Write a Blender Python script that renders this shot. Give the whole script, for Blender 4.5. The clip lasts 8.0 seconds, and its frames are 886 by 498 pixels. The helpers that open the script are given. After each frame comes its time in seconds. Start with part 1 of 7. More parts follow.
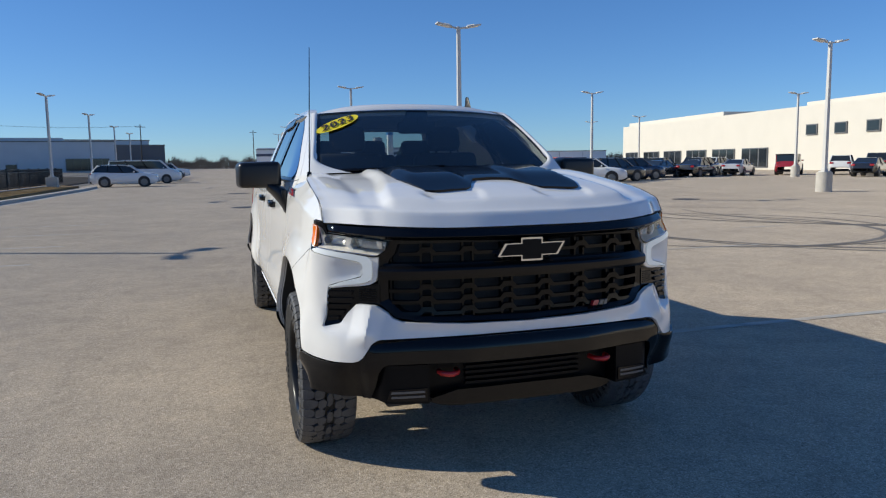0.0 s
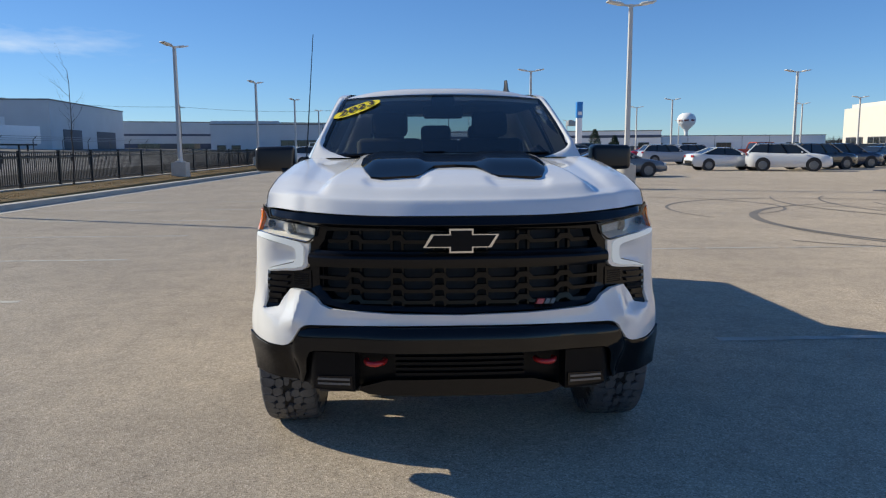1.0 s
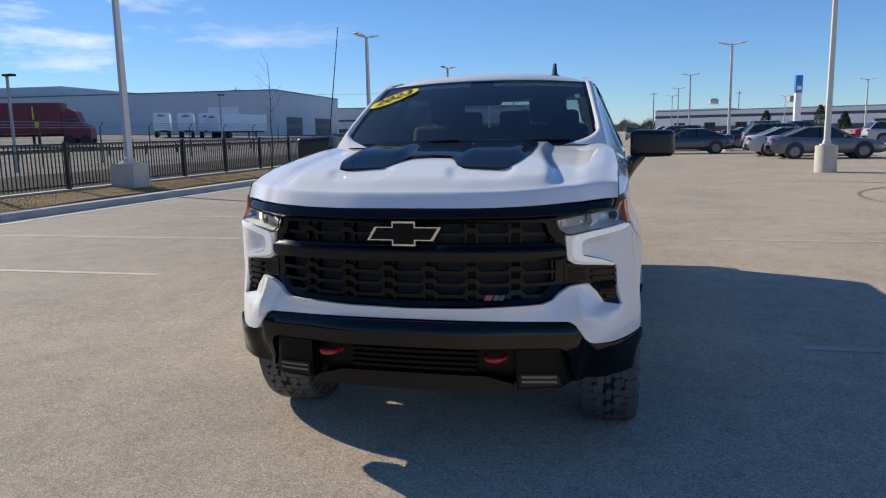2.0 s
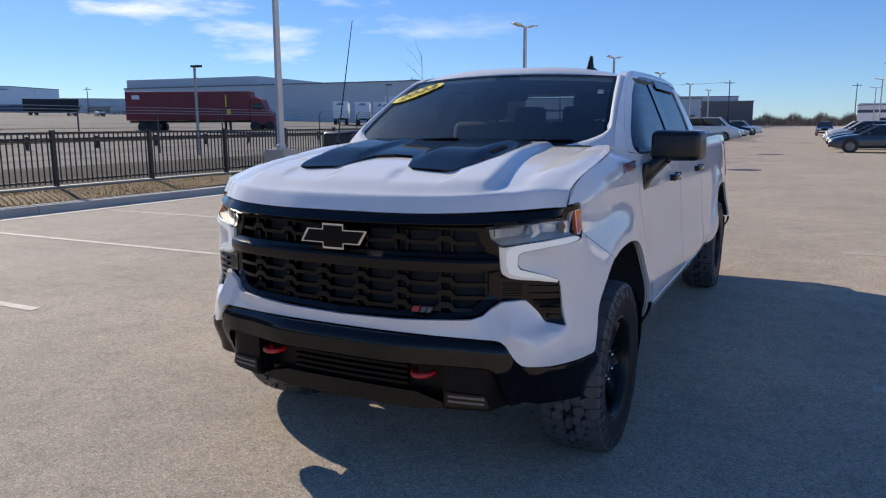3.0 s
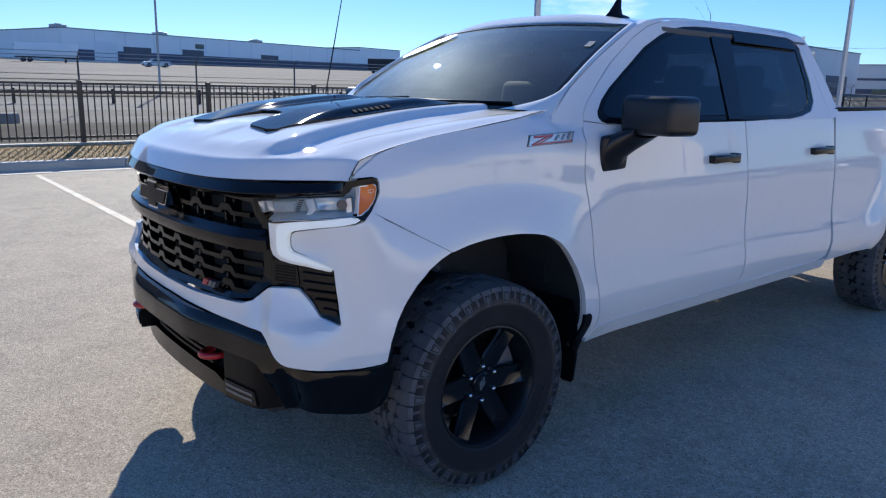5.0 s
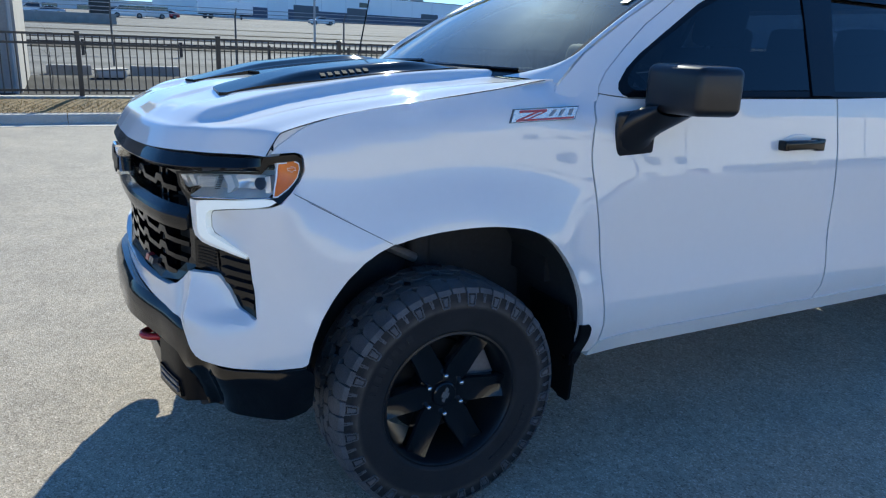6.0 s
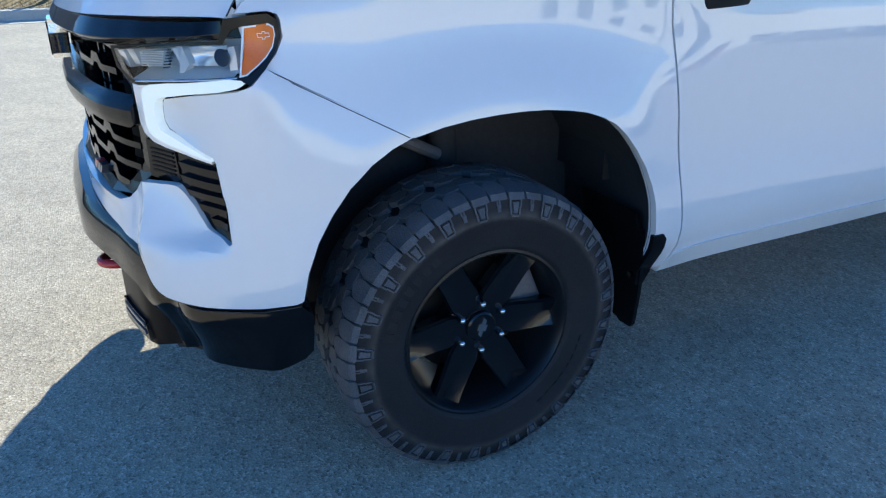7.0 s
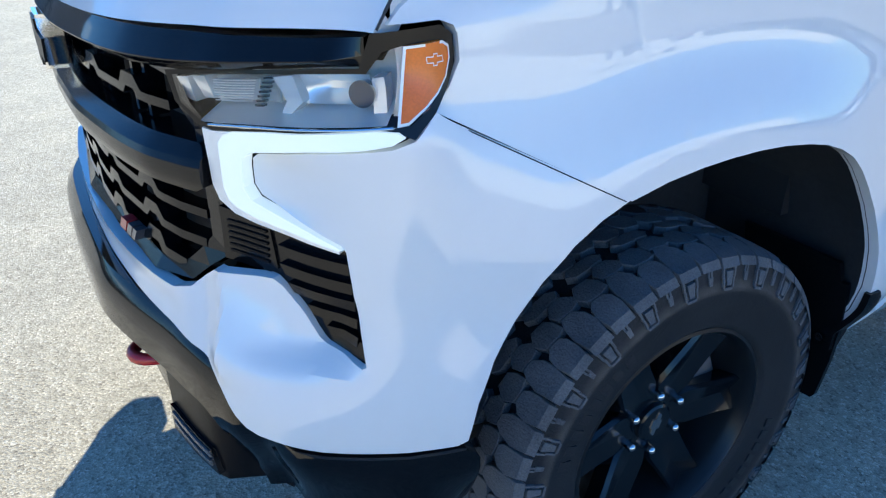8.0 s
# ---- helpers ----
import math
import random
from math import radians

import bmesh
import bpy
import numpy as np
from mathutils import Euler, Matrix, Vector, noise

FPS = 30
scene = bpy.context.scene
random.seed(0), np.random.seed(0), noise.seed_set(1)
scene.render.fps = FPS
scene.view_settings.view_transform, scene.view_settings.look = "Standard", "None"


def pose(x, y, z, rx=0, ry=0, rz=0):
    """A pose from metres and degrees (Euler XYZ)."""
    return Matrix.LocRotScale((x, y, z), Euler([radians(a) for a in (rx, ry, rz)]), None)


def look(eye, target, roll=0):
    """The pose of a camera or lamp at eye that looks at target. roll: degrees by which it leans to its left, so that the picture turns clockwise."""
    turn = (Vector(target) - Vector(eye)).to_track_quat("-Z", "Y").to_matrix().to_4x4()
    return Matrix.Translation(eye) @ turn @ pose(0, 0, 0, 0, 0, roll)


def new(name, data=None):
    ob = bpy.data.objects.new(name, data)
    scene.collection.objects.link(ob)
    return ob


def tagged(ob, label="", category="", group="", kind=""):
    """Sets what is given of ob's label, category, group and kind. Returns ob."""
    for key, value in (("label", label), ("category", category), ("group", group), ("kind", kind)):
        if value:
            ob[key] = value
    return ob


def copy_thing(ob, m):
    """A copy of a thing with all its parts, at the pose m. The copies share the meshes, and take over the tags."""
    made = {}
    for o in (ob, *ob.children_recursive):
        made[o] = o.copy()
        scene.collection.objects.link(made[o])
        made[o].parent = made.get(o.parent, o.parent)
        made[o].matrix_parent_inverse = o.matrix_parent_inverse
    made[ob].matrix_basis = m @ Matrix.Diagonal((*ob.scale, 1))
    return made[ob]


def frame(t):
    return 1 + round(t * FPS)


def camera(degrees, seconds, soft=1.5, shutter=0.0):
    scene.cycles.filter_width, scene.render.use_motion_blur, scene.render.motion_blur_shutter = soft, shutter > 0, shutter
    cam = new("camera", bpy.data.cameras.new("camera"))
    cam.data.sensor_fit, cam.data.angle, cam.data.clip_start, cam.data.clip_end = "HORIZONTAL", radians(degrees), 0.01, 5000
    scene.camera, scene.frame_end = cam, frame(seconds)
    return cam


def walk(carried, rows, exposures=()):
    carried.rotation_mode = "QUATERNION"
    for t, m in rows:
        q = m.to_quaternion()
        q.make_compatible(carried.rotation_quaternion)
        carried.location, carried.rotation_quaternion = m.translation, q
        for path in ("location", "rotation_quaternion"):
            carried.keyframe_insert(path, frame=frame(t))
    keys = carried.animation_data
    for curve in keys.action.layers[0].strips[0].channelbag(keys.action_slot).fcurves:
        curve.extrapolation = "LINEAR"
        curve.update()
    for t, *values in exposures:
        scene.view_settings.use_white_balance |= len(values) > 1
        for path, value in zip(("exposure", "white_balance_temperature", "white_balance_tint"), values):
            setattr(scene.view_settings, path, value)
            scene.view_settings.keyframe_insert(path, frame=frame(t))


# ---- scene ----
cam = camera(62.4, 8.0, soft=1.2)
PATH = [
    (0, (-1.362, -3.954, 1.493), (-0.772, -2.058, 1.258), -0.8),
    (0.5, (-0.78, -3.961, 1.473), (-0.438, -2.007, 1.219), -0.3),
    (1, (-0.203, -4.061, 1.499), (-0.125, -2.082, 1.224), -0.3),
    (1.5, (0.352, -4.024, 1.508), (0.152, -2.056, 1.213), -0.7),
    (2.8, (1.609, -3.532, 1.553), (0.797, -1.736, 1.217), -0.8),
    (3, (1.749, -3.398, 1.552), (0.863, -1.637, 1.216), -0.3),
    (3.5, (2.118, -3.09, 1.527), (1.059, -1.432, 1.164), 0.1),
    (4, (2.462, -2.743, 1.539), (1.249, -1.2, 1.154), 0.6),
    (4.5, (2.677, -2.292, 1.547), (1.313, -0.887, 1.14), 1.0),
    (4.7, (2.788, -2.111, 1.524), (1.364, -0.77, 1.108), 1.1),
    (5.8, (2.952, -1.219, 1.576), (1.275, -0.26, 1.057), 2.1),
    (6, (2.909, -1.096, 1.554), (1.207, -0.201, 1.008), 2.3),
    (6.5, (2.735, -0.867, 1.496), (1.021, -0.083, 0.827), 1.3),
    (7, (2.422, -0.88, 1.402), (0.786, -0.072, 0.584), 0.2),
    (7.5, (2.128, -0.898, 1.371), (0.581, -0.023, 0.453), 0.6),
    (8, (1.721, -0.991, 1.4), (0.187, -0.09, 0.486), 0.3),
]
EXPOSURES = [(0.0, 0.32, 6650, 3), (1.5, 0.55, 7150, 4), (3.0, 0.59, 7000, 10), (4.5, 0.79, 6480, 10), (6.0, 1.12, 6200, -3), (6.5, 1.25, 6080, -2), (7.0, 1.53, 6070, -5), (7.5, 1.84, 6100, -6), (8.0, 1.74, 6050, -6)]
walk(cam, [(t, look(eye, target, roll)) for t, eye, target, roll in PATH], EXPOSURES)


# ---- light
SUN_FROM = Vector((-1.62, 0.70, 1.0)).normalized()
sun = new("sun", bpy.data.lights.new("sun", "SUN"))
sun.data.energy, sun.data.angle, sun.data.color = 4.1, radians(0.53), (1.0, 0.93, 0.84)
sun.matrix_basis = look((0, 0, 0), -SUN_FROM)
sun.location = (-40, 10, 30)
world = bpy.data.worlds.new("sky")
scene.world = world
world.use_nodes = True


def build_sky():
    nt = world.node_tree
    nt.nodes.clear()
    out = nt.nodes.new("ShaderNodeOutputWorld")
    bg = nt.nodes.new("ShaderNodeBackground")
    sky = nt.nodes.new("ShaderNodeTexSky")
    sky.sky_type, sky.sun_disc = "NISHITA", False
    sky.sun_elevation = math.asin(SUN_FROM.z)
    sky.sun_rotation = math.atan2(SUN_FROM.x, SUN_FROM.y)
    sky.air_density, sky.dust_density, sky.ozone_density = 0.9, 0.25, 4.5
    sky.altitude = 1500
    bg.inputs["Strength"].default_value = 0.10
    # thin fair-weather cloud low over the horizon
    tc = nt.nodes.new("ShaderNodeTexCoord")
    mp = nt.nodes.new("ShaderNodeMapping")
    mp.inputs["Scale"].default_value = (1.0, 1.0, 4.2)
    nz = nt.nodes.new("ShaderNodeTexNoise")
    nz.inputs["Scale"].default_value, nz.inputs["Detail"].default_value, nz.inputs["Roughness"].default_value = 4.6, 7, 0.58
    ramp = nt.nodes.new("ShaderNodeValToRGB")
    ramp.color_ramp.elements[0].position, ramp.color_ramp.elements[1].position = 0.56, 0.76
    sep = nt.nodes.new("ShaderNodeSeparateXYZ")
    west = nt.nodes.new("ShaderNodeMapRange")
    west.inputs["From Min"].default_value, west.inputs["From Max"].default_value = -0.25, -0.75
    mul = nt.nodes.new("ShaderNodeMath")
    mul.operation = "MULTIPLY"
    mix = nt.nodes.new("ShaderNodeMix")
    mix.data_type = "RGBA"
    mix.inputs["B"].default_value = (7.5, 7.8, 8.2, 1)
    link = nt.links.new
    link(tc.outputs["Generated"], mp.inputs["Vector"])
    link(mp.outputs["Vector"], nz.inputs["Vector"])
    link(nz.outputs["Fac"], ramp.inputs["Fac"])
    link(tc.outputs["Generated"], sep.inputs["Vector"])
    link(sep.outputs["X"], west.inputs["Value"])
    link(ramp.outputs["Color"], mul.inputs[0])
    link(west.outputs["Result"], mul.inputs[1])
    low = nt.nodes.new("ShaderNodeMapRange")
    low.inputs["From Min"].default_value, low.inputs["From Max"].default_value = 0.34, 0.16
    mul2 = nt.nodes.new("ShaderNodeMath")
    mul2.operation = "MULTIPLY"
    link(sep.outputs["Z"], low.inputs["Value"])
    link(mul.outputs[0], mul2.inputs[0])
    link(low.outputs["Result"], mul2.inputs[1])
    link(mul2.outputs[0], mix.inputs["Factor"])
    deep = nt.nodes.new("ShaderNodeVectorMath")
    deep.operation = "MULTIPLY"
    rise = nt.nodes.new("ShaderNodeMapRange")
    rise.inputs["From Min"].default_value, rise.inputs["From Max"].default_value = 0.05, 0.6
    tone = nt.nodes.new("ShaderNodeMix")
    tone.data_type = "RGBA"
    tone.inputs["A"].default_value, tone.inputs["B"].default_value = (0.55, 0.69, 0.89, 1), (0.51, 0.87, 1.22, 1)
    link(sep.outputs["Z"], rise.inputs["Value"])
    link(rise.outputs["Result"], tone.inputs["Factor"])
    link(tone.outputs["Result"], deep.inputs[1])
    link(sky.outputs["Color"], deep.inputs[0])
    side, even = nt.nodes.new("ShaderNodeMapRange"), nt.nodes.new("ShaderNodeVectorMath")
    even.operation = "SCALE"
    side.inputs["From Min"].default_value, side.inputs["From Max"].default_value = -1.0, 0.6
    side.inputs["To Min"].default_value, side.inputs["To Max"].default_value = 0.80, 1.12
    link(sep.outputs["X"], side.inputs["Value"])
    link(deep.outputs["Vector"], even.inputs[0])
    link(side.outputs["Result"], even.inputs["Scale"])
    link(even.outputs["Vector"], mix.inputs["A"])
    link(mix.outputs["Result"], bg.inputs["Color"])
    link(bg.outputs["Background"], out.inputs["Surface"])


build_sky()


# ---- materials
def mat(name, col, rough=0.5, metal=0.0, coat=0.0, var=0.12, scale=3.0, bump=0.0, bscale=150.0, rvar=0.0, emit=0.0, spec=0.5, per_object=0.0):
    """A principled surface with colour variation at two scales, and relief."""
    m = bpy.data.materials.new(name)
    m.use_nodes = True
    nt = m.node_tree
    p = nt.nodes["Principled BSDF"]
    p.inputs["Roughness"].default_value, p.inputs["Metallic"].default_value = rough, metal
    p.inputs["Coat Weight"].default_value, p.inputs["Coat Roughness"].default_value = coat, 0.03
    p.inputs["Specular IOR Level"].default_value = spec
    p.inputs["Base Color"].default_value = (*col, 1)
    link = nt.links.new
    tc = nt.nodes.new("ShaderNodeTexCoord")
    if var > 0:
        big, fine = nt.nodes.new("ShaderNodeTexNoise"), nt.nodes.new("ShaderNodeTexNoise")
        big.inputs["Scale"].default_value, big.inputs["Detail"].default_value = scale, 4
        fine.inputs["Scale"].default_value, fine.inputs["Detail"].default_value = scale * 23, 3
        add = nt.nodes.new("ShaderNodeMath")
        add.operation = "ADD"
        rng = nt.nodes.new("ShaderNodeMapRange")
        rng.inputs["From Min"].default_value, rng.inputs["From Max"].default_value = 0.65, 1.35
        rng.inputs["To Min"].default_value, rng.inputs["To Max"].default_value = 1 - var, 1 + var
        mul = nt.nodes.new("ShaderNodeVectorMath")
        mul.operation = "SCALE"
        mul.inputs[0].default_value = col
        link(tc.outputs["Object"], big.inputs["Vector"])
        link(tc.outputs["Object"], fine.inputs["Vector"])
        link(big.outputs["Fac"], add.inputs[0])
        link(fine.outputs["Fac"], add.inputs[1])
        link(add.outputs[0], rng.inputs["Value"])
        last = rng.outputs["Result"]
        if per_object > 0:
            info = nt.nodes.new("ShaderNodeObjectInfo")
            r2 = nt.nodes.new("ShaderNodeMapRange")
            r2.inputs["To Min"].default_value, r2.inputs["To Max"].default_value = 1 - per_object, 1 + per_object
            m2 = nt.nodes.new("ShaderNodeMath")
            m2.operation = "MULTIPLY"
            link(info.outputs["Random"], r2.inputs["Value"])
            link(r2.outputs["Result"], m2.inputs[0])
            link(last, m2.inputs[1])
            last = m2.outputs[0]
        link(last, mul.inputs["Scale"])
        link(mul.outputs["Vector"], p.inputs["Base Color"])
        if rvar > 0:
            r3 = nt.nodes.new("ShaderNodeMapRange")
            r3.inputs["From Min"].default_value, r3.inputs["From Max"].default_value = 0.7, 1.3
            r3.inputs["To Min"].default_value, r3.inputs["To Max"].default_value = max(0.02, rough - rvar), rough + rvar
            link(add.outputs[0], r3.inputs["Value"])
            link(r3.outputs["Result"], p.inputs["Roughness"])
    if bump > 0:
        bn, b = nt.nodes.new("ShaderNodeTexNoise"), nt.nodes.new("ShaderNodeBump")
        bn.inputs["Scale"].default_value, bn.inputs["Detail"].default_value = bscale, 5
        b.inputs["Strength"].default_value, b.inputs["Distance"].default_value = bump, 0.01
        link(tc.outputs["Object"], bn.inputs["Vector"])
        link(bn.outputs["Fac"], b.inputs["Height"])
        link(b.outputs["Normal"], p.inputs["Normal"])
    if emit > 0:
        p.inputs["Emission Color"].default_value, p.inputs["Emission Strength"].default_value = (*col, 1), emit
    return m


def glass(name, tint, gloss=1.5, rough=0.0, film=0.0):
    """Tinted sheet glass: it lets tinted light through, mirrors by its gloss, and may carry a thin film of dust."""
    m = bpy.data.materials.new(name)
    m.use_nodes = True
    nt = m.node_tree
    nt.nodes.clear()
    out, mix = nt.nodes.new("ShaderNodeOutputMaterial"), nt.nodes.new("ShaderNodeMixShader")
    tr, gl, fr = nt.nodes.new("ShaderNodeBsdfTransparent"), nt.nodes.new("ShaderNodeBsdfGlossy"), nt.nodes.new("ShaderNodeFresnel")
    tr.inputs["Color"].default_value = (*tint, 1)
    gl.inputs["Roughness"].default_value = rough
    fr.inputs["IOR"].default_value = gloss
    link = nt.links.new
    link(fr.outputs["Fac"], mix.inputs["Fac"])
    body = tr.outputs["BSDF"]
    if film > 0:
        df, mx, nz, tc = nt.nodes.new("ShaderNodeBsdfGlossy"), nt.nodes.new("ShaderNodeMixShader"), nt.nodes.new("ShaderNodeTexNoise"), nt.nodes.new("ShaderNodeTexCoord")
        rg = nt.nodes.new("ShaderNodeMapRange")
        df.inputs["Color"].default_value = (0.78, 0.90, 0.94, 1)
        df.inputs["Roughness"].default_value = 0.5
        nz.inputs["Scale"].default_value, nz.inputs["Detail"].default_value = 3.0, 6
        rg.inputs["To Min"].default_value, rg.inputs["To Max"].default_value = film * 0.5, film * 1.5
        link(tc.outputs["Object"], nz.inputs["Vector"])
        link(nz.outputs["Fac"], rg.inputs["Value"])
        link(rg.outputs["Result"], mx.inputs["Fac"])
        link(body, mx.inputs[1])
        link(df.outputs["BSDF"], mx.inputs[2])
        body = mx.outputs["Shader"]
    link(body, mix.inputs[1])
    link(gl.outputs["BSDF"], mix.inputs[2])
    link(mix.outputs["Shader"], out.inputs["Surface"])
    return m


def streaked(m, scale):
    """Draws a material's variation out along one way, as wheels and rakes leave it."""
    nt = m.node_tree
    mp = nt.nodes.new("ShaderNodeMapping")
    mp.inputs["Scale"].default_value = scale
    nt.links.new([n for n in nt.nodes if n.type == "TEX_COORD"][0].outputs["Object"], mp.inputs["Vector"])
    for n in nt.nodes:
        if n.type == "TEX_NOISE":
            nt.links.new(mp.outputs["Vector"], n.inputs["Vector"])


def worn_through(m, under, scale, lo, hi):
    """Lets the ground's colour show where a coat is worn away in patches."""
    nt = m.node_tree
    p = nt.nodes["Principled BSDF"]
    coat = p.inputs["Base Color"].links[0].from_socket
    tc, nz, rg, mix = (nt.nodes.new("ShaderNode" + k) for k in ("TexCoord", "TexNoise", "MapRange", "Mix"))
    mix.data_type = "RGBA"
    nz.inputs["Scale"].default_value, nz.inputs["Detail"].default_value = scale, 8
    rg.inputs["From Min"].default_value, rg.inputs["From Max"].default_value = lo, hi
    mix.inputs["B"].default_value = (*under, 1)
    nt.links.new(tc.outputs["Object"], nz.inputs["Vector"])
    nt.links.new(nz.outputs["Fac"], rg.inputs["Value"])
    nt.links.new(rg.outputs["Result"], mix.inputs["Factor"])
    nt.links.new(coat, mix.inputs["A"])
    nt.links.new(mix.outputs["Result"], p.inputs["Base Color"])


def lot_material():
    """Worn concrete-coloured asphalt: pale aggregate, dark pits, broad stains."""
    m = bpy.data.materials.new("lot")
    m.use_nodes = True
    nt = m.node_tree
    p = nt.nodes["Principled BSDF"]
    p.inputs["Roughness"].default_value, p.inputs["Specular IOR Level"].default_value = 0.85, 0.25
    p.inputs["Diffuse Roughness"].default_value = 0.45
    link = nt.links.new
    geo = nt.nodes.new("ShaderNodeTexCoord")

    def noise_node(scale, detail, rough=0.55):
        n = nt.nodes.new("ShaderNodeTexNoise")
        n.inputs["Scale"].default_value, n.inputs["Detail"].default_value, n.inputs["Roughness"].default_value = scale, detail, rough
        link(geo.outputs["Object"], n.inputs["Vector"])
        return n.outputs["Fac"]

    def ramp(fac, stops):
        r = nt.nodes.new("ShaderNodeValToRGB")
        r.color_ramp.elements[0].position, r.color_ramp.elements[0].color = stops[0][0], (*stops[0][1], 1)
        r.color_ramp.elements[1].position, r.color_ramp.elements[1].color = stops[-1][0], (*stops[-1][1], 1)
        for pos, c in stops[1:-1]:
            r.color_ramp.elements.new(pos).color = (*c, 1)
        link(fac, r.inputs["Fac"])
        return r.outputs["Color"]

    def times(a, b):
        x = nt.nodes.new("ShaderNodeMix")
        x.data_type, x.blend_type = "RGBA", "MULTIPLY"
        x.inputs["Factor"].default_value = 1
        link(a, x.inputs["A"])
        link(b, x.inputs["B"])
        return x.outputs["Result"]

    vor = nt.nodes.new("ShaderNodeTexVoronoi")
    vor.inputs["Scale"].default_value = 135
    link(geo.outputs["Object"], vor.inputs["Vector"])
    sepc = nt.nodes.new("ShaderNodeSeparateColor")
    link(vor.outputs["Color"], sepc.inputs["Color"])
    stones = ramp(sepc.outputs["Red"], [(0.0, (0.28, 0.226, 0.170)), (0.22, (0.435, 0.360, 0.273)), (0.8, (0.52, 0.434, 0.335)), (1.0, (0.68, 0.585, 0.47))])
    grain = ramp(noise_node(240, 3), [(0.32, (0.72, 0.72, 0.72)), (0.68, (1.22, 1.22, 1.22))])
    stain = ramp(noise_node(0.55, 6, 0.6), [(0.3, (0.86, 0.86, 0.87)), (0.7, (1.08, 1.07, 1.05))])
    broad = ramp(noise_node(0.07, 3), [(0.3, (0.93, 0.92, 0.91)), (0.7, (1.06, 1.06, 1.06))])
    patchy = ramp(noise_node(3.2, 8, 0.72), [(0.32, (0.84, 0.835, 0.83)), (0.5, (1.0, 1.0, 1.0)), (0.68, (1.10, 1.09, 1.07))])
    coarse = ramp(noise_node(22, 4, 0.7), [(0.34, (0.88, 0.88, 0.88)), (0.66, (1.10, 1.10, 1.10))])
    link(times(times(times(times(times(stones, grain), stain), broad), patchy), coarse), p.inputs["Base Color"])
    b = nt.nodes.new("ShaderNodeBump")
    b.inputs["Strength"].default_value, b.inputs["Distance"].default_value = 0.45, 0.005
    link(vor.outputs["Distance"], b.inputs["Height"])
    link(b.outputs["Normal"], p.inputs["Normal"])
    return m


LOT = lot_material()
PAINT = mat("white_paint", (0.74, 0.74, 0.735), 0.55, coat=1.0, var=0.012, scale=1.2, spec=0.0)
PAINT.node_tree.nodes["Principled BSDF"].inputs["Coat IOR"].default_value = 1.72
PAINT.node_tree.nodes["Principled BSDF"].inputs["Coat Roughness"].default_value = 0.006
GLOSS_BLACK = mat("gloss_black", (0.004, 0.004, 0.005), 0.06, var=0.05, spec=0.36)
SATIN_BLACK = mat("satin_black", (0.005, 0.005, 0.006), 0.16, var=0.1, bump=0.015, bscale=500, spec=0.28)
INSERT_BLACK = mat("satin_hood_insert", (0.005, 0.006, 0.008), 0.35, var=0.05, coat=0.6, spec=0.0)
INSERT_BLACK.node_tree.nodes["Principled BSDF"].inputs["Coat Roughness"].default_value = 0.05
GRILLE_BLACK = mat("grille_black", (0.003, 0.003, 0.004), 0.14, var=0.1, bump=0.02, bscale=500, spec=0.24)
PLASTIC = mat("textured_black_plastic", (0.005, 0.005, 0.006), 0.36, var=0.12, bump=0.1, bscale=420, spec=0.13)
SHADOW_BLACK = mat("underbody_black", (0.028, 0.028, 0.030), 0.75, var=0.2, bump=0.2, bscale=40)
RUBBER = mat("tyre_rubber", (0.036, 0.036, 0.038), 0.55, var=0.25, scale=9, bump=0.15, bscale=260, rvar=0.08, spec=0.3)


def dusty_side_wall():
    """Rubber with a brown band of road dust worn round the upper side wall."""
    m = mat("dusty_tyre_rubber", (0.021, 0.022, 0.024), 0.5, var=0.25, scale=9, bump=0.15, bscale=260, spec=0.16)
    nt = m.node_tree
    p = nt.nodes["Principled BSDF"]
    old = p.inputs["Base Color"].links[0].from_socket
    tc, sep, yz, ln, ramp, nz, mul, mix = (nt.nodes.new("ShaderNode" + k) for k in ("TexCoord", "SeparateXYZ", "CombineXYZ", "VectorMath", "ValToRGB", "TexNoise", "Math", "Mix"))
    ln.operation, mul.operation, mix.data_type = "LENGTH", "MULTIPLY", "RGBA"
    nz.inputs["Scale"].default_value = 30
    cr = ramp.color_ramp
    cr.elements[0].position, cr.elements[0].color = 0.326, (0, 0, 0, 1)
    cr.elements[1].position, cr.elements[1].color = 0.36, (0, 0, 0, 1)
    cr.elements.new(0.340).color = (1, 1, 1, 1)
    mix.inputs["B"].default_value = (0.105, 0.092, 0.080, 1)
    link = nt.links.new
    link(tc.outputs["Object"], sep.inputs[0])
    link(sep.outputs["Y"], yz.inputs["Y"])
    link(sep.outputs["Z"], yz.inputs["Z"])
    link(yz.outputs[0], ln.inputs[0])
    link(ln.outputs["Value"], ramp.inputs["Fac"])
    link(tc.outputs["Object"], nz.inputs["Vector"])
    link(ramp.outputs["Color"], mul.inputs[0])
    link(nz.outputs["Fac"], mul.inputs[1])
    link(mul.outputs[0], mix.inputs["Factor"])
    link(old, mix.inputs["A"])
    link(mix.outputs["Result"], p.inputs["Base Color"])
    return m


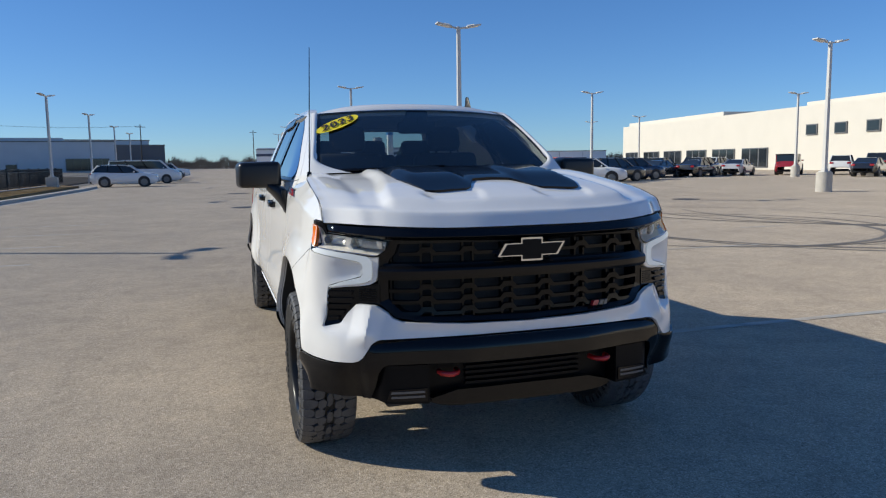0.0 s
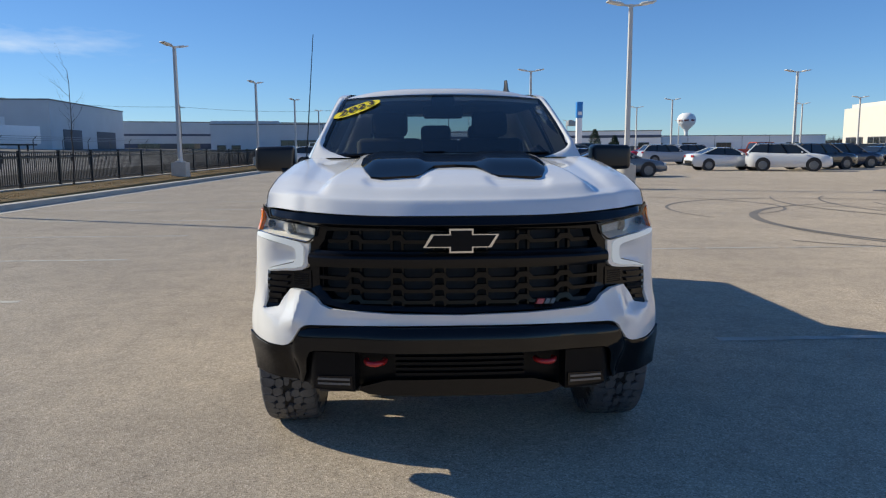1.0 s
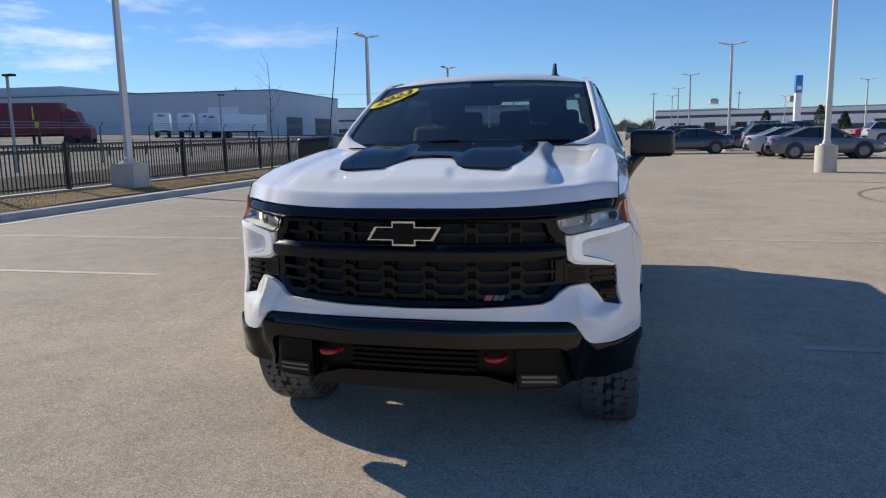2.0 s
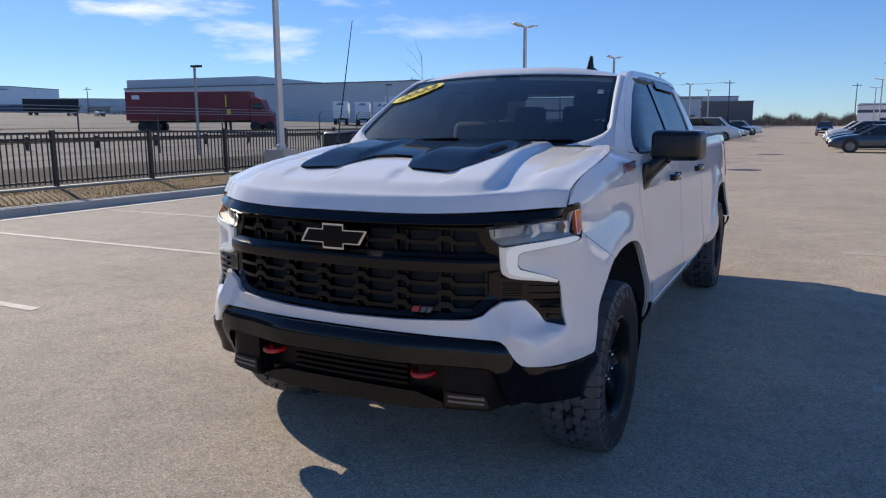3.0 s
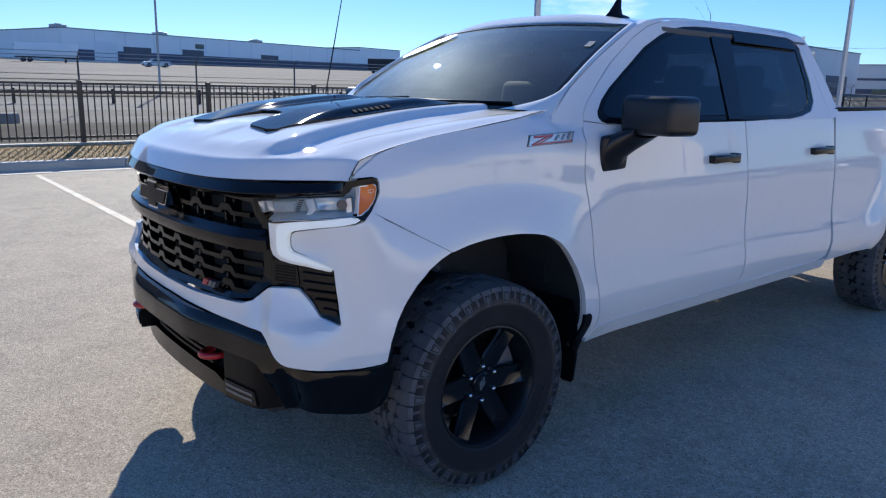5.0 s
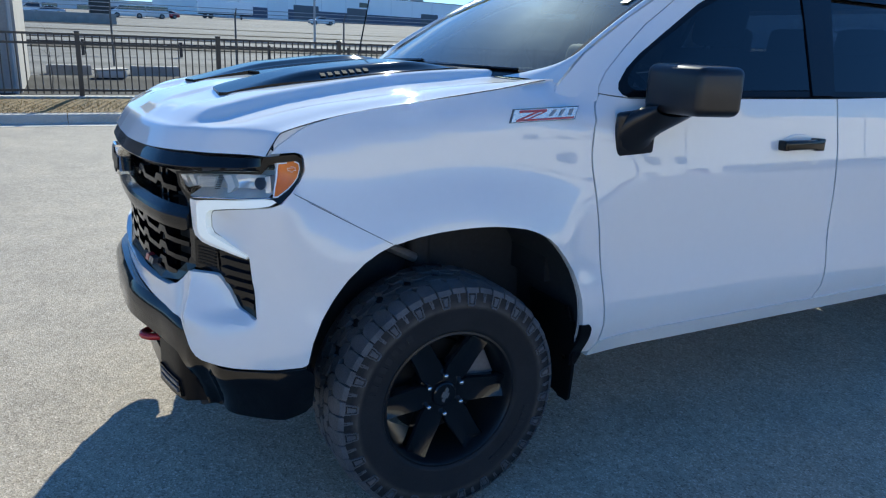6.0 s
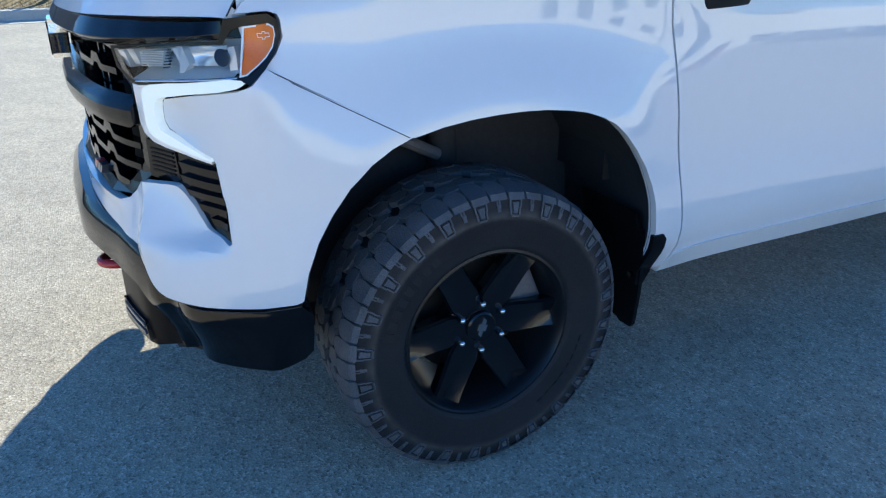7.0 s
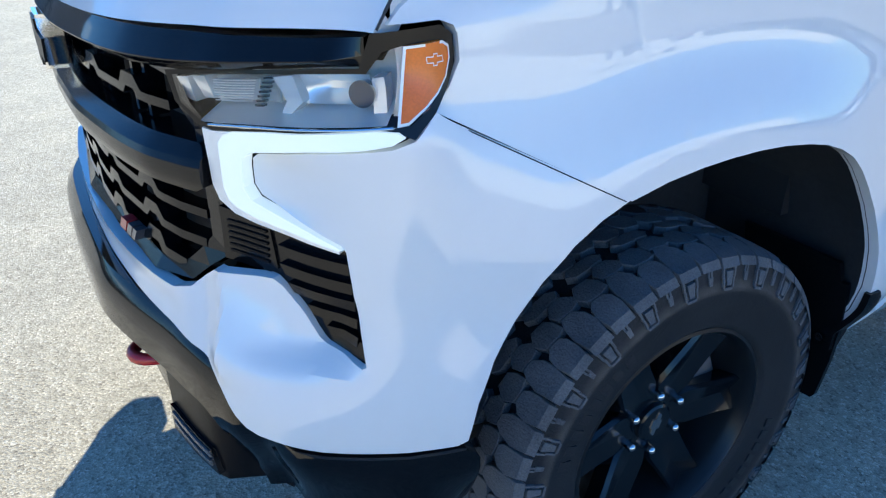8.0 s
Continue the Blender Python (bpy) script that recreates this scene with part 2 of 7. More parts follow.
DUSTY_RUBBER = dusty_side_wall()
TREAD_RUBBER = mat("dusty_tread_rubber", (0.095, 0.098, 0.105), 0.5, var=0.35, scale=14, bump=0.35, bscale=220, spec=0.2, per_object=0.0)
RIM = mat("gloss_black_alloy", (0.006, 0.007, 0.009), 0.13, var=0.05, spec=0.40)
RIM_BARREL = mat("satin_black_barrel", (0.010, 0.011, 0.013), 0.30, var=0.1, spec=0.3)
MIRROR_SHELL = mat("mirror_shell", (0.010, 0.010, 0.012), 0.32, var=0.08, spec=0.45, bump=0.02, bscale=600)
CHROME = mat("chrome", (0.62, 0.63, 0.65), 0.10, metal=1.0, var=0.04)
BRIGHT = mat("brushed_silver", (0.5, 0.51, 0.53), 0.25, metal=1.0, var=0.05)
RED = mat("red_hook_paint", (0.42, 0.012, 0.014), 0.35, coat=0.3, var=0.1)
BADGE_RED = mat("badge_red", (0.36, 0.012, 0.02), 0.3, coat=0.5, var=0.05)
BADGE_EDGE = mat("badge_edge", (0.05, 0.055, 0.07), 0.3, coat=0.5, var=0.05)
BADGE_GREY = mat("badge_grey", (0.20, 0.22, 0.26), 0.3, coat=0.5, var=0.05)
LETTER_GREY = mat("insert_letter_grey", (0.035, 0.037, 0.042), 0.7, var=0.05, spec=0.05)
AMBER = mat("amber_lens", (0.78, 0.17, 0.010), 0.25, coat=0.25, var=0.12, scale=14)
LAMP_WHITE = mat("lit_lamp_strip", (0.62, 0.65, 0.67), 0.3, var=0.0, emit=0.21)
REFLECTOR = mat("lamp_reflector", (0.95, 0.93, 0.88), 0.14, metal=0.35, var=0.06, scale=18)
RIBBED_LENS = mat("ribbed_lamp_lens", (0.60, 0.62, 0.63), 0.12, metal=0.2, var=0.05)
BEZEL = mat("lamp_bezel", (0.84, 0.81, 0.76), 0.28, metal=0.15, var=0.05)
FOG_GLASS = mat("fog_lamp_glass", (0.13, 0.134, 0.138), 0.2, metal=0.3, var=0.1)
LENS_DARK = mat("projector_lens", (0.03, 0.035, 0.045), 0.05, coat=1.0, var=0.0)
LENS = glass("lamp_cover_glass", (0.97, 0.98, 0.99), 1.40)
WINDSCREEN = glass("windscreen_glass", (0.40, 0.46, 0.46), 1.8, film=0.020)
REAR_GLASS = glass("rear_glass", (0.80, 0.84, 0.84), 1.5)
SIDE_GLASS = glass("privacy_glass", (0.07, 0.09, 0.11), 1.7)
CABIN = mat("cabin_black_fabric", (0.018, 0.018, 0.02), 0.8, var=0.15, bump=0.2, bscale=300)
YELLOW = mat("yellow_sticker", (0.90, 0.72, 0.03), 0.4, var=0.03)
INK = mat("sticker_ink", (0.03, 0.02, 0.02), 0.5, var=0.0)
LINE_PAINT = mat("worn_line_paint", (0.43, 0.405, 0.36), 0.8, var=0.4, scale=4, bump=0.2, bscale=90)
worn_through(LINE_PAINT, (0.40, 0.335, 0.26), 0.9, 0.49, 0.66)
TAR = mat("tar_seal", (0.045, 0.04, 0.036), 0.6, var=0.3)
SKID = mat("tyre_mark", (0.165, 0.148, 0.128), 0.8, var=0.25, scale=1.5)
KERB = mat("kerb_concrete", (0.42, 0.39, 0.34), 0.85, var=0.16, scale=2, bump=0.4, bscale=60)
SOIL = mat("dry_lawn_soil", (0.20, 0.125, 0.045), 0.95, var=0.35, scale=2.5, bump=0.6, bscale=25)
STRAW = mat("dry_grass_blade", (0.40, 0.25, 0.085), 0.8, var=0.3, scale=8)
FENCE = mat("black_fence_paint", (0.010, 0.010, 0.011), 0.35, var=0.1)
GALV = mat("galvanised_post", (0.38, 0.37, 0.36), 0.5, metal=0.4, var=0.15)
POLE = mat("pole_grey_paint", (0.55, 0.54, 0.52), 0.45, var=0.06)
CONCRETE = mat("pole_base_concrete", (0.48, 0.45, 0.40), 0.85, var=0.14, scale=3, bump=0.3, bscale=40)
YARD = mat("far_yard_gravel", (0.150, 0.145, 0.139), 0.95, spec=0.1, var=0.55, scale=1.0)
streaked(YARD, (0.45, 0.06, 1.0))
WALL_WHITE = mat("white_panel_wall", (0.62, 0.585, 0.52), 0.8, var=0.04, scale=0.4, bump=0.1, bscale=8)
WALL_PALE = mat("white_painted_panel", (0.88, 0.88, 0.87), 0.75, var=0.03, scale=0.3)
WALL_GREY = mat("pale_grey_panel_wall", (0.60, 0.61, 0.62), 0.75, var=0.06, scale=0.3)
WALL_BLUE = mat("slate_blue_band", (0.075, 0.095, 0.14), 0.6, var=0.08, scale=0.3)
WALL_DARK = mat("dark_grey_wall", (0.12, 0.125, 0.135), 0.7, var=0.1, scale=0.3)
HUT_WALL = mat("weathered_brown_wall", (0.33, 0.30, 0.27), 0.9, var=0.15, scale=0.8, bump=0.2, bscale=12)
ROOF_FAR = mat("flat_roof", (0.22, 0.21, 0.20), 0.9, var=0.1, scale=0.3)
PANE = mat("dark_window_pane", (0.02, 0.025, 0.03), 0.06, var=0.0, spec=0.7)
BARK = mat("bare_bark", (0.060, 0.048, 0.040), 0.9, var=0.25, scale=6)
TWIG = mat("far_winter_wood", (0.15, 0.115, 0.09), 0.95, var=0.3, scale=0.3)
EVERGREEN = mat("evergreen", (0.025, 0.045, 0.025), 0.9, var=0.3, scale=2)
CONTAINER_RED = mat("container_red", (0.26, 0.042, 0.045), 0.6, var=0.2, scale=0.6)
TRAILER_WHITE = mat("trailer_white", (0.82, 0.82, 0.82), 0.5, var=0.05)
SIGN_BLUE = mat("sign_blue", (0.02, 0.20, 0.55), 0.35, var=0.03)
MAROON_PAINT = mat("dark_red_mark", (0.20, 0.03, 0.04), 0.6, var=0.1)
TAIL_RED = mat("tail_lamp_red", (0.35, 0.01, 0.01), 0.2, coat=1.0, var=0.05)


# ---- toolkit
def clamp(v, a=0.0, b=1.0):
    return max(a, min(b, v))


def smooth(a, b, x):
    t = clamp((x - a) / (b - a))
    return t * t * (3 - 2 * t)


def mixed(a, b, k):
    return a + (b - a) * k


def spline(pts):
    """A smooth curve without overshoot through (x, value) points."""
    xs, ys = [p[0] for p in pts], [p[1] for p in pts]
    n = len(xs)
    d = [(ys[i + 1] - ys[i]) / (xs[i + 1] - xs[i]) for i in range(n - 1)]
    s = [d[0]] + [0 if d[i - 1] * d[i] <= 0 else 2 * d[i - 1] * d[i] / (d[i - 1] + d[i]) for i in range(1, n - 1)] + [d[-1]]

    def f(x):
        if x <= xs[0]:
            return ys[0] + s[0] * (x - xs[0]) * 0.0
        if x >= xs[-1]:
            return ys[-1]
        i = max(k for k in range(n - 1) if xs[k] <= x)
        h = xs[i + 1] - xs[i]
        t = (x - xs[i]) / h
        return (1 + 2 * t) * (1 - t) ** 2 * ys[i] + t * (1 - t) ** 2 * h * s[i] + t * t * (3 - 2 * t) * ys[i + 1] + t * t * (t - 1) * h * s[i + 1]
    return f


def thing(name, label, category, group="", kind="", m=None):
    ob = new(name)
    ob.empty_display_size = 0.2
    if m is not None:
        ob.matrix_basis = m
    return tagged(ob, label, category, group, kind)


def part(name, bm, material, parent, label="", angle=35, flat=False):
    """Links a bmesh as one mesh object under a thing or a part."""
    me = bpy.data.meshes.new(name)
    bm.to_mesh(me)
    bm.free()
    me.materials.append(material)
    if not flat:
        me.polygons.foreach_set("use_smooth", [True] * len(me.polygons))
        me.set_sharp_from_angle(angle=radians(angle))
    ob = new(name, me)
    ob.parent = parent
    return tagged(ob, label) if label else ob


def solid(name, bm, material, label, category, group="", kind="", angle=35, m=None):
    """A thing or a piece of the setting that is one mesh."""
    ob = part(name, bm, material, None, angle=angle)
    if m is not None:
        ob.matrix_basis = m
    return tagged(ob, label, category, group, kind)


def box(bm, size, at=(0, 0, 0), turn=(0, 0, 0), bevel=0.0, segments=2):
    """A box of that size, its middle at `at`, added to bm."""
    r = bmesh.ops.create_cube(bm, size=1.0, matrix=pose(*at, *turn) @ Matrix.Diagonal((*size, 1)))
    if bevel > 0:
        edges = list({e for v in r["verts"] for e in v.link_edges})
        bmesh.ops.bevel(bm, geom=edges, offset=bevel, segments=segments, affect="EDGES", profile=0.5)
    return bm


def rod(bm, a, b, r0, r1=None, segments=12):
    """A straight tapered rod from a to b."""
    a, b = Vector(a), Vector(b)
    m = Matrix.Translation((a + b) / 2) @ (b - a).to_track_quat("Z", "Y").to_matrix().to_4x4()
    bmesh.ops.create_cone(bm, cap_ends=True, segments=segments, radius1=r0, radius2=r0 if r1 is None else r1, depth=(b - a).length, matrix=m)
    return bm


def tube(pts, radius, sides=8):
    """One bent round bar through the points."""
    pts = [Vector(p) for p in pts]
    bm = bmesh.new()
    rings = []
    for i, p in enumerate(pts):
        d = (pts[min(i + 1, len(pts) - 1)] - pts[max(i - 1, 0)]).normalized()
        up = Vector((0, 0, 1)) if abs(d.z) < 0.9 else Vector((1, 0, 0))
        a = d.cross(up).normalized()
        b = a.cross(d)
        rings.append([bm.verts.new(p + (a * math.cos(2 * math.pi * k / sides) + b * math.sin(2 * math.pi * k / sides)) * radius) for k in range(sides)])
    for p, q in zip(rings, rings[1:]):
        for k in range(sides):
            bm.faces.new((p[k], p[(k + 1) % sides], q[(k + 1) % sides], q[k]))
    bm.faces.new(rings[0])
    bm.faces.new(rings[-1])
    bmesh.ops.recalc_face_normals(bm, faces=bm.faces)
    return bm


def grid(fn, nu, nv, us=None, vs=None):
    """A sheet of fn(u, v), u and v from 0 to 1."""
    us = us or [i / nu for i in range(nu + 1)]
    vs = vs or [j / nv for j in range(nv + 1)]
    bm = bmesh.new()
    rows = [[bm.verts.new(fn(u, v)) for v in vs] for u in us]
    for i in range(len(us) - 1):
        for j in range(len(vs) - 1):
            bm.faces.new((rows[i][j], rows[i + 1][j], rows[i + 1][j + 1], rows[i][j + 1]))
    return bm


def rim_of(bm, shift):
    """Folds the open border of a sheet over by shift(co)."""
    edges = [e for e in bm.edges if e.is_boundary]
    r = bmesh.ops.extrude_edge_only(bm, edges=edges)
    for v in [g for g in r["geom"] if isinstance(g, bmesh.types.BMVert)]:
        v.co = shift(v.co.copy())
    bmesh.ops.recalc_face_normals(bm, faces=bm.faces)
    return bm


def patch(poly, fn, step=0.04, thick=0.02, fold=0.004):
    """A panel: the outline poly in (u, v), cut into a fine sheet, laid on fn(u, v, depth), its border rounded and folded in by thick."""
    bm = bmesh.new()
    bm.faces.new([bm.verts.new((u, v, 0)) for u, v in poly])
    for axis in (0, 1):
        lo, hi = min(p[axis] for p in poly), max(p[axis] for p in poly)
        n = max(1, round((hi - lo) / step))
        for i in range(1, n):
            co, no = [0, 0, 0], [0, 0, 0]
            co[axis], no[axis] = lo + (hi - lo) * i / n, 1
            bmesh.ops.bisect_plane(bm, geom=bm.verts[:] + bm.edges[:] + bm.faces[:], dist=1e-5, plane_co=co, plane_no=no)
    bmesh.ops.triangulate(bm, faces=[f for f in bm.faces if len(f.verts) > 4])
    bmesh.ops.recalc_face_normals(bm, faces=bm.faces)
    if thick > 0:
        for depth in ((fold, thick) if fold > 0 else (thick,)):
            edges = [e for e in bm.edges if e.is_boundary]
            r = bmesh.ops.extrude_edge_only(bm, edges=edges)
            for v in [g for g in r["geom"] if isinstance(g, bmesh.types.BMVert)]:
                v.co.z = -depth
    for v in bm.verts:
        v.co = fn(v.co.x, v.co.y, -v.co.z)
    bmesh.ops.recalc_face_normals(bm, faces=bm.faces)
    return bm


def inset(poly, d):
    """The outline drawn in by d all round, for the gaps between panels."""
    area = sum(a[0] * b[1] - b[0] * a[1] for a, b in zip(poly, poly[1:] + poly[:1]))
    s = 1 if area > 0 else -1
    out = []
    n = len(poly)
    for i in range(n):
        p, q, r = Vector(poly[i - 1]), Vector(poly[i]), Vector(poly[(i + 1) % n])
        e1, e2 = (q - p).normalized(), (r - q).normalized()
        n1, n2 = Vector((-e1.y, e1.x)) * s, Vector((-e2.y, e2.x)) * s
        m = n1 + n2
        m = m / max(0.35, m.dot(n1))
        out.append((q.x + m.x * d, q.y + m.y * d))
    return out


def sym(half):
    """Closes half an outline, from the middle line out and back to it, by its mirror image."""
    return half + [(-u, v) for u, v in reversed(half) if abs(u) > 1e-6]


def merged(a, b):
    """Adds the mesh of b to a."""
    me = bpy.data.meshes.new("scratch")
    b.to_mesh(me)
    b.free()
    a.from_mesh(me)
    bpy.data.meshes.remove(me)
    return a


def revolve(profile, segments, axis_x=True):
    """A ring turned about the x axis from (radius, x) points."""
    bm = bmesh.new()
    rings = []
    for i in range(segments):
        a = 2 * math.pi * i / segments
        rings.append([bm.verts.new((w, r * math.cos(a), r * math.sin(a))) for r, w in profile])
    for i in range(segments):
        p, q = rings[i], rings[(i + 1) % segments]
        for j in range(len(profile) - 1):
            bm.faces.new((p[j], q[j], q[j + 1], p[j + 1]))
    bmesh.ops.recalc_face_normals(bm, faces=bm.faces)
    return bm


# ---- the pickup: its forms
HUB_Y, REAR_Y, HUB_Z = -0.03, 3.93, 0.408
SIDE = spline([(0.40, 0.940), (0.47, 0.960), (0.53, 0.982), (0.60, 1.000), (0.66, 1.003), (0.72, 0.999), (0.80, 0.987), (0.86, 0.981), (0.93, 0.978), (1.00, 0.974), (1.06, 0.967), (1.11, 0.9590), (1.16, 0.9530), (1.25, 0.9450), (1.32, 0.9375), (1.39, 0.925), (1.46, 0.893)])
DOOR = spline([(0.40, 0.925), (0.47, 0.948), (0.53, 0.976), (0.60, 0.998), (0.66, 1.003), (0.70, 0.999), (0.75, 0.990), (0.80, 0.981), (0.85, 0.9755), (0.90, 0.972), (1.00, 0.9665), (1.10, 0.9595), (1.15, 0.954), (1.20, 0.9475), (1.25, 0.9415), (1.32, 0.934), (1.39, 0.925), (1.46, 0.893)])
TAPER = spline([(-0.75, -0.14), (-0.65, -0.068), (-0.5, -0.012), (-0.35, -0.002), (-0.2, 0.0), (4.2, 0.0), (4.9, -0.022)])
ARCH = [(-0.51, 0.63), (-0.497, 0.696), (-0.474, 0.76), (-0.440, 0.82), (-0.400, 0.876), (-0.351, 0.923), (-0.304, 0.952), (-0.251, 0.971), (-0.18, 0.987), (-0.108, 0.996), (-0.04, 1.0), (0.026, 1.001),
        (0.09, 0.998), (0.154, 0.99), (0.21, 0.979), (0.258, 0.962), (0.30, 0.94), (0.336, 0.909), (0.372, 0.866), (0.404, 0.817), (0.424, 0.768), (0.437, 0.716), (0.447, 0.63), (0.452, 0.50)]


def side_x(y, z):
    """Half the body's width at y and z."""
    x = mixed(SIDE(z), DOOR(z), smooth(0.45, 0.78, y)) + TAPER(y) - 0.014 * smooth(1.0, 1.2, z) * smooth(-0.25, -0.52, y)
    for hub in (-0.03, REAR_Y):
        r = math.hypot((y - hub) / 1.02, (z - 0.42) / 1.12)
        x += 0.034 * math.exp(-(max(0.0, r - 0.52) / 0.12) ** 2) * smooth(0.42, 0.6, z) * smooth(0.38, 0.46, r) * smooth(1.20, 1.08, z) * (1 - 0.55 * smooth(-0.33, -0.48, y) * smooth(1.0, 0.8, z))
    return x


def side_fn(sgn, off=0.0):
    return lambda y, z, d: (sgn * (side_x(y, z) + off - d), y, z)


PILLAR_Y = spline([(1.38, 0.37), (1.43, 0.415), (1.53, 0.53), (1.664, 0.75), (1.785, 0.98), (1.858, 1.165), (1.90, 1.30)])


def house_x(z, y=1.5):
    """Half the cab's width at window height; it draws in towards the front pillars' feet."""
    wide = 0.93 - 0.46 * (z - 1.39) - 0.10 * max(0.0, z - 1.6) ** 2
    back = y - PILLAR_Y(z)
    return mixed(0.827 - 0.278 * (z - 1.43), wide, smooth(-0.02, 0.42, back))


def body_x(y, z):
    """The door skin, leaning in towards the front pillar's foot below the window line."""
    k = smooth(1.31, 1.395, z) * smooth(0.30, 0.46, y) * smooth(1.3, 1.0, y)
    return mixed(side_x(y, z), house_x(max(z, 1.385), y), k)


def door_fn(sgn):
    return lambda y, z, d: (sgn * (body_x(y, z) - d), y, z)


def house_fn(sgn, off=0.0):
    return lambda y, z, d: (sgn * (house_x(z, y) + off - d), y, z)


KNOT = (0, 0.2, 0.4, 0.55, 0.64, 0.70, 0.77, 0.86, 0.93, 0.99, 1.05, 1.10, 1.2, 1.4)
UP_X = spline(list(zip(KNOT, (0, 0.2, 0.4, 0.55, 0.637, 0.70, 0.76, 0.84, 0.90, 0.94, 0.965, 0.98, 0.99, 0.997))))
UP_Y = spline(list(zip(KNOT, (-0.905, -0.90, -0.875, -0.842, -0.803, -0.765, -0.733, -0.69, -0.645, -0.60, -0.55, -0.50, -0.40, -0.20))))
LOW_X = spline(list(zip(KNOT, (0, 0.2, 0.4, 0.56, 0.66, 0.715, 0.772, 0.85, 0.913, 0.956, 0.982, 1.0, 1.012, 1.02))))
LOW_Y = spline(list(zip(KNOT, (-0.925, -0.92, -0.905, -0.88, -0.855, -0.835, -0.81, -0.755, -0.68, -0.61, -0.56, -0.51, -0.40, -0.20))))


def nose(u, z):
    s, u = (-1 if u < 0 else 1), abs(u)
    k = smooth(0.88, 0.64, z)
    x, y = mixed(UP_X(u), LOW_X(u), k), mixed(UP_Y(u), LOW_Y(u), k)
    x = mixed(x, side_x(y, z), smooth(1.0, 1.12, u))
    tuck = smooth(1.08, 1.19, z) * smooth(0.70, 0.92, u)
    return s * (x - 0.022 * tuck * smooth(1.2, 1.0, u)), y + 0.030 * tuck * smooth(1.12, 1.0, u)


def nose_fn(off=0.0, lean=0.0):
    """The front's skin: u runs round it from the middle, off metres proud of it."""
    def f(u, z, d):
        x, y = nose(u, z)
        x2, y2 = nose(u + 0.01, z)
        x1, y1 = nose(u - 0.01, z)
        n = Vector((y2 - y1, -(x2 - x1), 0)).normalized()
        q = off - d
        return (x + n.x * q, y + n.y * q, z)
    return f


HOOD_Z = spline([(0, 1.206), (0.005, 1.214), (0.031, 1.254), (0.040, 1.266), (0.048, 1.272), (0.058, 1.276), (0.10, 1.290), (0.19, 1.317), (0.36, 1.356), (0.6, 1.391), (0.86, 1.42), (1.1, 1.435), (1.4, 1.442)])
HOOD_X = spline([(0, 0.892), (0.08, 0.8885), (0.3, 0.885), (0.7, 0.868), (1.0, 0.80)])


def hood_front(x):
    ax = abs(x)
    return mixed(UP_Y(ax), -0.60, smooth(0.72, 0.92, ax)) - 0.006 * smooth(0.92, 0.6, ax)


def hood_base(x, y):
    d = max(0.0, y - hood_front(x))
    ax = abs(x)
    z = HOOD_Z(d) + 0.021 * smooth(0.30, 0.95, ax) * smooth(0.5, 0.0, d)
    edge = mixed(0.60, 0.50, smooth(0.05, 0.9, d))
    rise = smooth(0.05, 0.16, d)
    z += 0.022 * smooth(edge + 0.035, edge - 0.015, ax) * rise
    z -= 0.012 * smooth(edge + 0.01, edge + 0.05, ax) * smooth(0.84, 0.70, ax) * rise * smooth(1.35, 0.9, d)
    z += 0.010 * smooth(0.68, 0.76, ax) * smooth(0.90, 0.80, ax) * smooth(0.1, 0.4, d)
    return z


def hood_z(x, y):
    """The hood with the two sharp channels that run forward from the insert's pads."""
    d = max(0.0, y - hood_front(x))
    ax = abs(x)
    wide = mixed(0.03, 0.0, smooth(0.10, 0.27, d))
    cut = smooth(0.118 + wide, 0.168 + wide, ax) * smooth(0.455 - wide, 0.405 - wide, ax)
    return hood_base(x, y) - 0.010 * cut * smooth(0.105, 0.20, d) * smooth(-0.585, -0.635, y)


def hood_rear(x):
    return 0.415 - 0.12 * (1 - (x / 0.8) ** 2)


def screen(s, r, off=0.0):
    """The windscreen: s from -1 to 1 across, r from 0 to 1 upwards."""
    c = 1 - s * s
    b = Vector((s * 0.80, 0.405 - 0.13 * c, 1.428 + 0.012 * c))
    t = Vector((s * 0.668, 1.165 - 0.07 * c, 1.868 + 0.028 * c))
    p = b.lerp(t, r)
    bulge = math.sin(math.pi * r)
    return p + Vector((0, -0.015 * bulge - off * 0.5, 0.02 * bulge + off * 0.86))


def roof_z(x, y):
    return 1.906 + 0.008 * smooth(1.1, 1.8, y) - 0.018 * smooth(2.2, 2.75, y) - 0.078 * abs(x / 0.70) ** 3.2 + 0.005 * math.cos(x * 26) * smooth(0.55, 0.45, abs(x)) * smooth(1.35, 1.55, y) * smooth(2.6, 2.45, y)


truck = thing("pickup_truck", "white crew-cab pickup truck with black bumper, hood insert and wheels", "pickup truck")


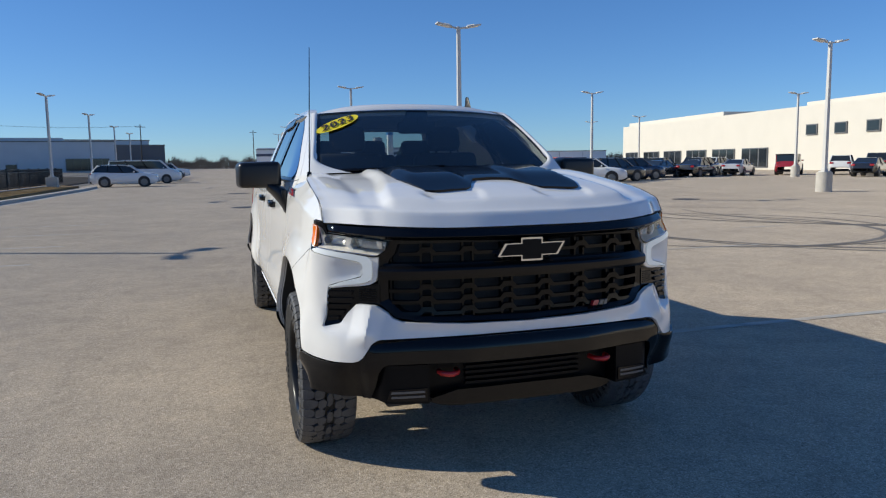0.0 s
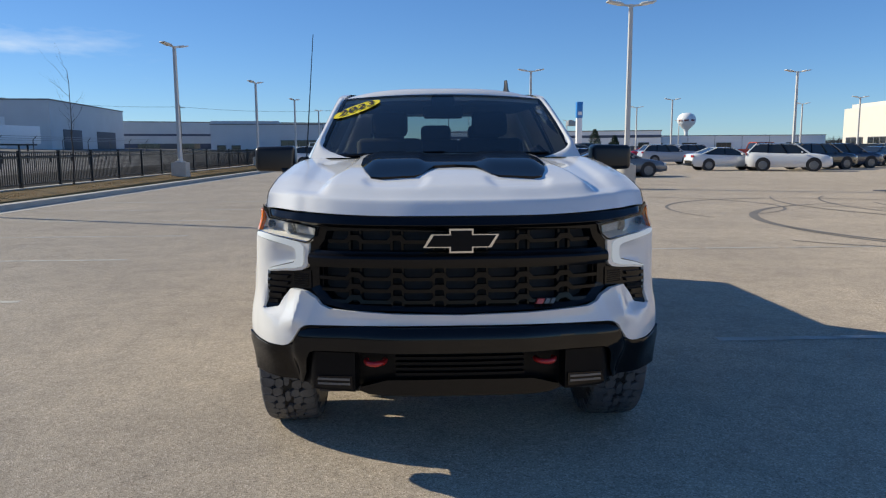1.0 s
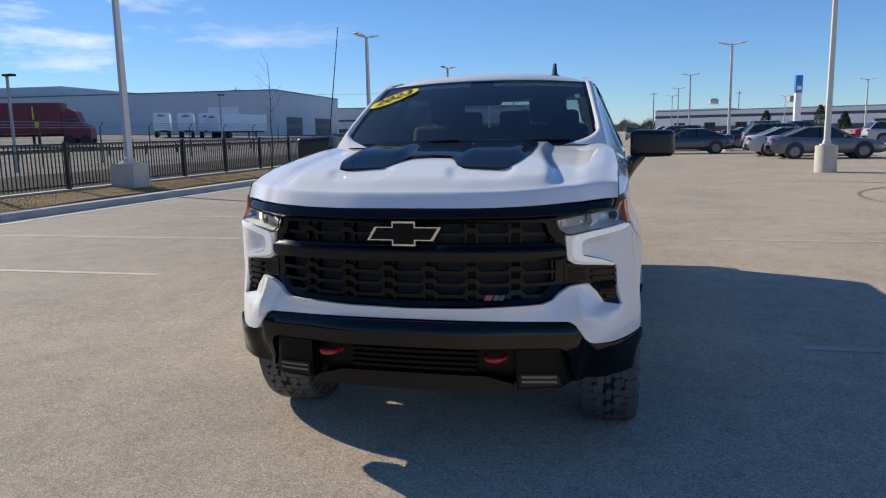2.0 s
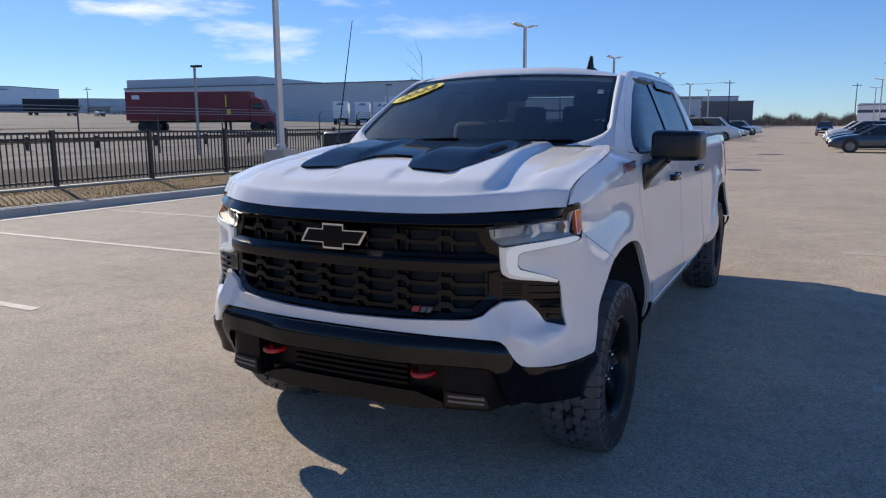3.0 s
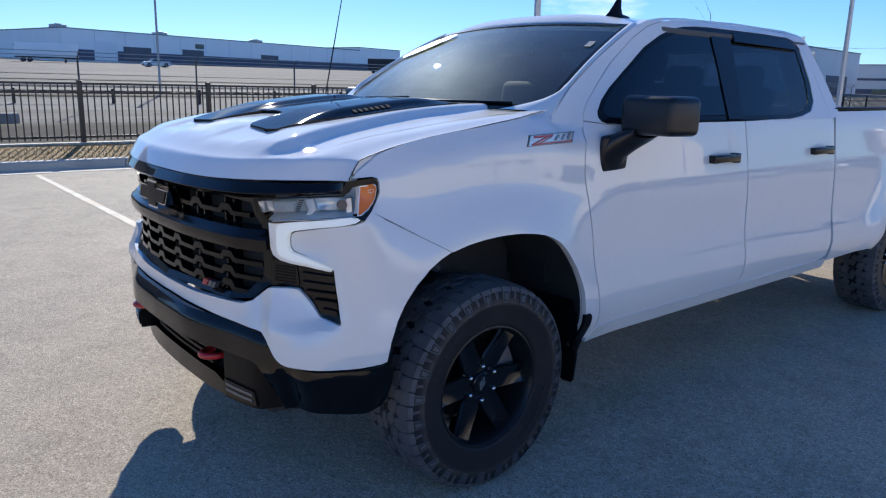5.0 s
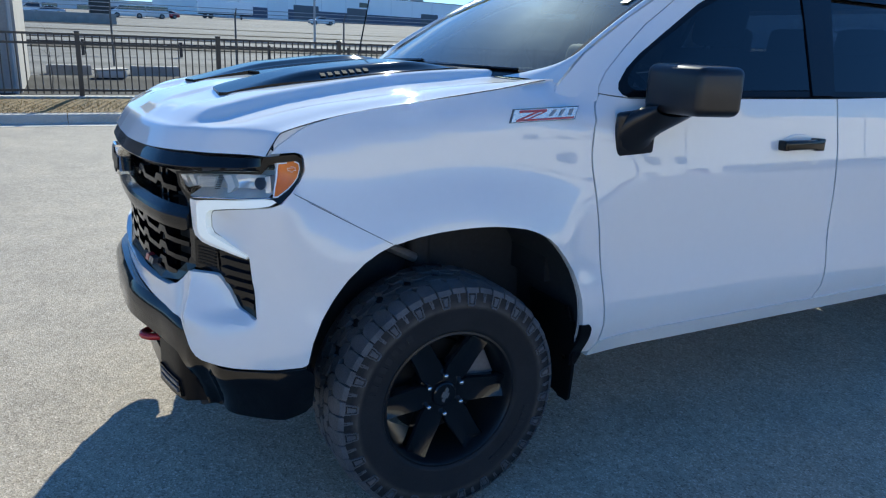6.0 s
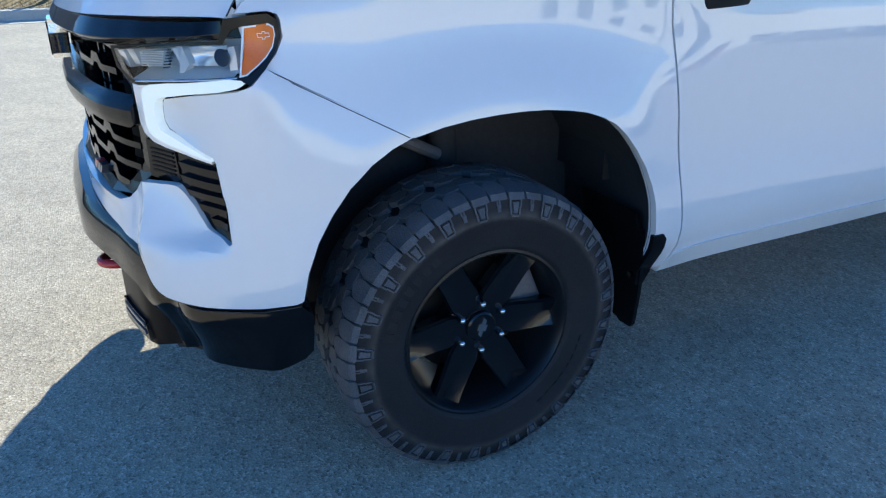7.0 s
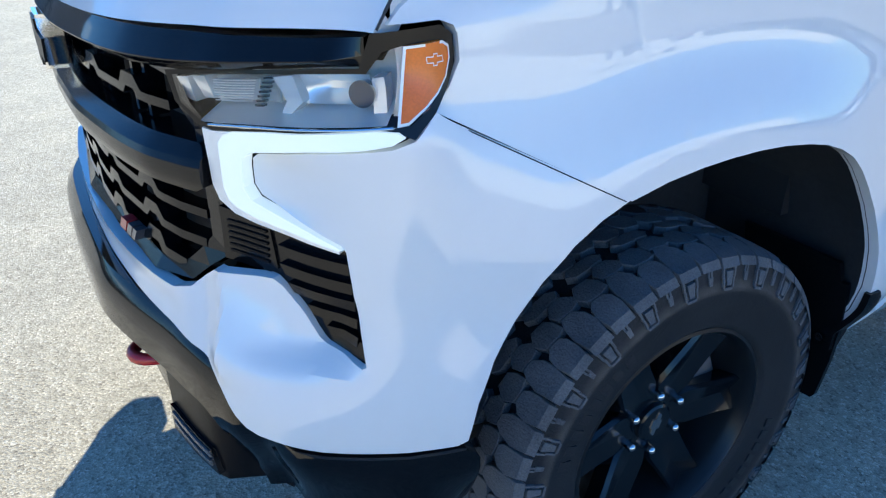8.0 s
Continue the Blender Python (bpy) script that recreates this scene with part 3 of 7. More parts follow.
def build_shell(t):
    """Hood, wings, doors, bed and cab skin."""
    vs = [0, 0.004, 0.014, 0.025, 0.032, 0.038, 0.044, 0.050, 0.06] + [0.06 + 0.94 * i / 52 for i in range(1, 53)]
    us = [i / 130 for i in range(131)]

    def hood_at(u, v):
        x = (2 * u - 1) * (HOOD_X(v) - 0.001)
        y = mixed(hood_front(x), hood_rear(x), v)
        return (x, y, hood_z(x, y))
    bm = grid(hood_at, 72, 36, us, vs)
    rim_of(bm, lambda c: Vector((c.x * 0.985, c.y + 0.04, c.z - 0.006)) if c.y < -0.58 else Vector((c.x * 0.996, c.y, c.z - 0.03)))
    part("hood", bm, PAINT, t, "white sculpted hood with a raised dome", angle=30)
    # dark tube put in for the shade of the gap between hood and wing
    for s in (1, -1):
        pts = []
        for i in range(60):
            v = 0.002 + 0.95 * (i / 59) ** 1.6
            x = HOOD_X(v) + 0.0028
            y = mixed(hood_front(x), hood_rear(x), v)
            pts.append((s * x, y, hood_z(x, y)))
        part("hood_gap_line", tube(pts, 0.0018, 6), RUBBER, t, "dark line put in for the shade of the gap beside the hood")
    # black insert: two pads joined by a lower middle
    outer = [(0.0, -0.40), (0.10, -0.42), (0.135, -0.50), (0.165, -0.585), (0.20, -0.612), (0.36, -0.622), (0.405, -0.605), (0.435, -0.50), (0.47, -0.30), (0.475, -0.05), (0.46, 0.16), (0.44, 0.235), (0.30, 0.225), (0.0, 0.20)]

    def insert_at(x, y, d):
        ax = abs(x)
        pad = 0.028 * smooth(-0.62, -0.30, y) * smooth(0.26, 0.02, y)
        flank = smooth(0.47, 0.395, ax)
        return (x, y, hood_base(x, y) + 0.004 + pad * flank * (0.45 + 0.55 * smooth(0.13, 0.18, ax)) - d)
    ins = part("hood_insert", patch(sym(outer), insert_at, 0.022, 0.014, 0.003), INSERT_BLACK, t, "gloss black hood insert with two raised pads", angle=60)
    for s in (-1, 1):
        # engine lettering on the insert's flank, drawn as plain bars
        if s > 0:
            for i in range(7):
                y = -0.288 + i * 0.026
                bm = bmesh.new()
                box(bm, (0.022, 0.017, 0.004), (0.438, y, insert_at(0.438, y, 0)[2] + 0.001), (0, 24, 0))
                part("lettering_bar", bm, LETTER_GREY, ins, "dull grey bar in place of lettering")
    # wings, bumper-side seam to door
    for s, nm in ((1, "fender"), (-1, "fender")):
        ys = [p for p in ARCH if p[0] >= -0.26]
        poly = [(-0.508, 1.232), (-0.503, 1.222), (-0.501, 1.19), (-0.517, 1.158), (-0.543, 1.1295)] + ys + [(0.533, 0.487), (0.546, 0.53), (0.550, 0.62), (0.538, 0.78), (0.528, 0.935), (0.505, 1.086), (0.490, 1.17), (0.487, 1.21), (0.490, 1.255), (0.496, 1.30), (0.510, 1.338), (0.538, 1.38), (0.553, 1.402), (0.545, 1.412), (0.47, 1.425), (0.40, 1.436),
                                                                              (0.26, 1.424), (0.12, 1.408), (0.0, 1.392), (-0.12, 1.378), (-0.23, 1.364), (-0.32, 1.351), (-0.405, 1.334), (-0.46, 1.318), (-0.503, 1.300), (-0.54, 1.275), (-0.570, 1.255), (-0.588, 1.234), (-0.560, 1.2355), (-0.525, 1.2385)]

        def wing_fn(y, z, d, s=s):
            x = body_x(y, z)
            # roll over to meet the hood's edge
            v = (y + 0.60) / 1.0
            top = HOOD_X(clamp(v)) + 0.006
            w = max(0.004, min(0.07, hood_seam(y) - 1.233))
            x = mixed(x, min(x, top), smooth(w, 0.0, hood_seam(y) - z) * smooth(0.50, 0.40, y))
            return (s * (x - d), y, z)
        # dark tube put in for the shade of the gap behind the fascia
        seam = [(s * (side_x(y, z) + 0.0002), y, z) for y, z in ((mixed(-0.546, -0.262, k / 24), mixed(1.128, 0.974, k / 24)) for k in range(25))]
        part("wing_seam", tube(seam, 0.0010, 6), RUBBER, t)
        f = part(nm, patch(inset(poly, 0.001), wing_fn, 0.03, 0.03, 0.002), PAINT, t, "white front wing with a flared wheel arch", angle=50)
        # model badge, as plain slanted shapes in its colours
        def on_badge(*pts):
            return [(0.156 + 0.256 * a + 0.016 * b, 1.313 + 0.010 * a + 0.043 * b) for a, b in pts]
        base = part("badge_base", patch(on_badge((0, 0), (1, 0), (1, 1), (0, 1)), side_fn(s, 0.003), 0.05, 0.004, 0), BADGE_EDGE, f, "dark edge of the badge")
        part("badge_plate", patch(on_badge((0.02, 0.06), (0.985, 0.06), (0.985, 0.94), (0.02, 0.94)), side_fn(s, 0.005), 0.05, 0.005, 0), BRIGHT, base, "silver badge plate")
        for pts in (((0.10, 0.72), (0.50, 0.72), (0.50, 0.90), (0.10, 0.90)), ((0.09, 0.10), (0.96, 0.10), (0.96, 0.24), (0.09, 0.24)),
                    ((0.10, 0.24), (0.17, 0.24), (0.40, 0.72), (0.33, 0.72)), ((0.24, 0.24), (0.28, 0.24), (0.50, 0.72), (0.46, 0.72))):
            part("badge_shape", patch(on_badge(*pts), side_fn(s, 0.008), 0.05, 0.007, 0.001), BADGE_RED, base, "red badge shape")
        for a0, a1 in ((0.56, 0.66), (0.71, 0.79), (0.86, 0.92)):
            part("badge_mark", patch(on_badge((a0, 0.36), (a0 + 0.04, 0.36), (a1, 0.84), (a1 - 0.05, 0.84)), side_fn(s, 0.008), 0.05, 0.007, 0.001), BADGE_GREY, base, "grey badge mark")
    # doors
    for s in (1, -1):
        front = [(0.554, 0.535), (0.80, 0.53), (1.735, 0.535), (1.757, 0.60), (1.775, 1.0), (1.772, 1.20), (1.745, 1.388), (0.66, 1.388), (0.60, 1.394), (0.559, 1.400), (0.543, 1.38), (0.515, 1.338), (0.501, 1.30), (0.495, 1.255), (0.492, 1.21), (0.495, 1.17), (0.510, 1.086), (0.533, 0.935), (0.543, 0.78), (0.555, 0.62)]
        d = part("front_door", patch(inset(front, 0.0008), door_fn(s), 0.04, 0.03, 0.0012), PAINT, t, "white front door")
        rear = [(1.742, 0.535), (2.30, 0.54), (2.68, 0.545), (2.755, 0.56), (2.768, 0.62), (2.782, 0.9), (2.786, 1.15), (2.775, 1.30), (2.765, 1.41), (2.55, 1.40), (1.752, 1.388), (1.779, 1.20), (1.782, 1.0), (1.764, 0.60)]
        e = part("rear_door", patch(inset(rear, 0.0008), door_fn(s), 0.04, 0.03, 0.0012), PAINT, t, "white rear door")
        for door, y0 in ((d, 1.40), (e, 2.46)):
            bm = bmesh.new()
            x = side_x(y0 + 0.14, 1.205)
            box(bm, (0.024, 0.215, 0.040), (s * (x + 0.030), y0 + 0.13, 1.212), (0, 0, 0), 0.010)
            box(bm, (0.045, 0.035, 0.04), (s * (x + 0.014), y0 + 0.03, 1.21), (0, 0, 0), 0.006)
            box(bm, (0.045, 0.045, 0.05), (s * (x + 0.016), y0 + 0.222, 1.21), (0, 0, 0), 0.006)
            grip = part("door_handle", bm, GLOSS_BLACK, door, "gloss black door handle")
            bm = bmesh.new()
            bmesh.ops.create_uvsphere(bm, u_segments=24, v_segments=12, radius=1.0)
            for v in bm.verts:
                v.co = Vector((s * (side_x(y0 + 0.12, 1.215) + 0.0012 + 0.0025 * v.co.x), y0 + 0.125 + 0.088 * v.co.y, 1.216 + 0.036 * v.co.z))
            part("handle_cup", bm, PAINT, grip, "white shallow cup behind the handle")
        bm = patch([(0.53, 0.470), (2.78, 0.482), (2.78, 0.545), (1.75, 0.542), (0.555, 0.538), (0.535, 0.51)], side_fn(s, 0.008), 0.08, 0.05, 0.012)
        part("rocker_panel", bm, PAINT, t, "white sill below the doors")
    # bed sides
    for s in (1, -1):
        arch = [(REAR_Y + 0.03 - y, z) for y, z in reversed(ARCH)]
        arch = [(y, z) for y, z in arch if y > REAR_Y - 0.47]
        poly = [(2.80, 0.52), (3.46, 0.53)] + arch + [(4.56, 0.64), (4.78, 0.66), (4.805, 0.80), (4.82, 1.10), (4.805, 1.38), (4.79, 1.432), (4.5, 1.442), (2.84, 1.432), (2.798, 1.42), (2.797, 1.0)]
        part("bed_side", patch(inset(poly, 0.002), side_fn(s), 0.05, 0.04), PAINT, t, "white cargo bed side")
        bm = bmesh.new()
        box(bm, (0.085, 1.98, 0.02), (s * 0.862, 3.80, 1.445), (0, 0, 0), 0.008)
        part("bed_rail_cap", bm, PLASTIC, t, "black plastic rail cap")
        bm = bmesh.new()
        box(bm, (0.03, 1.94, 0.55), (s * 0.80, 3.80, 1.16))
        part("bed_inner_wall", bm, SHADOW_BLACK, t)
        # tail lamp
        bm = patch([(4.72, 1.02), (4.82, 1.02), (4.81, 1.36), (4.72, 1.36)], side_fn(s, 0.004), 0.06, 0.03, 0.004)
        part("tail_lamp", bm, TAIL_RED, t, "red tail lamp")
    bm = bmesh.new()
    box(bm, (1.66, 1.96, 0.04), (0, 3.80, 0.92))
    part("bed_floor", bm, SHADOW_BLACK, t)
    bm = bmesh.new()
    box(bm, (1.74, 0.05, 0.62), (0, 4.79, 1.11), (0, 0, 0), 0.012)
    part("tailgate", bm, PAINT, t)
    bm = bmesh.new()
    box(bm, (1.86, 0.14, 0.20), (0, 4.86, 0.68), (0, 0, 0), 0.03)
    part("rear_bumper", bm, GLOSS_BLACK, t, "black rear bumper")


SEAM = spline([(-0.60, 1.237), (-0.573, 1.245), (-0.545, 1.277), (-0.505, 1.304), (-0.405, 1.336), (-0.23, 1.365), (0.0, 1.393), (0.26, 1.425), (0.42, 1.437)])


def hood_seam(y):
    return SEAM(y)


ROOF_RISE = spline([(0.0, 0.0), (0.018, 0.45), (0.045, 0.85), (0.08, 1.0), (1.0, 1.0)])


def build_cab(t):
    """Pillars, roof, glass and what is seen inside."""
    def roof_at(u, v):
        s = 2 * u - 1
        c = 1 - s * s
        y = mixed(screen(s, 0.885).y, 2.72 + 0.03 * c, v)
        x = s * mixed(0.672, 0.70, smooth(0, 0.3, v)) * mixed(1.0, 0.97, smooth(0.7, 1, v))
        return (x, y, mixed(screen(s, 0.885).z + 0.004, roof_z(x, y), ROOF_RISE(v)))
    bm = grid(roof_at, 40, 0, None, [0, 0.008, 0.018, 0.03, 0.045, 0.06, 0.08] + [0.08 + 0.92 * i / 22 for i in range(1, 23)])
    rim_of(bm, lambda c: Vector((c.x * 0.985, c.y, c.z - 0.035)))
    part("roof", bm, PAINT, t, "white cab roof", angle=60)
    dlo = [(0.66, 1.392), (0.640, 1.400), (0.632, 1.416), (0.640, 1.438), (0.685, 1.486), (0.755, 1.538), (0.88, 1.612), (1.075, 1.724), (1.22, 1.785), (1.34, 1.823), (1.45, 1.842), (1.56, 1.850), (1.67, 1.853), (2.2, 1.854), (2.50, 1.846), (2.58, 1.828), (2.61, 1.79), (2.60, 1.60), (2.57, 1.49), (2.50, 1.435), (2.38, 1.41), (2.22, 1.395)]
    for s in (1, -1):
        rim_o = [(0.385, 1.375), (0.405, 1.42), (0.42, 1.432), (0.539, 1.534), (0.75, 1.664), (0.974, 1.782), (1.06, 1.822), (1.16, 1.855), (1.30, 1.876), (1.50, 1.888), (2.0, 1.897), (2.55, 1.89), (2.66, 1.876), (2.72, 1.845), (2.752, 1.79), (2.81, 1.60), (2.845, 1.46), (2.85, 1.40), (2.775, 1.395)]
        seam = [(0.545, 1.375), (0.556, 1.402), (0.564, 1.425), (0.604, 1.474), (0.70, 1.555), (0.815, 1.641), (1.02, 1.765), (1.15, 1.824), (1.28, 1.858), (1.40, 1.872), (1.52, 1.877), (1.67, 1.880), (2.2, 1.882), (2.55, 1.873), (2.625, 1.850), (2.655, 1.80), (2.69, 1.60), (2.72, 1.45), (2.725, 1.39)]
        poly = rim_o + list(reversed(seam))
        door_poly = seam[1:] + [(2.22, 1.388)] + list(reversed(dlo)) + [(0.66, 1.390), (0.60, 1.396)]

        def frame_fn(y, z, d, s=s):
            x = house_x(z, y)
            edge = smooth(1.845, 1.895, z) * 0.02
            return (s * (x - edge - d), y, z)
        part("cab_frame", patch(inset(poly, 0.0015), frame_fn, 0.045, 0.045, 0.006), PAINT, t, "white pillars and roof rail of the cab")
        part("door_frame", patch(inset(door_poly, 0.0015), frame_fn, 0.045, 0.045, 0.006), PAINT, t, "white upper door frames")
        # inner return of the front pillar, out to the windscreen's edge
        def pillar_at(u, v, s=s):
            y = spline([(0.0, 0.415), (0.15, 0.53), (0.45, 0.75), (0.75, 0.98), (1.0, 1.165)])(u)
            z = spline([(0.0, 1.43), (0.15, 1.53), (0.45, 1.664), (0.75, 1.785), (1.0, 1.858)])(u)
            o = Vector((s * (house_x(z, y) - 0.004), y - 0.002, z))
            i = screen(s * (0.985 - 0.26 * max(0.0, 1 - u / 0.20) ** 2), u, 0.007)
            return o.lerp(i, v) + Vector((0, -0.006, 0.005)) * math.sin(math.pi * v)
        part("front_pillar", grid(lambda u, v, f=pillar_at: f(u * 0.90, v), 36, 6), PAINT, t, "white windscreen pillar", angle=60)
        cy, cz = 1.6, 1.62
        ring = [(cy + (y - cy) * 0.955, cz + (z - cz) * 0.90) for y, z in dlo]
        bm = ring_strip(dlo, ring, house_fn(s, -0.005))
        part("window_trim", bm, SATIN_BLACK, t, "black window surround")
        bm = patch([(1.60, 1.40), (1.735, 1.40), (1.87, 1.84), (1.68, 1.84)], house_fn(s, -0.003), 0.1, 0.01, 0)
        part("door_pillar", bm, GLOSS_BLACK, t, "gloss black door pillar")
        fr = [p for p in ring if p[0] < 1.66] + [(1.672, 1.822), (1.605, 1.42)]
        g = part("side_window", patch(fr, house_fn(s, -0.010), 0.06, 0), SIDE_GLASS, t, "dark tinted front side window")
        g.visible_shadow = False
        rr = [(1.74, 1.41), (1.86, 1.828)] + [p for p in ring if p[0] > 1.95]
        g = part("side_window", patch(rr, house_fn(s, -0.010), 0.06, 0), SIDE_GLASS, t, "dark tinted rear side window")
        g.visible_shadow = False
        bm = patch([(1.885, 1.838), (2.53, 1.830), (2.555, 1.780), (1.875, 1.792)], house_fn(s, 0.008), 0.06, 0.012, 0.004)
        part("rain_visor", bm, GLOSS_BLACK, t, "smoked rain visor")
    g = part("windscreen", grid(lambda u, v: screen((2 * u - 1) * 0.985, v * 0.89), 24, 14), WINDSCREEN, t, "tinted windscreen", angle=180)
    g.visible_shadow = False
    # black shaded border of the screen
    bm = bmesh.new()
    for lo, hi in ((0.0, 0.055), (0.865, 0.89)):
        merged(bm, grid(lambda u, v: screen((2 * u - 1) * 0.98, mixed(lo, hi, v), 0.004), 24, 2))
    merged(bm, grid(lambda u, v: screen(mixed(-0.985, -0.955, u), v * 0.88, 0.004), 2, 14))
    merged(bm, grid(lambda u, v: screen(mixed(0.955, 0.985, u), v * 0.88, 0.004), 2, 14))
    part("screen_border", bm, SATIN_BLACK, t)
    bm = grid(lambda u, v: ((2 * u - 1) * mixed(0.80, 0.79, v), mixed(hood_rear((2 * u - 1) * 0.8) - 0.03, screen((2 * u - 1), 0.03).y + 0.02, v), mixed(1.405, 1.425, v)), 20, 2)
    part("cowl", bm, PLASTIC, t, "black cowl below the windscreen")
    for x0, x1 in ((-0.62, -0.02), (0.02, 0.62)):
        bm = tube([screen(mixed(x0, x1, i / 10) / 0.8, 0.02 + 0.03 * i / 10, 0.010) for i in range(11)], 0.006, 6)
        part("wiper", bm, SATIN_BLACK, t)
    # sticker
    st = thing("year_sticker", "yellow oval sticker with dark numerals on the windscreen", "sticker")

    def sticker_at(a, b, off):
        return screen(-0.80 + a * 0.98 - b * 0.12, 0.665 + a * 0.60 + b * 0.98, off)
    bm = bmesh.new()
    bm.faces.new([bm.verts.new(sticker_at(0.20 * math.cos(i * math.pi / 20), 0.080 * math.sin(i * math.pi / 20), 0.010)) for i in range(40)])
    bmesh.ops.poke(bm, faces=bm.faces[:])
    part("oval", bm, YELLOW, st)
    cu = bpy.data.curves.new("numerals", "FONT")
    cu.body, cu.size, cu.align_x, cu.align_y, cu.space_character = "2023", 0.135, "CENTER", "CENTER", 1.12
    cu.offset = 0.004
    tmp = new("numerals_curve", cu)
    me = bpy.data.meshes.new_from_object(tmp)
    bpy.data.objects.remove(tmp)
    bm = bmesh.new()
    bm.from_mesh(me)
    bpy.data.meshes.remove(me)
    for v in bm.verts:
        v.co = sticker_at(v.co.x * 1.0, v.co.y * 0.92, 0.014)
    part("numerals", bm, INK, st)
    # small paper tag in the other upper corner
    bm = grid(lambda u, v: screen(mixed(0.86, 0.905, u), mixed(0.60, 0.66, v), 0.004), 2, 2)
    solid("window_tag", bm, mat("tag_paper", (0.16, 0.20, 0.24), 0.5, var=0.05), "small pale paper tag on the windscreen", "tag")
    # cab back and rear glass
    bm = bmesh.new()
    for x0, x1, z0, z1 in ((-0.86, 0.86, 0.9, 1.45), (-0.80, 0.80, 1.78, 1.87), (-0.86, -0.60, 1.45, 1.78), (0.60, 0.86, 1.45, 1.78)):
        merged(bm, grid(lambda u, v: (mixed(x0, x1, u) * mixed(1.0, 0.87, smooth(1.4, 1.87, mixed(z0, z1, v))), 2.86 - 0.10 * smooth(1.4, 1.87, mixed(z0, z1, v)), mixed(z0, z1, v)), 3, 3))
    part("cab_back", bm, PAINT, t)
    bm = grid(lambda u, v: (mixed(-0.60, 0.60, u), 2.855 - 0.08 * v, mixed(1.44, 1.79, v)), 2, 2)
    g = part("rear_window", bm, REAR_GLASS, t)
    g.visible_shadow = False


def ring_strip(a, b, fn):
    bm = bmesh.new()
    va = [bm.verts.new(fn(y, z, 0)) for y, z in a]
    vb = [bm.verts.new(fn(y, z, 0.0)) for y, z in b]
    n = len(a)
    for i in range(n):
        j = (i + 1) % n
        bm.faces.new((va[i], va[j], vb[j], vb[i]))
    bmesh.ops.recalc_face_normals(bm, faces=bm.faces)
    return bm


def build_cabin(t):
    bm = bmesh.new()
    box(bm, (1.60, 2.25, 0.06), (0, 1.70, 0.72))
    box(bm, (1.60, 0.06, 0.70), (0, 0.47, 1.06))
    part("cabin_floor", bm, CABIN, t)
    bm = bmesh.new()
    box(bm, (1.46, 1.45, 0.03), (0, 1.98, 1.815), (0, 0, 0), 0.01)
    part("headliner", bm, mat("headliner", (0.10, 0.10, 0.10), 0.9, var=0.05), t)

    def dash_at(u, v):
        x = (2 * u - 1) * 0.78
        y = mixed(0.40 - 0.10 * (1 - (x / 0.78) ** 2), 0.98, v)
        return (x, y, 1.395 + 0.035 * math.sin(math.pi * clamp(v * 1.1)) - 0.10 * smooth(0.8, 1.0, v) + 0.012 * math.exp(-((x - 0.38) / 0.2) ** 2) * smooth(0.2, 0.6, v))
    bm = grid(dash_at, 24, 12)
    rim_of(bm, lambda c: c + Vector((0, 0, -0.35)))
    part("dashboard", bm, mat("dash_grey", (0.17, 0.18, 0.175), 0.6, var=0.1, bump=0.2, bscale=300), t, "dark grey dashboard", angle=60)
    # steering wheel
    bm = revolve([(0.185 + 0.016 * math.cos(a), 0.016 * math.sin(a)) for a in [i * math.pi / 4 for i in range(9)]], 28)
    box(bm, (0.05, 0.14, 0.10), (0.0, 0, 0), (0, 0, 0), 0.02)
    for a in (0, 180, 270):
        box(bm, (0.02, 0.12, 0.03), (0, 0.12 * math.cos(radians(a)), 0.12 * math.sin(radians(a))), (a, 0, 0))
    bmesh.ops.transform(bm, matrix=pose(0.38, 1.12, 1.30, 0, 0, 90) @ pose(0, 0, 0, 0, -25, 0), verts=bm.verts)
    part("steering_wheel", bm, SATIN_BLACK, t, "black steering wheel")
    bm = bmesh.new()
    box(bm, (0.27, 0.05, 0.085), (0.0, 1.00, 1.735), (-15, 0, 0), 0.02)
    rod(bm, (0, 1.00, 1.74), (0, 0.96, 1.80), 0.012)
    part("rear_view_mirror", bm, SATIN_BLACK, t)
    bm = bmesh.new()
    box(bm, (0.16, 0.12, 0.06), (0.0, 1.03, 1.80), (-30, 0, 0), 0.02)
    part("sensor_housing", bm, SATIN_BLACK, t)
    for y0, xs in ((1.45, (-0.38, 0.38)), (2.42, (-0.42, 0.0, 0.42))):
        for x in xs:
            w = 0.50 if y0 < 2 else 0.44
            bm = bmesh.new()
            box(bm, (w, 0.16, 0.66), (x, y0 + 0.06, 1.24), (-12, 0, 0), 0.05, 3)
            b = part("seat_back", bm, CABIN, t, "black cloth seat back")
            bm = bmesh.new()
            box(bm, (w, 0.52, 0.18), (x, y0 - 0.24, 0.96), (4, 0, 0), 0.05, 3)
            part("seat_cushion", bm, CABIN, t)
            bm = bmesh.new()
            zt = 1.675 if y0 < 2 else 1.60
            box(bm, (0.27, 0.10, 0.19), (x, y0 + 0.16, zt), (-8, 0, 0), 0.045, 3)
            rod(bm, (x - 0.06, y0 + 0.14, zt - 0.16), (x - 0.06, y0 + 0.16, zt), 0.007)
            rod(bm, (x + 0.06, y0 + 0.14, zt - 0.16), (x + 0.06, y0 + 0.16, zt), 0.007)
            part("headrest", bm, CABIN, b)


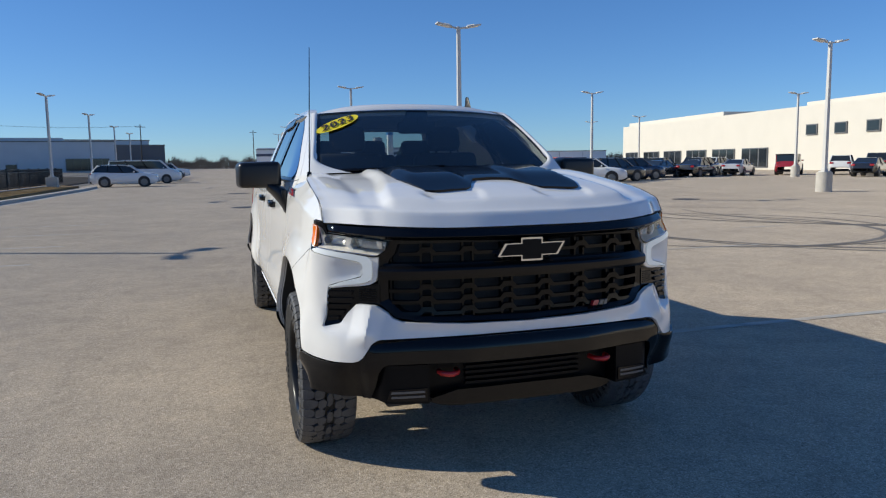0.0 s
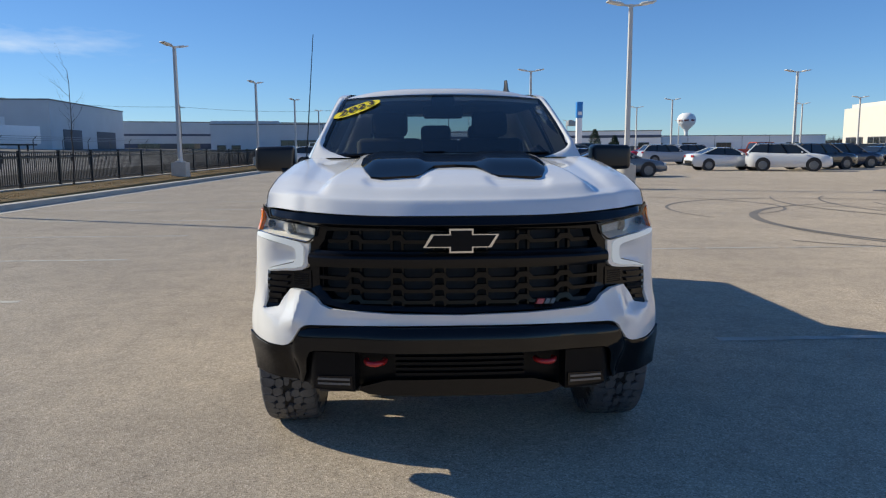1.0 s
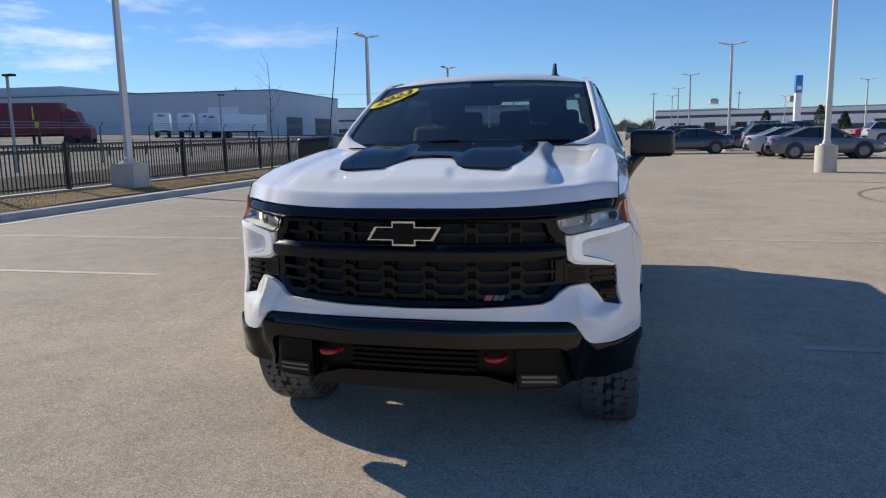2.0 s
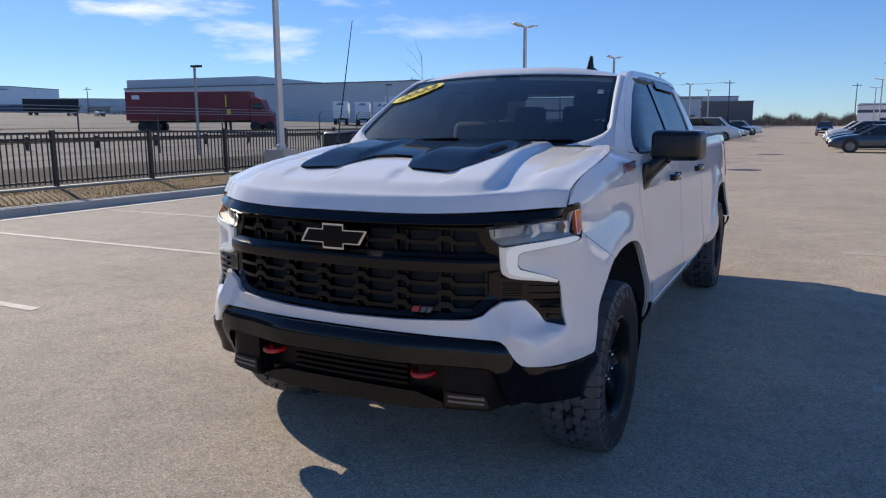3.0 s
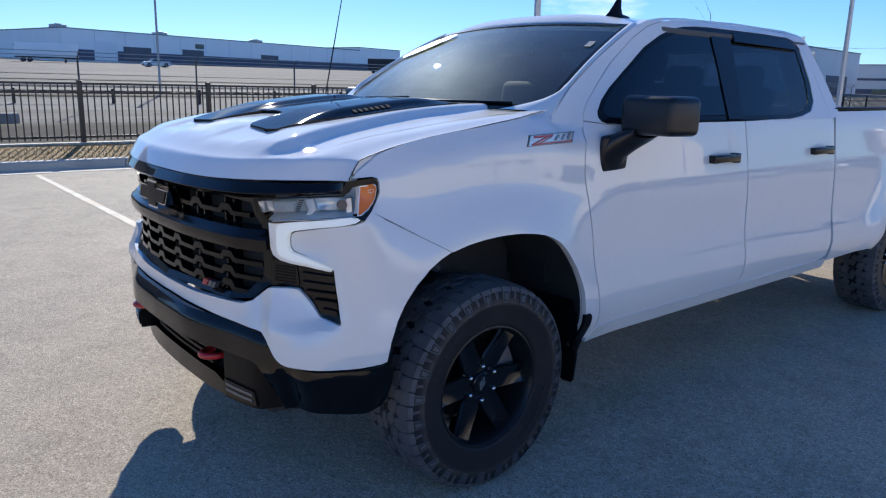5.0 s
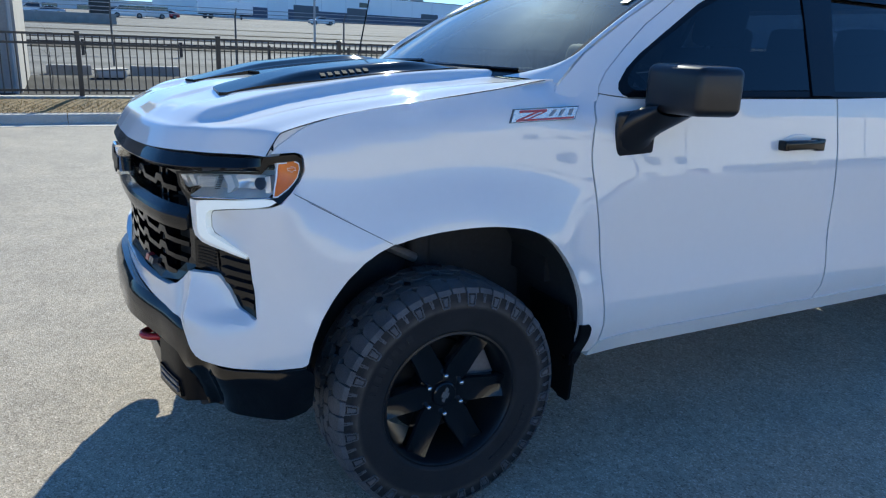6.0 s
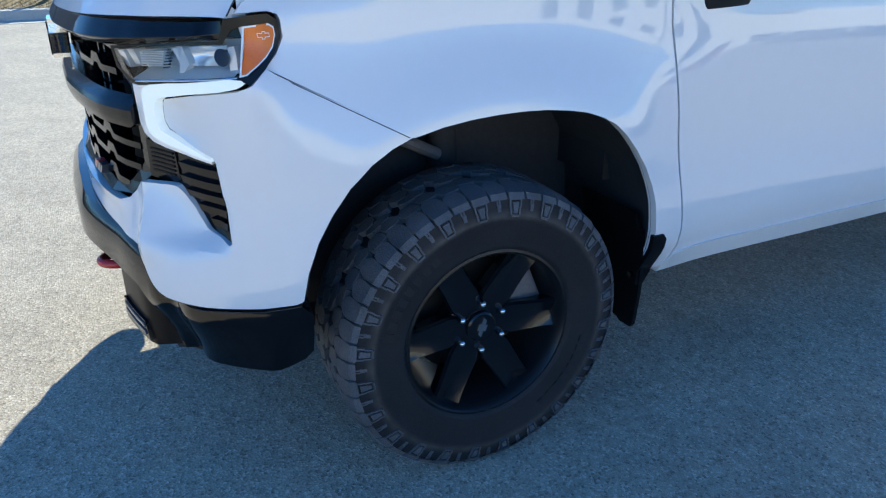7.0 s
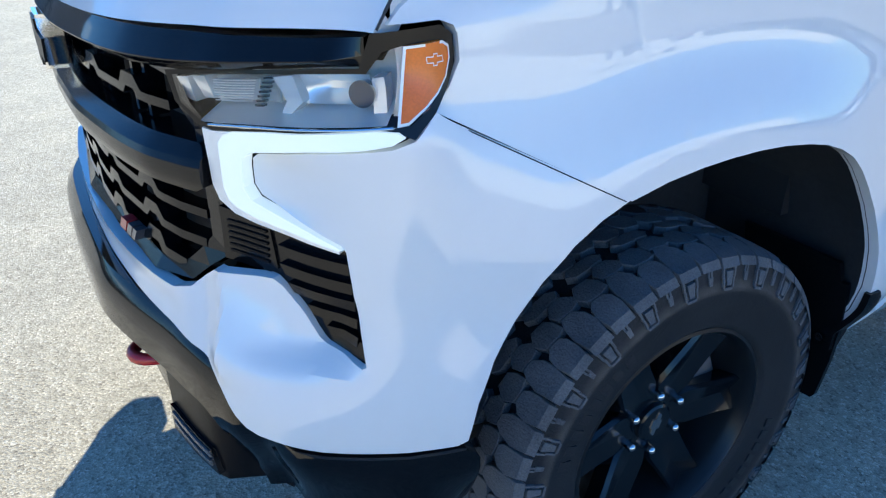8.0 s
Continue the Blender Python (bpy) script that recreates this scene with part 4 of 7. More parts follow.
def build_front(t):
    """Fascia, bumper, grille and lamps."""
    skin = [(0, 0.765), (0.3, 0.770), (0.58, 0.787), (0.625, 0.803), (0.655, 0.832), (0.685, 0.860), (0.70, 0.864), (0.765, 0.864), (0.785, 0.862), (0.835, 0.818), (0.873, 0.776), (0.884, 0.769), (0.940, 0.756), (0.945, 0.760), (0.932, 0.810), (0.922, 0.865), (0.918, 0.90), (0.914, 0.936), (0.908, 0.9455), (0.863, 0.961), (0.80, 0.977), (0.765, 0.986), (0.752, 1.001), (0.752, 1.029), (0.756, 1.042), (0.773, 1.053),
            (0.871, 1.073), (0.947, 1.085), (0.985, 1.091), (1.016, 1.102), (1.047, 1.1335), (1.35, 0.9745)]
    arch = [(1.6 + y, z) for y, z in reversed(ARCH) if y < -0.27]
    skin += arch + [(1.075, 0.622), (1.0, 0.610), (0.90, 0.604), (0.81, 0.609), (0.785, 0.616), (0.765, 0.630), (0.735, 0.665), (0.715, 0.692), (0.69, 0.708), (0.66, 0.713), (0.4, 0.716), (0, 0.718)]

    def fascia_fn(u, z, d):
        f = nose_fn(horn_lift(u, z))
        return f(u, z, d)
    part("front_fascia", patch(inset(sym(skin), 0.0009), fascia_fn, 0.011, 0.022, 0.003), PAINT, t, "white front fascia framing the grille", angle=22)
    # black strip below the hood
    foot = spline([(0, 1.148), (0.4, 1.150), (0.64, 1.155), (0.72, 1.163), (0.79, 1.170), (0.93, 1.184)])
    head_line = spline([(0, 1.200), (0.3, 1.203), (0.6, 1.209), (0.85, 1.214), (0.93, 1.220)])
    section = ((0.0, -0.040), (0.0, 0.000), (0.04, 0.004), (0.28, 0.019), (0.32, 0.0195), (0.36, 0.018), (0.70, 0.009), (1.0, -0.001), (1.0, -0.050))

    def trim_at(a, b):
        u = mixed(-0.932, 0.932, a)
        k, q = section[round(b * 8)]
        return nose_fn(mixed(q, min(q, -0.004), smooth(0.88, 0.93, abs(u))))(u, mixed(foot(abs(u)), head_line(abs(u)), k), 0)
    part("upper_trim", grid(trim_at, 120, 8), GLOSS_BLACK, t, "gloss black trim below the hood edge", angle=30)
    # grille
    g_out = [(0, 1.155), (0.64, 1.158), (0.67, 1.10), (0.692, 1.07), (0.70, 0.95), (0.70, 0.86), (0.66, 0.83), (0.62, 0.795), (0.5, 0.775), (0, 0.760)]
    grille = part("grille_back", patch(sym(g_out), nose_fn(-0.085), 0.08, 0.0), SHADOW_BLACK, t, "dark grille opening")
    bar = [(0, 1.046), (0.5, 1.046), (0.66, 1.046), (0.675, 1.03), (0.675, 0.985), (0.66, 0.975), (0.5, 0.976), (0, 0.976)]

    def bar_fn(u, z, d):
        q = 0.014 - 0.026 * clamp((z - 1.022) / 0.020) - 0.006 * clamp((0.992 - z) / 0.016)
        return nose_fn(q)(u, z, d)
    part("grille_bar", patch(sym(bar), bar_fn, 0.010, 0.08, 0.004), SATIN_BLACK, t, "wide satin black grille bar", angle=24)
    frame_o = [(0, 1.150), (0.638, 1.152), (0.655, 1.105), (0.682, 1.07), (0.684, 0.95), (0.684, 0.868), (0.65, 0.838), (0.615, 0.806), (0.5, 0.785), (0, 0.772)]
    inner = [(0, 1.132), (0.605, 1.134), (0.62, 1.09), (0.645, 1.06), (0.648, 0.95), (0.648, 0.885), (0.625, 0.86), (0.59, 0.828), (0.5, 0.806), (0, 0.794)]
    fn = nose_fn(-0.012)
    bm = bmesh.new()
    a = [bm.verts.new(fn(u, z, 0.0)) for u, z in sym(frame_o)]
    b = [bm.verts.new(fn(u, z, 0.012)) for u, z in sym(inner)]
    c = [bm.verts.new(fn(u, z, 0.08)) for u, z in sym(inner)]
    n = len(a)
    for i in range(n):
        j = (i + 1) % n
        bm.faces.new((a[i], a[j], b[j], b[i]))
        bm.faces.new((b[i], b[j], c[j], c[i]))
    bmesh.ops.recalc_face_normals(bm, faces=bm.faces)
    part("grille_frame", bm, SATIN_BLACK, t, "satin black grille frame", flat=True)
    # slats with raised teeth, and the uprights behind
    for z, lim in ((1.092, 0.60), (0.925, 0.645), (0.872, 0.635), (0.822, 0.585)):
        half = []
        teeth = [0.095 + 0.19 * i for i in range(4) if 0.095 + 0.19 * i < lim - 0.06]
        low = z - 0.011
        top = [(0.0, z + 0.004)]
        for x in teeth:
            top += [(x - 0.042, z + 0.004), (x - 0.022, z + 0.026), (x + 0.022, z + 0.026), (x + 0.042, z + 0.004)]
        top += [(lim, z + 0.004)]
        bottom = [(lim, low)]
        for x in reversed(teeth):
            bottom += [(x + 0.030, low), (x + 0.014, low + 0.014), (x - 0.014, low + 0.014), (x - 0.030, low)]
        bottom += [(0.0, low)]
        part("slat", patch(sym(top + bottom), nose_fn(-0.022), 0.06, 0.030, 0.003), GRILLE_BLACK, grille)
    for x in [0.07 + 0.19 * i for i in range(4)] + [0.12 + 0.19 * i for i in range(3)]:
        for s in (-1, 1):
            for z0, z1 in ((1.05, 1.135), (0.80 + 0.03 * smooth(0.4, 0.64, x), 0.972)):
                bm = patch([(s * (x - 0.005), z0), (s * (x + 0.005), z0), (s * (x + 0.005), z1), (s * (x - 0.005), z1)], nose_fn(-0.040), 0.1, 0.03, 0)
                part("upright", bm, GRILLE_BLACK, grille)
    # emblem: a plain slanted cross with a bright edge
    half = [(0, 1.155), (0.055, 1.155), (0.055, 1.128), (0.175, 1.128), (0.138, 1.063), (0.055, 1.063), (0.055, 1.037), (-0.055, 1.037), (-0.055, 1.063), (-0.175, 1.063), (-0.138, 1.128), (-0.055, 1.128), (-0.055, 1.155)]
    half = [(x * 0.94, 1.099 + (z - 1.096) * 0.90) for x, z in half]
    mid = [(x * 0.91 if abs(x) > 0.06 else x * 0.86, 1.099 + (z - 1.099) * 0.84) for x, z in half]
    em = part("emblem", patch(half, nose_fn(0.030), 0.06, 0.045, 0.006), CHROME, t, "black emblem shape with a chrome edge")
    part("emblem_face", patch(mid, nose_fn(0.034), 0.06, 0.006, 0.002), PLASTIC, em)
    # little grille badge
    for k, (x0, w) in enumerate(((0.338, 0.030), (0.375, 0.022), (0.402, 0.017))):
        bm = patch([(x0, 0.806), (x0 + w, 0.806), (x0 + w + 0.010, 0.828), (x0 + 0.010, 0.828)], nose_fn(-0.006), 0.05, 0.02, 0.002)
        part("grille_badge_shape", bm, BADGE_RED if k == 0 else BADGE_EDGE, t, "red badge shape" if k == 0 else "dark badge shape")
    # lamps, vents, both sides
    for s in (1, -1):
        def on(poly):
            return [(s * u, z) for u, z in poly]
        hl = [(0.637, 1.150), (0.79, 1.167), (0.934, 1.179), (0.955, 1.206), (0.980, 1.2125), (0.985, 1.117), (0.86, 1.101), (0.73, 1.083), (0.694, 1.079), (0.676, 1.085), (0.648, 1.108)]
        head = part("headlamp", patch(on(hl), nose_fn(-0.065), 0.05, 0.0), BEZEL, t, "clear headlamp with bright reflectors")
        part("lamp_surround", ring_strip(on([(0.632, 1.152), (0.79, 1.170), (0.926, 1.182), (0.942, 1.225), (0.979, 1.2305), (1.055, 1.2355), (1.088, 1.221), (1.090, 1.188), (1.070, 1.158), (1.046, 1.131), (1.014, 1.1025), (0.985, 1.112), (0.86, 1.098), (0.73, 1.080), (0.694, 1.076), (0.672, 1.082), (0.643, 1.108)]),
                                         on([(0.645, 1.147), (0.79, 1.164), (0.936, 1.176), (0.957, 1.204), (0.982, 1.2125), (1.055, 1.2185), (1.073, 1.213), (1.074, 1.188), (1.054, 1.162), (1.031, 1.138), (1.004, 1.119), (0.983, 1.1165), (0.86, 1.102), (0.73, 1.084), (0.697, 1.081), (0.679, 1.087), (0.652, 1.109)]), nose_fn(0.001)), SATIN_BLACK, head)
        lens = part("lens", patch(on(hl), nose_fn(-0.001), 0.05, 0.0), LENS, head, "clear lamp cover")
        lens.visible_shadow = False
        def held(depth, poly, material, name, label="", thick=0.004, fold=0.0, step=0.02, bowl=0.0):
            """A piece inside the lamp, behind its cover, facing a little down and hollowed by bowl."""
            us, zs = [q[0] for q in poly], [q[1] for q in poly]
            u0, u1, z0, z1 = min(us), max(us), min(zs), max(zs)

            def f(u, z, d):
                hollow = math.sin(math.pi * clamp((abs(u) - u0) / (u1 - u0))) * math.sin(math.pi * clamp((z - z0) / (z1 - z0)))
                return nose_fn(-depth - bowl * hollow - 0.45 * (z1 - z))(u, z, d)
            return part(name, patch(on(poly), f, step, thick, fold), material, head, label)
        # two bright bowls, the first behind a ribbed lens
        held(0.022, [(0.690, 1.110), (0.790, 1.117), (0.800, 1.158), (0.690, 1.146)], REFLECTOR, "reflector", step=0.010, bowl=0.030)
        held(0.016, [(0.838, 1.124), (0.938, 1.130), (0.935, 1.172), (0.834, 1.162)], REFLECTOR, "reflector", step=0.010, bowl=0.026)
        ribbed = held(0.026, [(0.684, 1.108), (0.758, 1.118), (0.770, 1.150), (0.684, 1.141)], RIBBED_LENS, "ribbed_lens", "grey ribbed projector lens")
        for i in range(9):
            z = 1.1115 + i * 0.0036
            rib = tube([nose_fn(-0.0245)(s * mixed(0.686, mixed(0.756, 0.766, i / 8), k / 5), z + 0.008 * k / 5, 0) for k in range(6)], 0.0009, 5)
            part("rib", rib, BEZEL, ribbed)
        for i in range(7):
            z = mixed(1.114, 1.152, i / 6)
            held(0.018, [(0.764 + 0.003 * i, z), (0.780 + 0.003 * i, z + 0.002), (0.781 + 0.003 * i, z + 0.0055), (0.765 + 0.003 * i, z + 0.0035)], LENS_DARK, "rib", thick=0.008)
        bm = bmesh.new()
        rod(bm, nose_fn(-0.030)(s * 0.929, 1.149, 0), nose_fn(-0.012)(s * 0.929, 1.149, 0), 0.016, 0.018, 24)
        part("barrel", bm, LENS_DARK, head, "dark round lamp barrel")
        # bright blocks between them
        held(0.005, [(0.644, 1.108), (0.656, 1.104), (0.664, 1.146), (0.645, 1.143)], REFLECTOR, "bright_rib", thick=0.03, fold=0.003)
        held(0.009, [(0.669, 1.112), (0.684, 1.113), (0.686, 1.149), (0.667, 1.146)], REFLECTOR, "bright_rib", thick=0.03, fold=0.003)
        held(0.006, [(0.796, 1.1005), (0.811, 1.1030), (0.845, 1.129), (0.836, 1.165), (0.806, 1.160), (0.818, 1.1275)], REFLECTOR, "bright_rib", "bright bent divider", thick=0.035, fold=0.004)
        held(0.008, [(0.9455, 1.121), (0.965, 1.123), (0.957, 1.172), (0.9405, 1.169)], REFLECTOR, "bright_rib", thick=0.03, fold=0.003)
        held(0.002, [(0.972, 1.118), (0.983, 1.119), (0.982, 1.2120), (0.972, 1.2105)], BEZEL, "bright_rib", thick=0.02, fold=0.003)
        # sloping floor of the lamp, and the bright line along its foot

        def floor_at(a, b):
            u = mixed(0.672, 0.972, a)
            z = 1.0845 + (u - 0.69) * 0.117
            return nose_fn(mixed(-0.004, -0.060, b))(s * u, z + mixed(0.0, 0.020, b), 0)
        part("lamp_floor", grid(floor_at, 24, 4), BEZEL, head, "grey sloping lamp floor")
        line = [nose_fn(0.0005)(s * mixed(0.690, 0.982, i / 20), 1.0825 + (mixed(0.690, 0.982, i / 20) - 0.69) * 0.117, 0) for i in range(21)]
        part("bright_line", tube(line, 0.0022, 8), CHROME, head, "bright line along the lamp's foot")
        amber = [(0.984, 1.2125), (1.01, 1.2155), (1.053, 1.2175), (1.071, 1.211), (1.074, 1.195), (1.064, 1.172), (1.044, 1.154), (1.024, 1.139), (1.002, 1.121), (0.987, 1.118)]
        side_lens = part("amber_lens", patch(on(amber), nose_fn(0.003), 0.02, 0.02, 0.003), AMBER, head, "amber side lens")
        part("lens_outline", ring_strip(on(amber), on(inset(amber, 0.0035)), nose_fn(0.0040)), BEZEL, side_lens, "pale line round the amber lens")
        cross = [(1.016, 1.1915), (1.028, 1.1915), (1.028, 1.188), (1.038, 1.188), (1.038, 1.1915), (1.056, 1.1915), (1.052, 1.200), (1.038, 1.200), (1.038, 1.2035), (1.028, 1.2035), (1.028, 1.200), (1.014, 1.200)]
        part("lens_mark", ring_strip(on(cross), on(inset(cross, 0.0012)), nose_fn(0.0040)), BEZEL, side_lens, "pale cross-shaped mark")
        drl = [(0.704, 1.059), (0.718, 1.073), (0.735, 1.080), (0.806, 1.091), (0.865, 1.098), (0.959, 1.112), (0.99, 1.112), (1.0, 1.106), (0.984, 1.0965), (0.947, 1.088), (0.871, 1.076), (0.770, 1.056), (0.752, 1.045), (0.748, 1.030), (0.748, 1.0), (0.762, 0.983), (0.80, 0.974), (0.863, 0.959), (0.912, 0.941), (0.905, 0.9385), (0.835, 0.950), (0.772, 0.955), (0.734, 0.962), (0.712, 0.972), (0.704, 0.990)]
        part("daytime_lamp", patch(on(drl), nose_fn(0.004), 0.03, 0.02, 0.004), LAMP_WHITE, head, "lit white hook-shaped lamp strip")
        edge = [(0.678, 1.076), (0.694, 1.074), (0.728, 1.078), (0.716, 1.072), (0.702, 1.059), (0.702, 0.990), (0.710, 0.971), (0.733, 0.960), (0.772, 0.953), (0.835, 0.948), (0.905, 0.937), (0.905, 0.932), (0.83, 0.941), (0.76, 0.945), (0.716, 0.951), (0.690, 0.967), (0.682, 0.99)]
        part("lamp_edge", patch(on(edge), nose_fn(0.0), 0.05, 0.03, 0.003), BEZEL, head)
        vent = [(0.675, 0.955), (0.75, 0.948), (0.920, 0.942), (0.927, 0.865), (0.947, 0.762), (0.942, 0.752), (0.880, 0.763), (0.865, 0.773), (0.830, 0.814), (0.780, 0.856), (0.675, 0.860)]
        v = part("corner_vent", patch(on(vent), lambda u, z, d: nose_fn(-0.014 + min(0.0, horn_lift(u, z)))(u, z, d), 0.03, 0.0), SATIN_BLACK, t, "black ribbed corner vent")
        for i in range(5):
            z = 0.912 - i * 0.030
            x0 = 0.798 + max(0.0, (0.862 - z)) * 1.15
            x1 = 0.9135 + 0.10 * (0.936 - z)
            bm = patch(on([(x0 + 0.010, z - 0.008), (x1, z - 0.012), (x1, z + 0.005), (x0, z + 0.008)]), lambda u, z, d: nose_fn(-0.001 + min(0.0, horn_lift(u, z)))(u, z, d), 0.03, 0.014, 0.004)
            part("slat", bm, SATIN_BLACK, v)
        part("vent_blank", patch(on([(0.678, 0.950), (0.775, 0.942), (0.785, 0.872), (0.768, 0.862), (0.678, 0.862)]), nose_fn(-0.010), 0.04, 0.02, 0.004), SATIN_BLACK, v)
        for i in range(6):
            z = 0.878 + i * 0.010
            part("rib", patch(on([(0.69, z), (0.77, z), (0.77, z + 0.004), (0.69, z + 0.004)]), nose_fn(-0.007), 0.05, 0.006, 0), PLASTIC, v)
    # black lower bumper, wings and all
    bump = [(0, 0.714), (0.4, 0.712), (0.66, 0.709), (0.69, 0.704), (0.715, 0.688), (0.735, 0.661), (0.765, 0.627), (0.785, 0.613), (0.81, 0.606), (0.90, 0.601), (1.0, 0.607), (1.085, 0.622), (1.105, 0.60), (1.11, 0.478), (1.09, 0.458), (1.0, 0.450), (0.90, 0.442), (0.80, 0.430), (0.745, 0.424), (0.712, 0.48), (0.685, 0.560), (0.665, 0.588), (0.64, 0.598), (0.4, 0.603), (0, 0.605)]

    def bump_fn(u, z, d):
        a = abs(u)
        q = 0.020 * smooth(0.715, 0.680, z) * smooth(0.80, 0.74, a) + 0.010 - 0.038 * smooth(0.25, 0.58, a) * smooth(0.90, 0.78, a)
        q -= mixed(0.055, 0.004, smooth(0.80, 1.06, a)) * smooth(0.60, 0.43, z) * smooth(0.60, 0.70, a)
        q += 0.004 * smooth(0.60, 0.585, z) * smooth(0.80, 0.86, a)
        return nose_fn(q)(u, z, d)
    part("lower_bumper", patch(sym(bump), bump_fn, 0.022, 0.10, 0.010), GLOSS_BLACK, t, "gloss black lower bumper", angle=40)
    val = [(0, 0.612), (0.63, 0.606), (0.685, 0.57), (0.716, 0.46), (0.80, 0.43), (0.78, 0.412), (0.60, 0.398), (0.46, 0.386), (0.40, 0.374), (0.33, 0.370), (0, 0.368)]

    def val_fn(u, z, d):
        q = -0.105 - 0.07 * smooth(0.45, 0.34, z) + 0.035 * smooth(0.42, 0.38, z) * smooth(0.50, 0.30, abs(u))
        return nose_fn(q)(u, z, d)
    part("valance", patch(sym(val), val_fn, 0.04, 0.10, 0.008), PLASTIC, t, "black textured lower valance")
    for i in range(5):
        z = 0.585 - i * 0.025
        part("lower_slat", patch(sym([(0, z), (0.30, z), (0.30, z - 0.012), (0, z - 0.012)]), nose_fn(-0.072), 0.1, 0.03, 0.003), PLASTIC, t)
    lip = [(0, 0.458), (0.34, 0.454), (0.42, 0.432), (0.46, 0.422), (0.465, 0.404), (0.42, 0.388), (0.33, 0.380), (0, 0.380)]
    part("lower_lip", patch(sym(lip), lambda u, z, d: nose_fn(-0.060)(u, z, d), 0.04, 0.10, 0.010), SATIN_BLACK, t, "satin black lower lip")
    for s in (1, -1):
        bm = patch([(s * 0.475, 0.590), (s * 0.680, 0.590), (s * 0.810, 0.450), (s * 0.800, 0.425), (s * 0.740, 0.424), (s * 0.660, 0.416), (s * 0.475, 0.410)], lambda u, z, d: nose_fn(-0.024 - 0.055 * smooth(0.64, 0.73, abs(u)))(u, z, d), 0.03, 0.08, 0.006)
        part("bumper_pad", bm, PLASTIC, t, "textured bumper pad beside the hook")
        fog = part("fog_lamp", patch([(s * 0.485, 0.484), (s * 0.634, 0.480), (s * 0.650, 0.430), (s * 0.485, 0.424)], nose_fn(-0.016), 0.06, 0.02, 0.003), SATIN_BLACK, t, "slim fog lamp")
        for k in range(2):
            z = 0.474 - k * 0.021
            part("lamp_bar", patch([(s * 0.495, z), (s * 0.628, z - 0.002), (s * 0.632, z - 0.012), (s * 0.495, z - 0.010)], nose_fn(-0.013), 0.05, 0.01, 0.002), FOG_GLASS, fog)
        # tow hook: a closed loop lying flat
        pts = [(s * 0.383 + 0.042 * math.cos(a), -0.858 - 0.058 * max(-0.2, math.sin(a)), 0.550) for a in [math.pi * (-0.12 + 1.24 * i / 14) for i in range(15)]]

        def bar_at(u, v, pts=pts):
            i = round(u * 14)
            p, q = Vector(pts[max(0, i - 1)]), Vector(pts[min(14, i + 1)])
            side = (q - p).normalized().cross(Vector((0, 0, 1)))
            return Vector(pts[i]) + (side * math.cos(2 * math.pi * v) + Vector((0, 0, math.sin(2 * math.pi * v)))) * 0.0125
        bm = grid(bar_at, 14, 10)
        part("tow_hook", bm, RED, t, "red tow hook", angle=60)


def horn_lift(u, z):
    """Relief of the white fascia: a faceted horn beside the grille, a scoop under the vent, a chamfer above the bumper."""
    a = abs(u)
    top = mixed(0.745, 0.700, clamp((z - 0.70) / 0.16))
    ridge = max(0.0, 1 - abs(a - top) / (0.060 if a < top else 0.095))
    q = 0.034 * ridge * smooth(0.660, 0.745, z) * smooth(0.905, 0.86, z)
    # a facet running back from the horn to the vent's edge, ending in a ledge under the vent
    deep = clamp((0.868 - z) / 0.097)
    brink = 0.785 + 1.06 * (0.862 - clamp(z, 0.769, 0.862))
    q -= 0.034 * deep * clamp((a - 0.742) / (brink - 0.742)) * smooth(0.950, 0.905, a) * smooth(0.722, 0.764, z - 0.010 * smooth(0.80, 0.92, a))
    q -= 0.012 * smooth(0.66, 0.55, a) * smooth(0.80, 0.74, z)
    q -= 0.014 * smooth(0.95, 0.80, a) * smooth(1.075, 1.03, z) * smooth(0.95, 0.99, z)
    return q


ARM_GREY = mat("dull_arm_steel", (0.16, 0.16, 0.165), 0.55, metal=0.3, var=0.2)


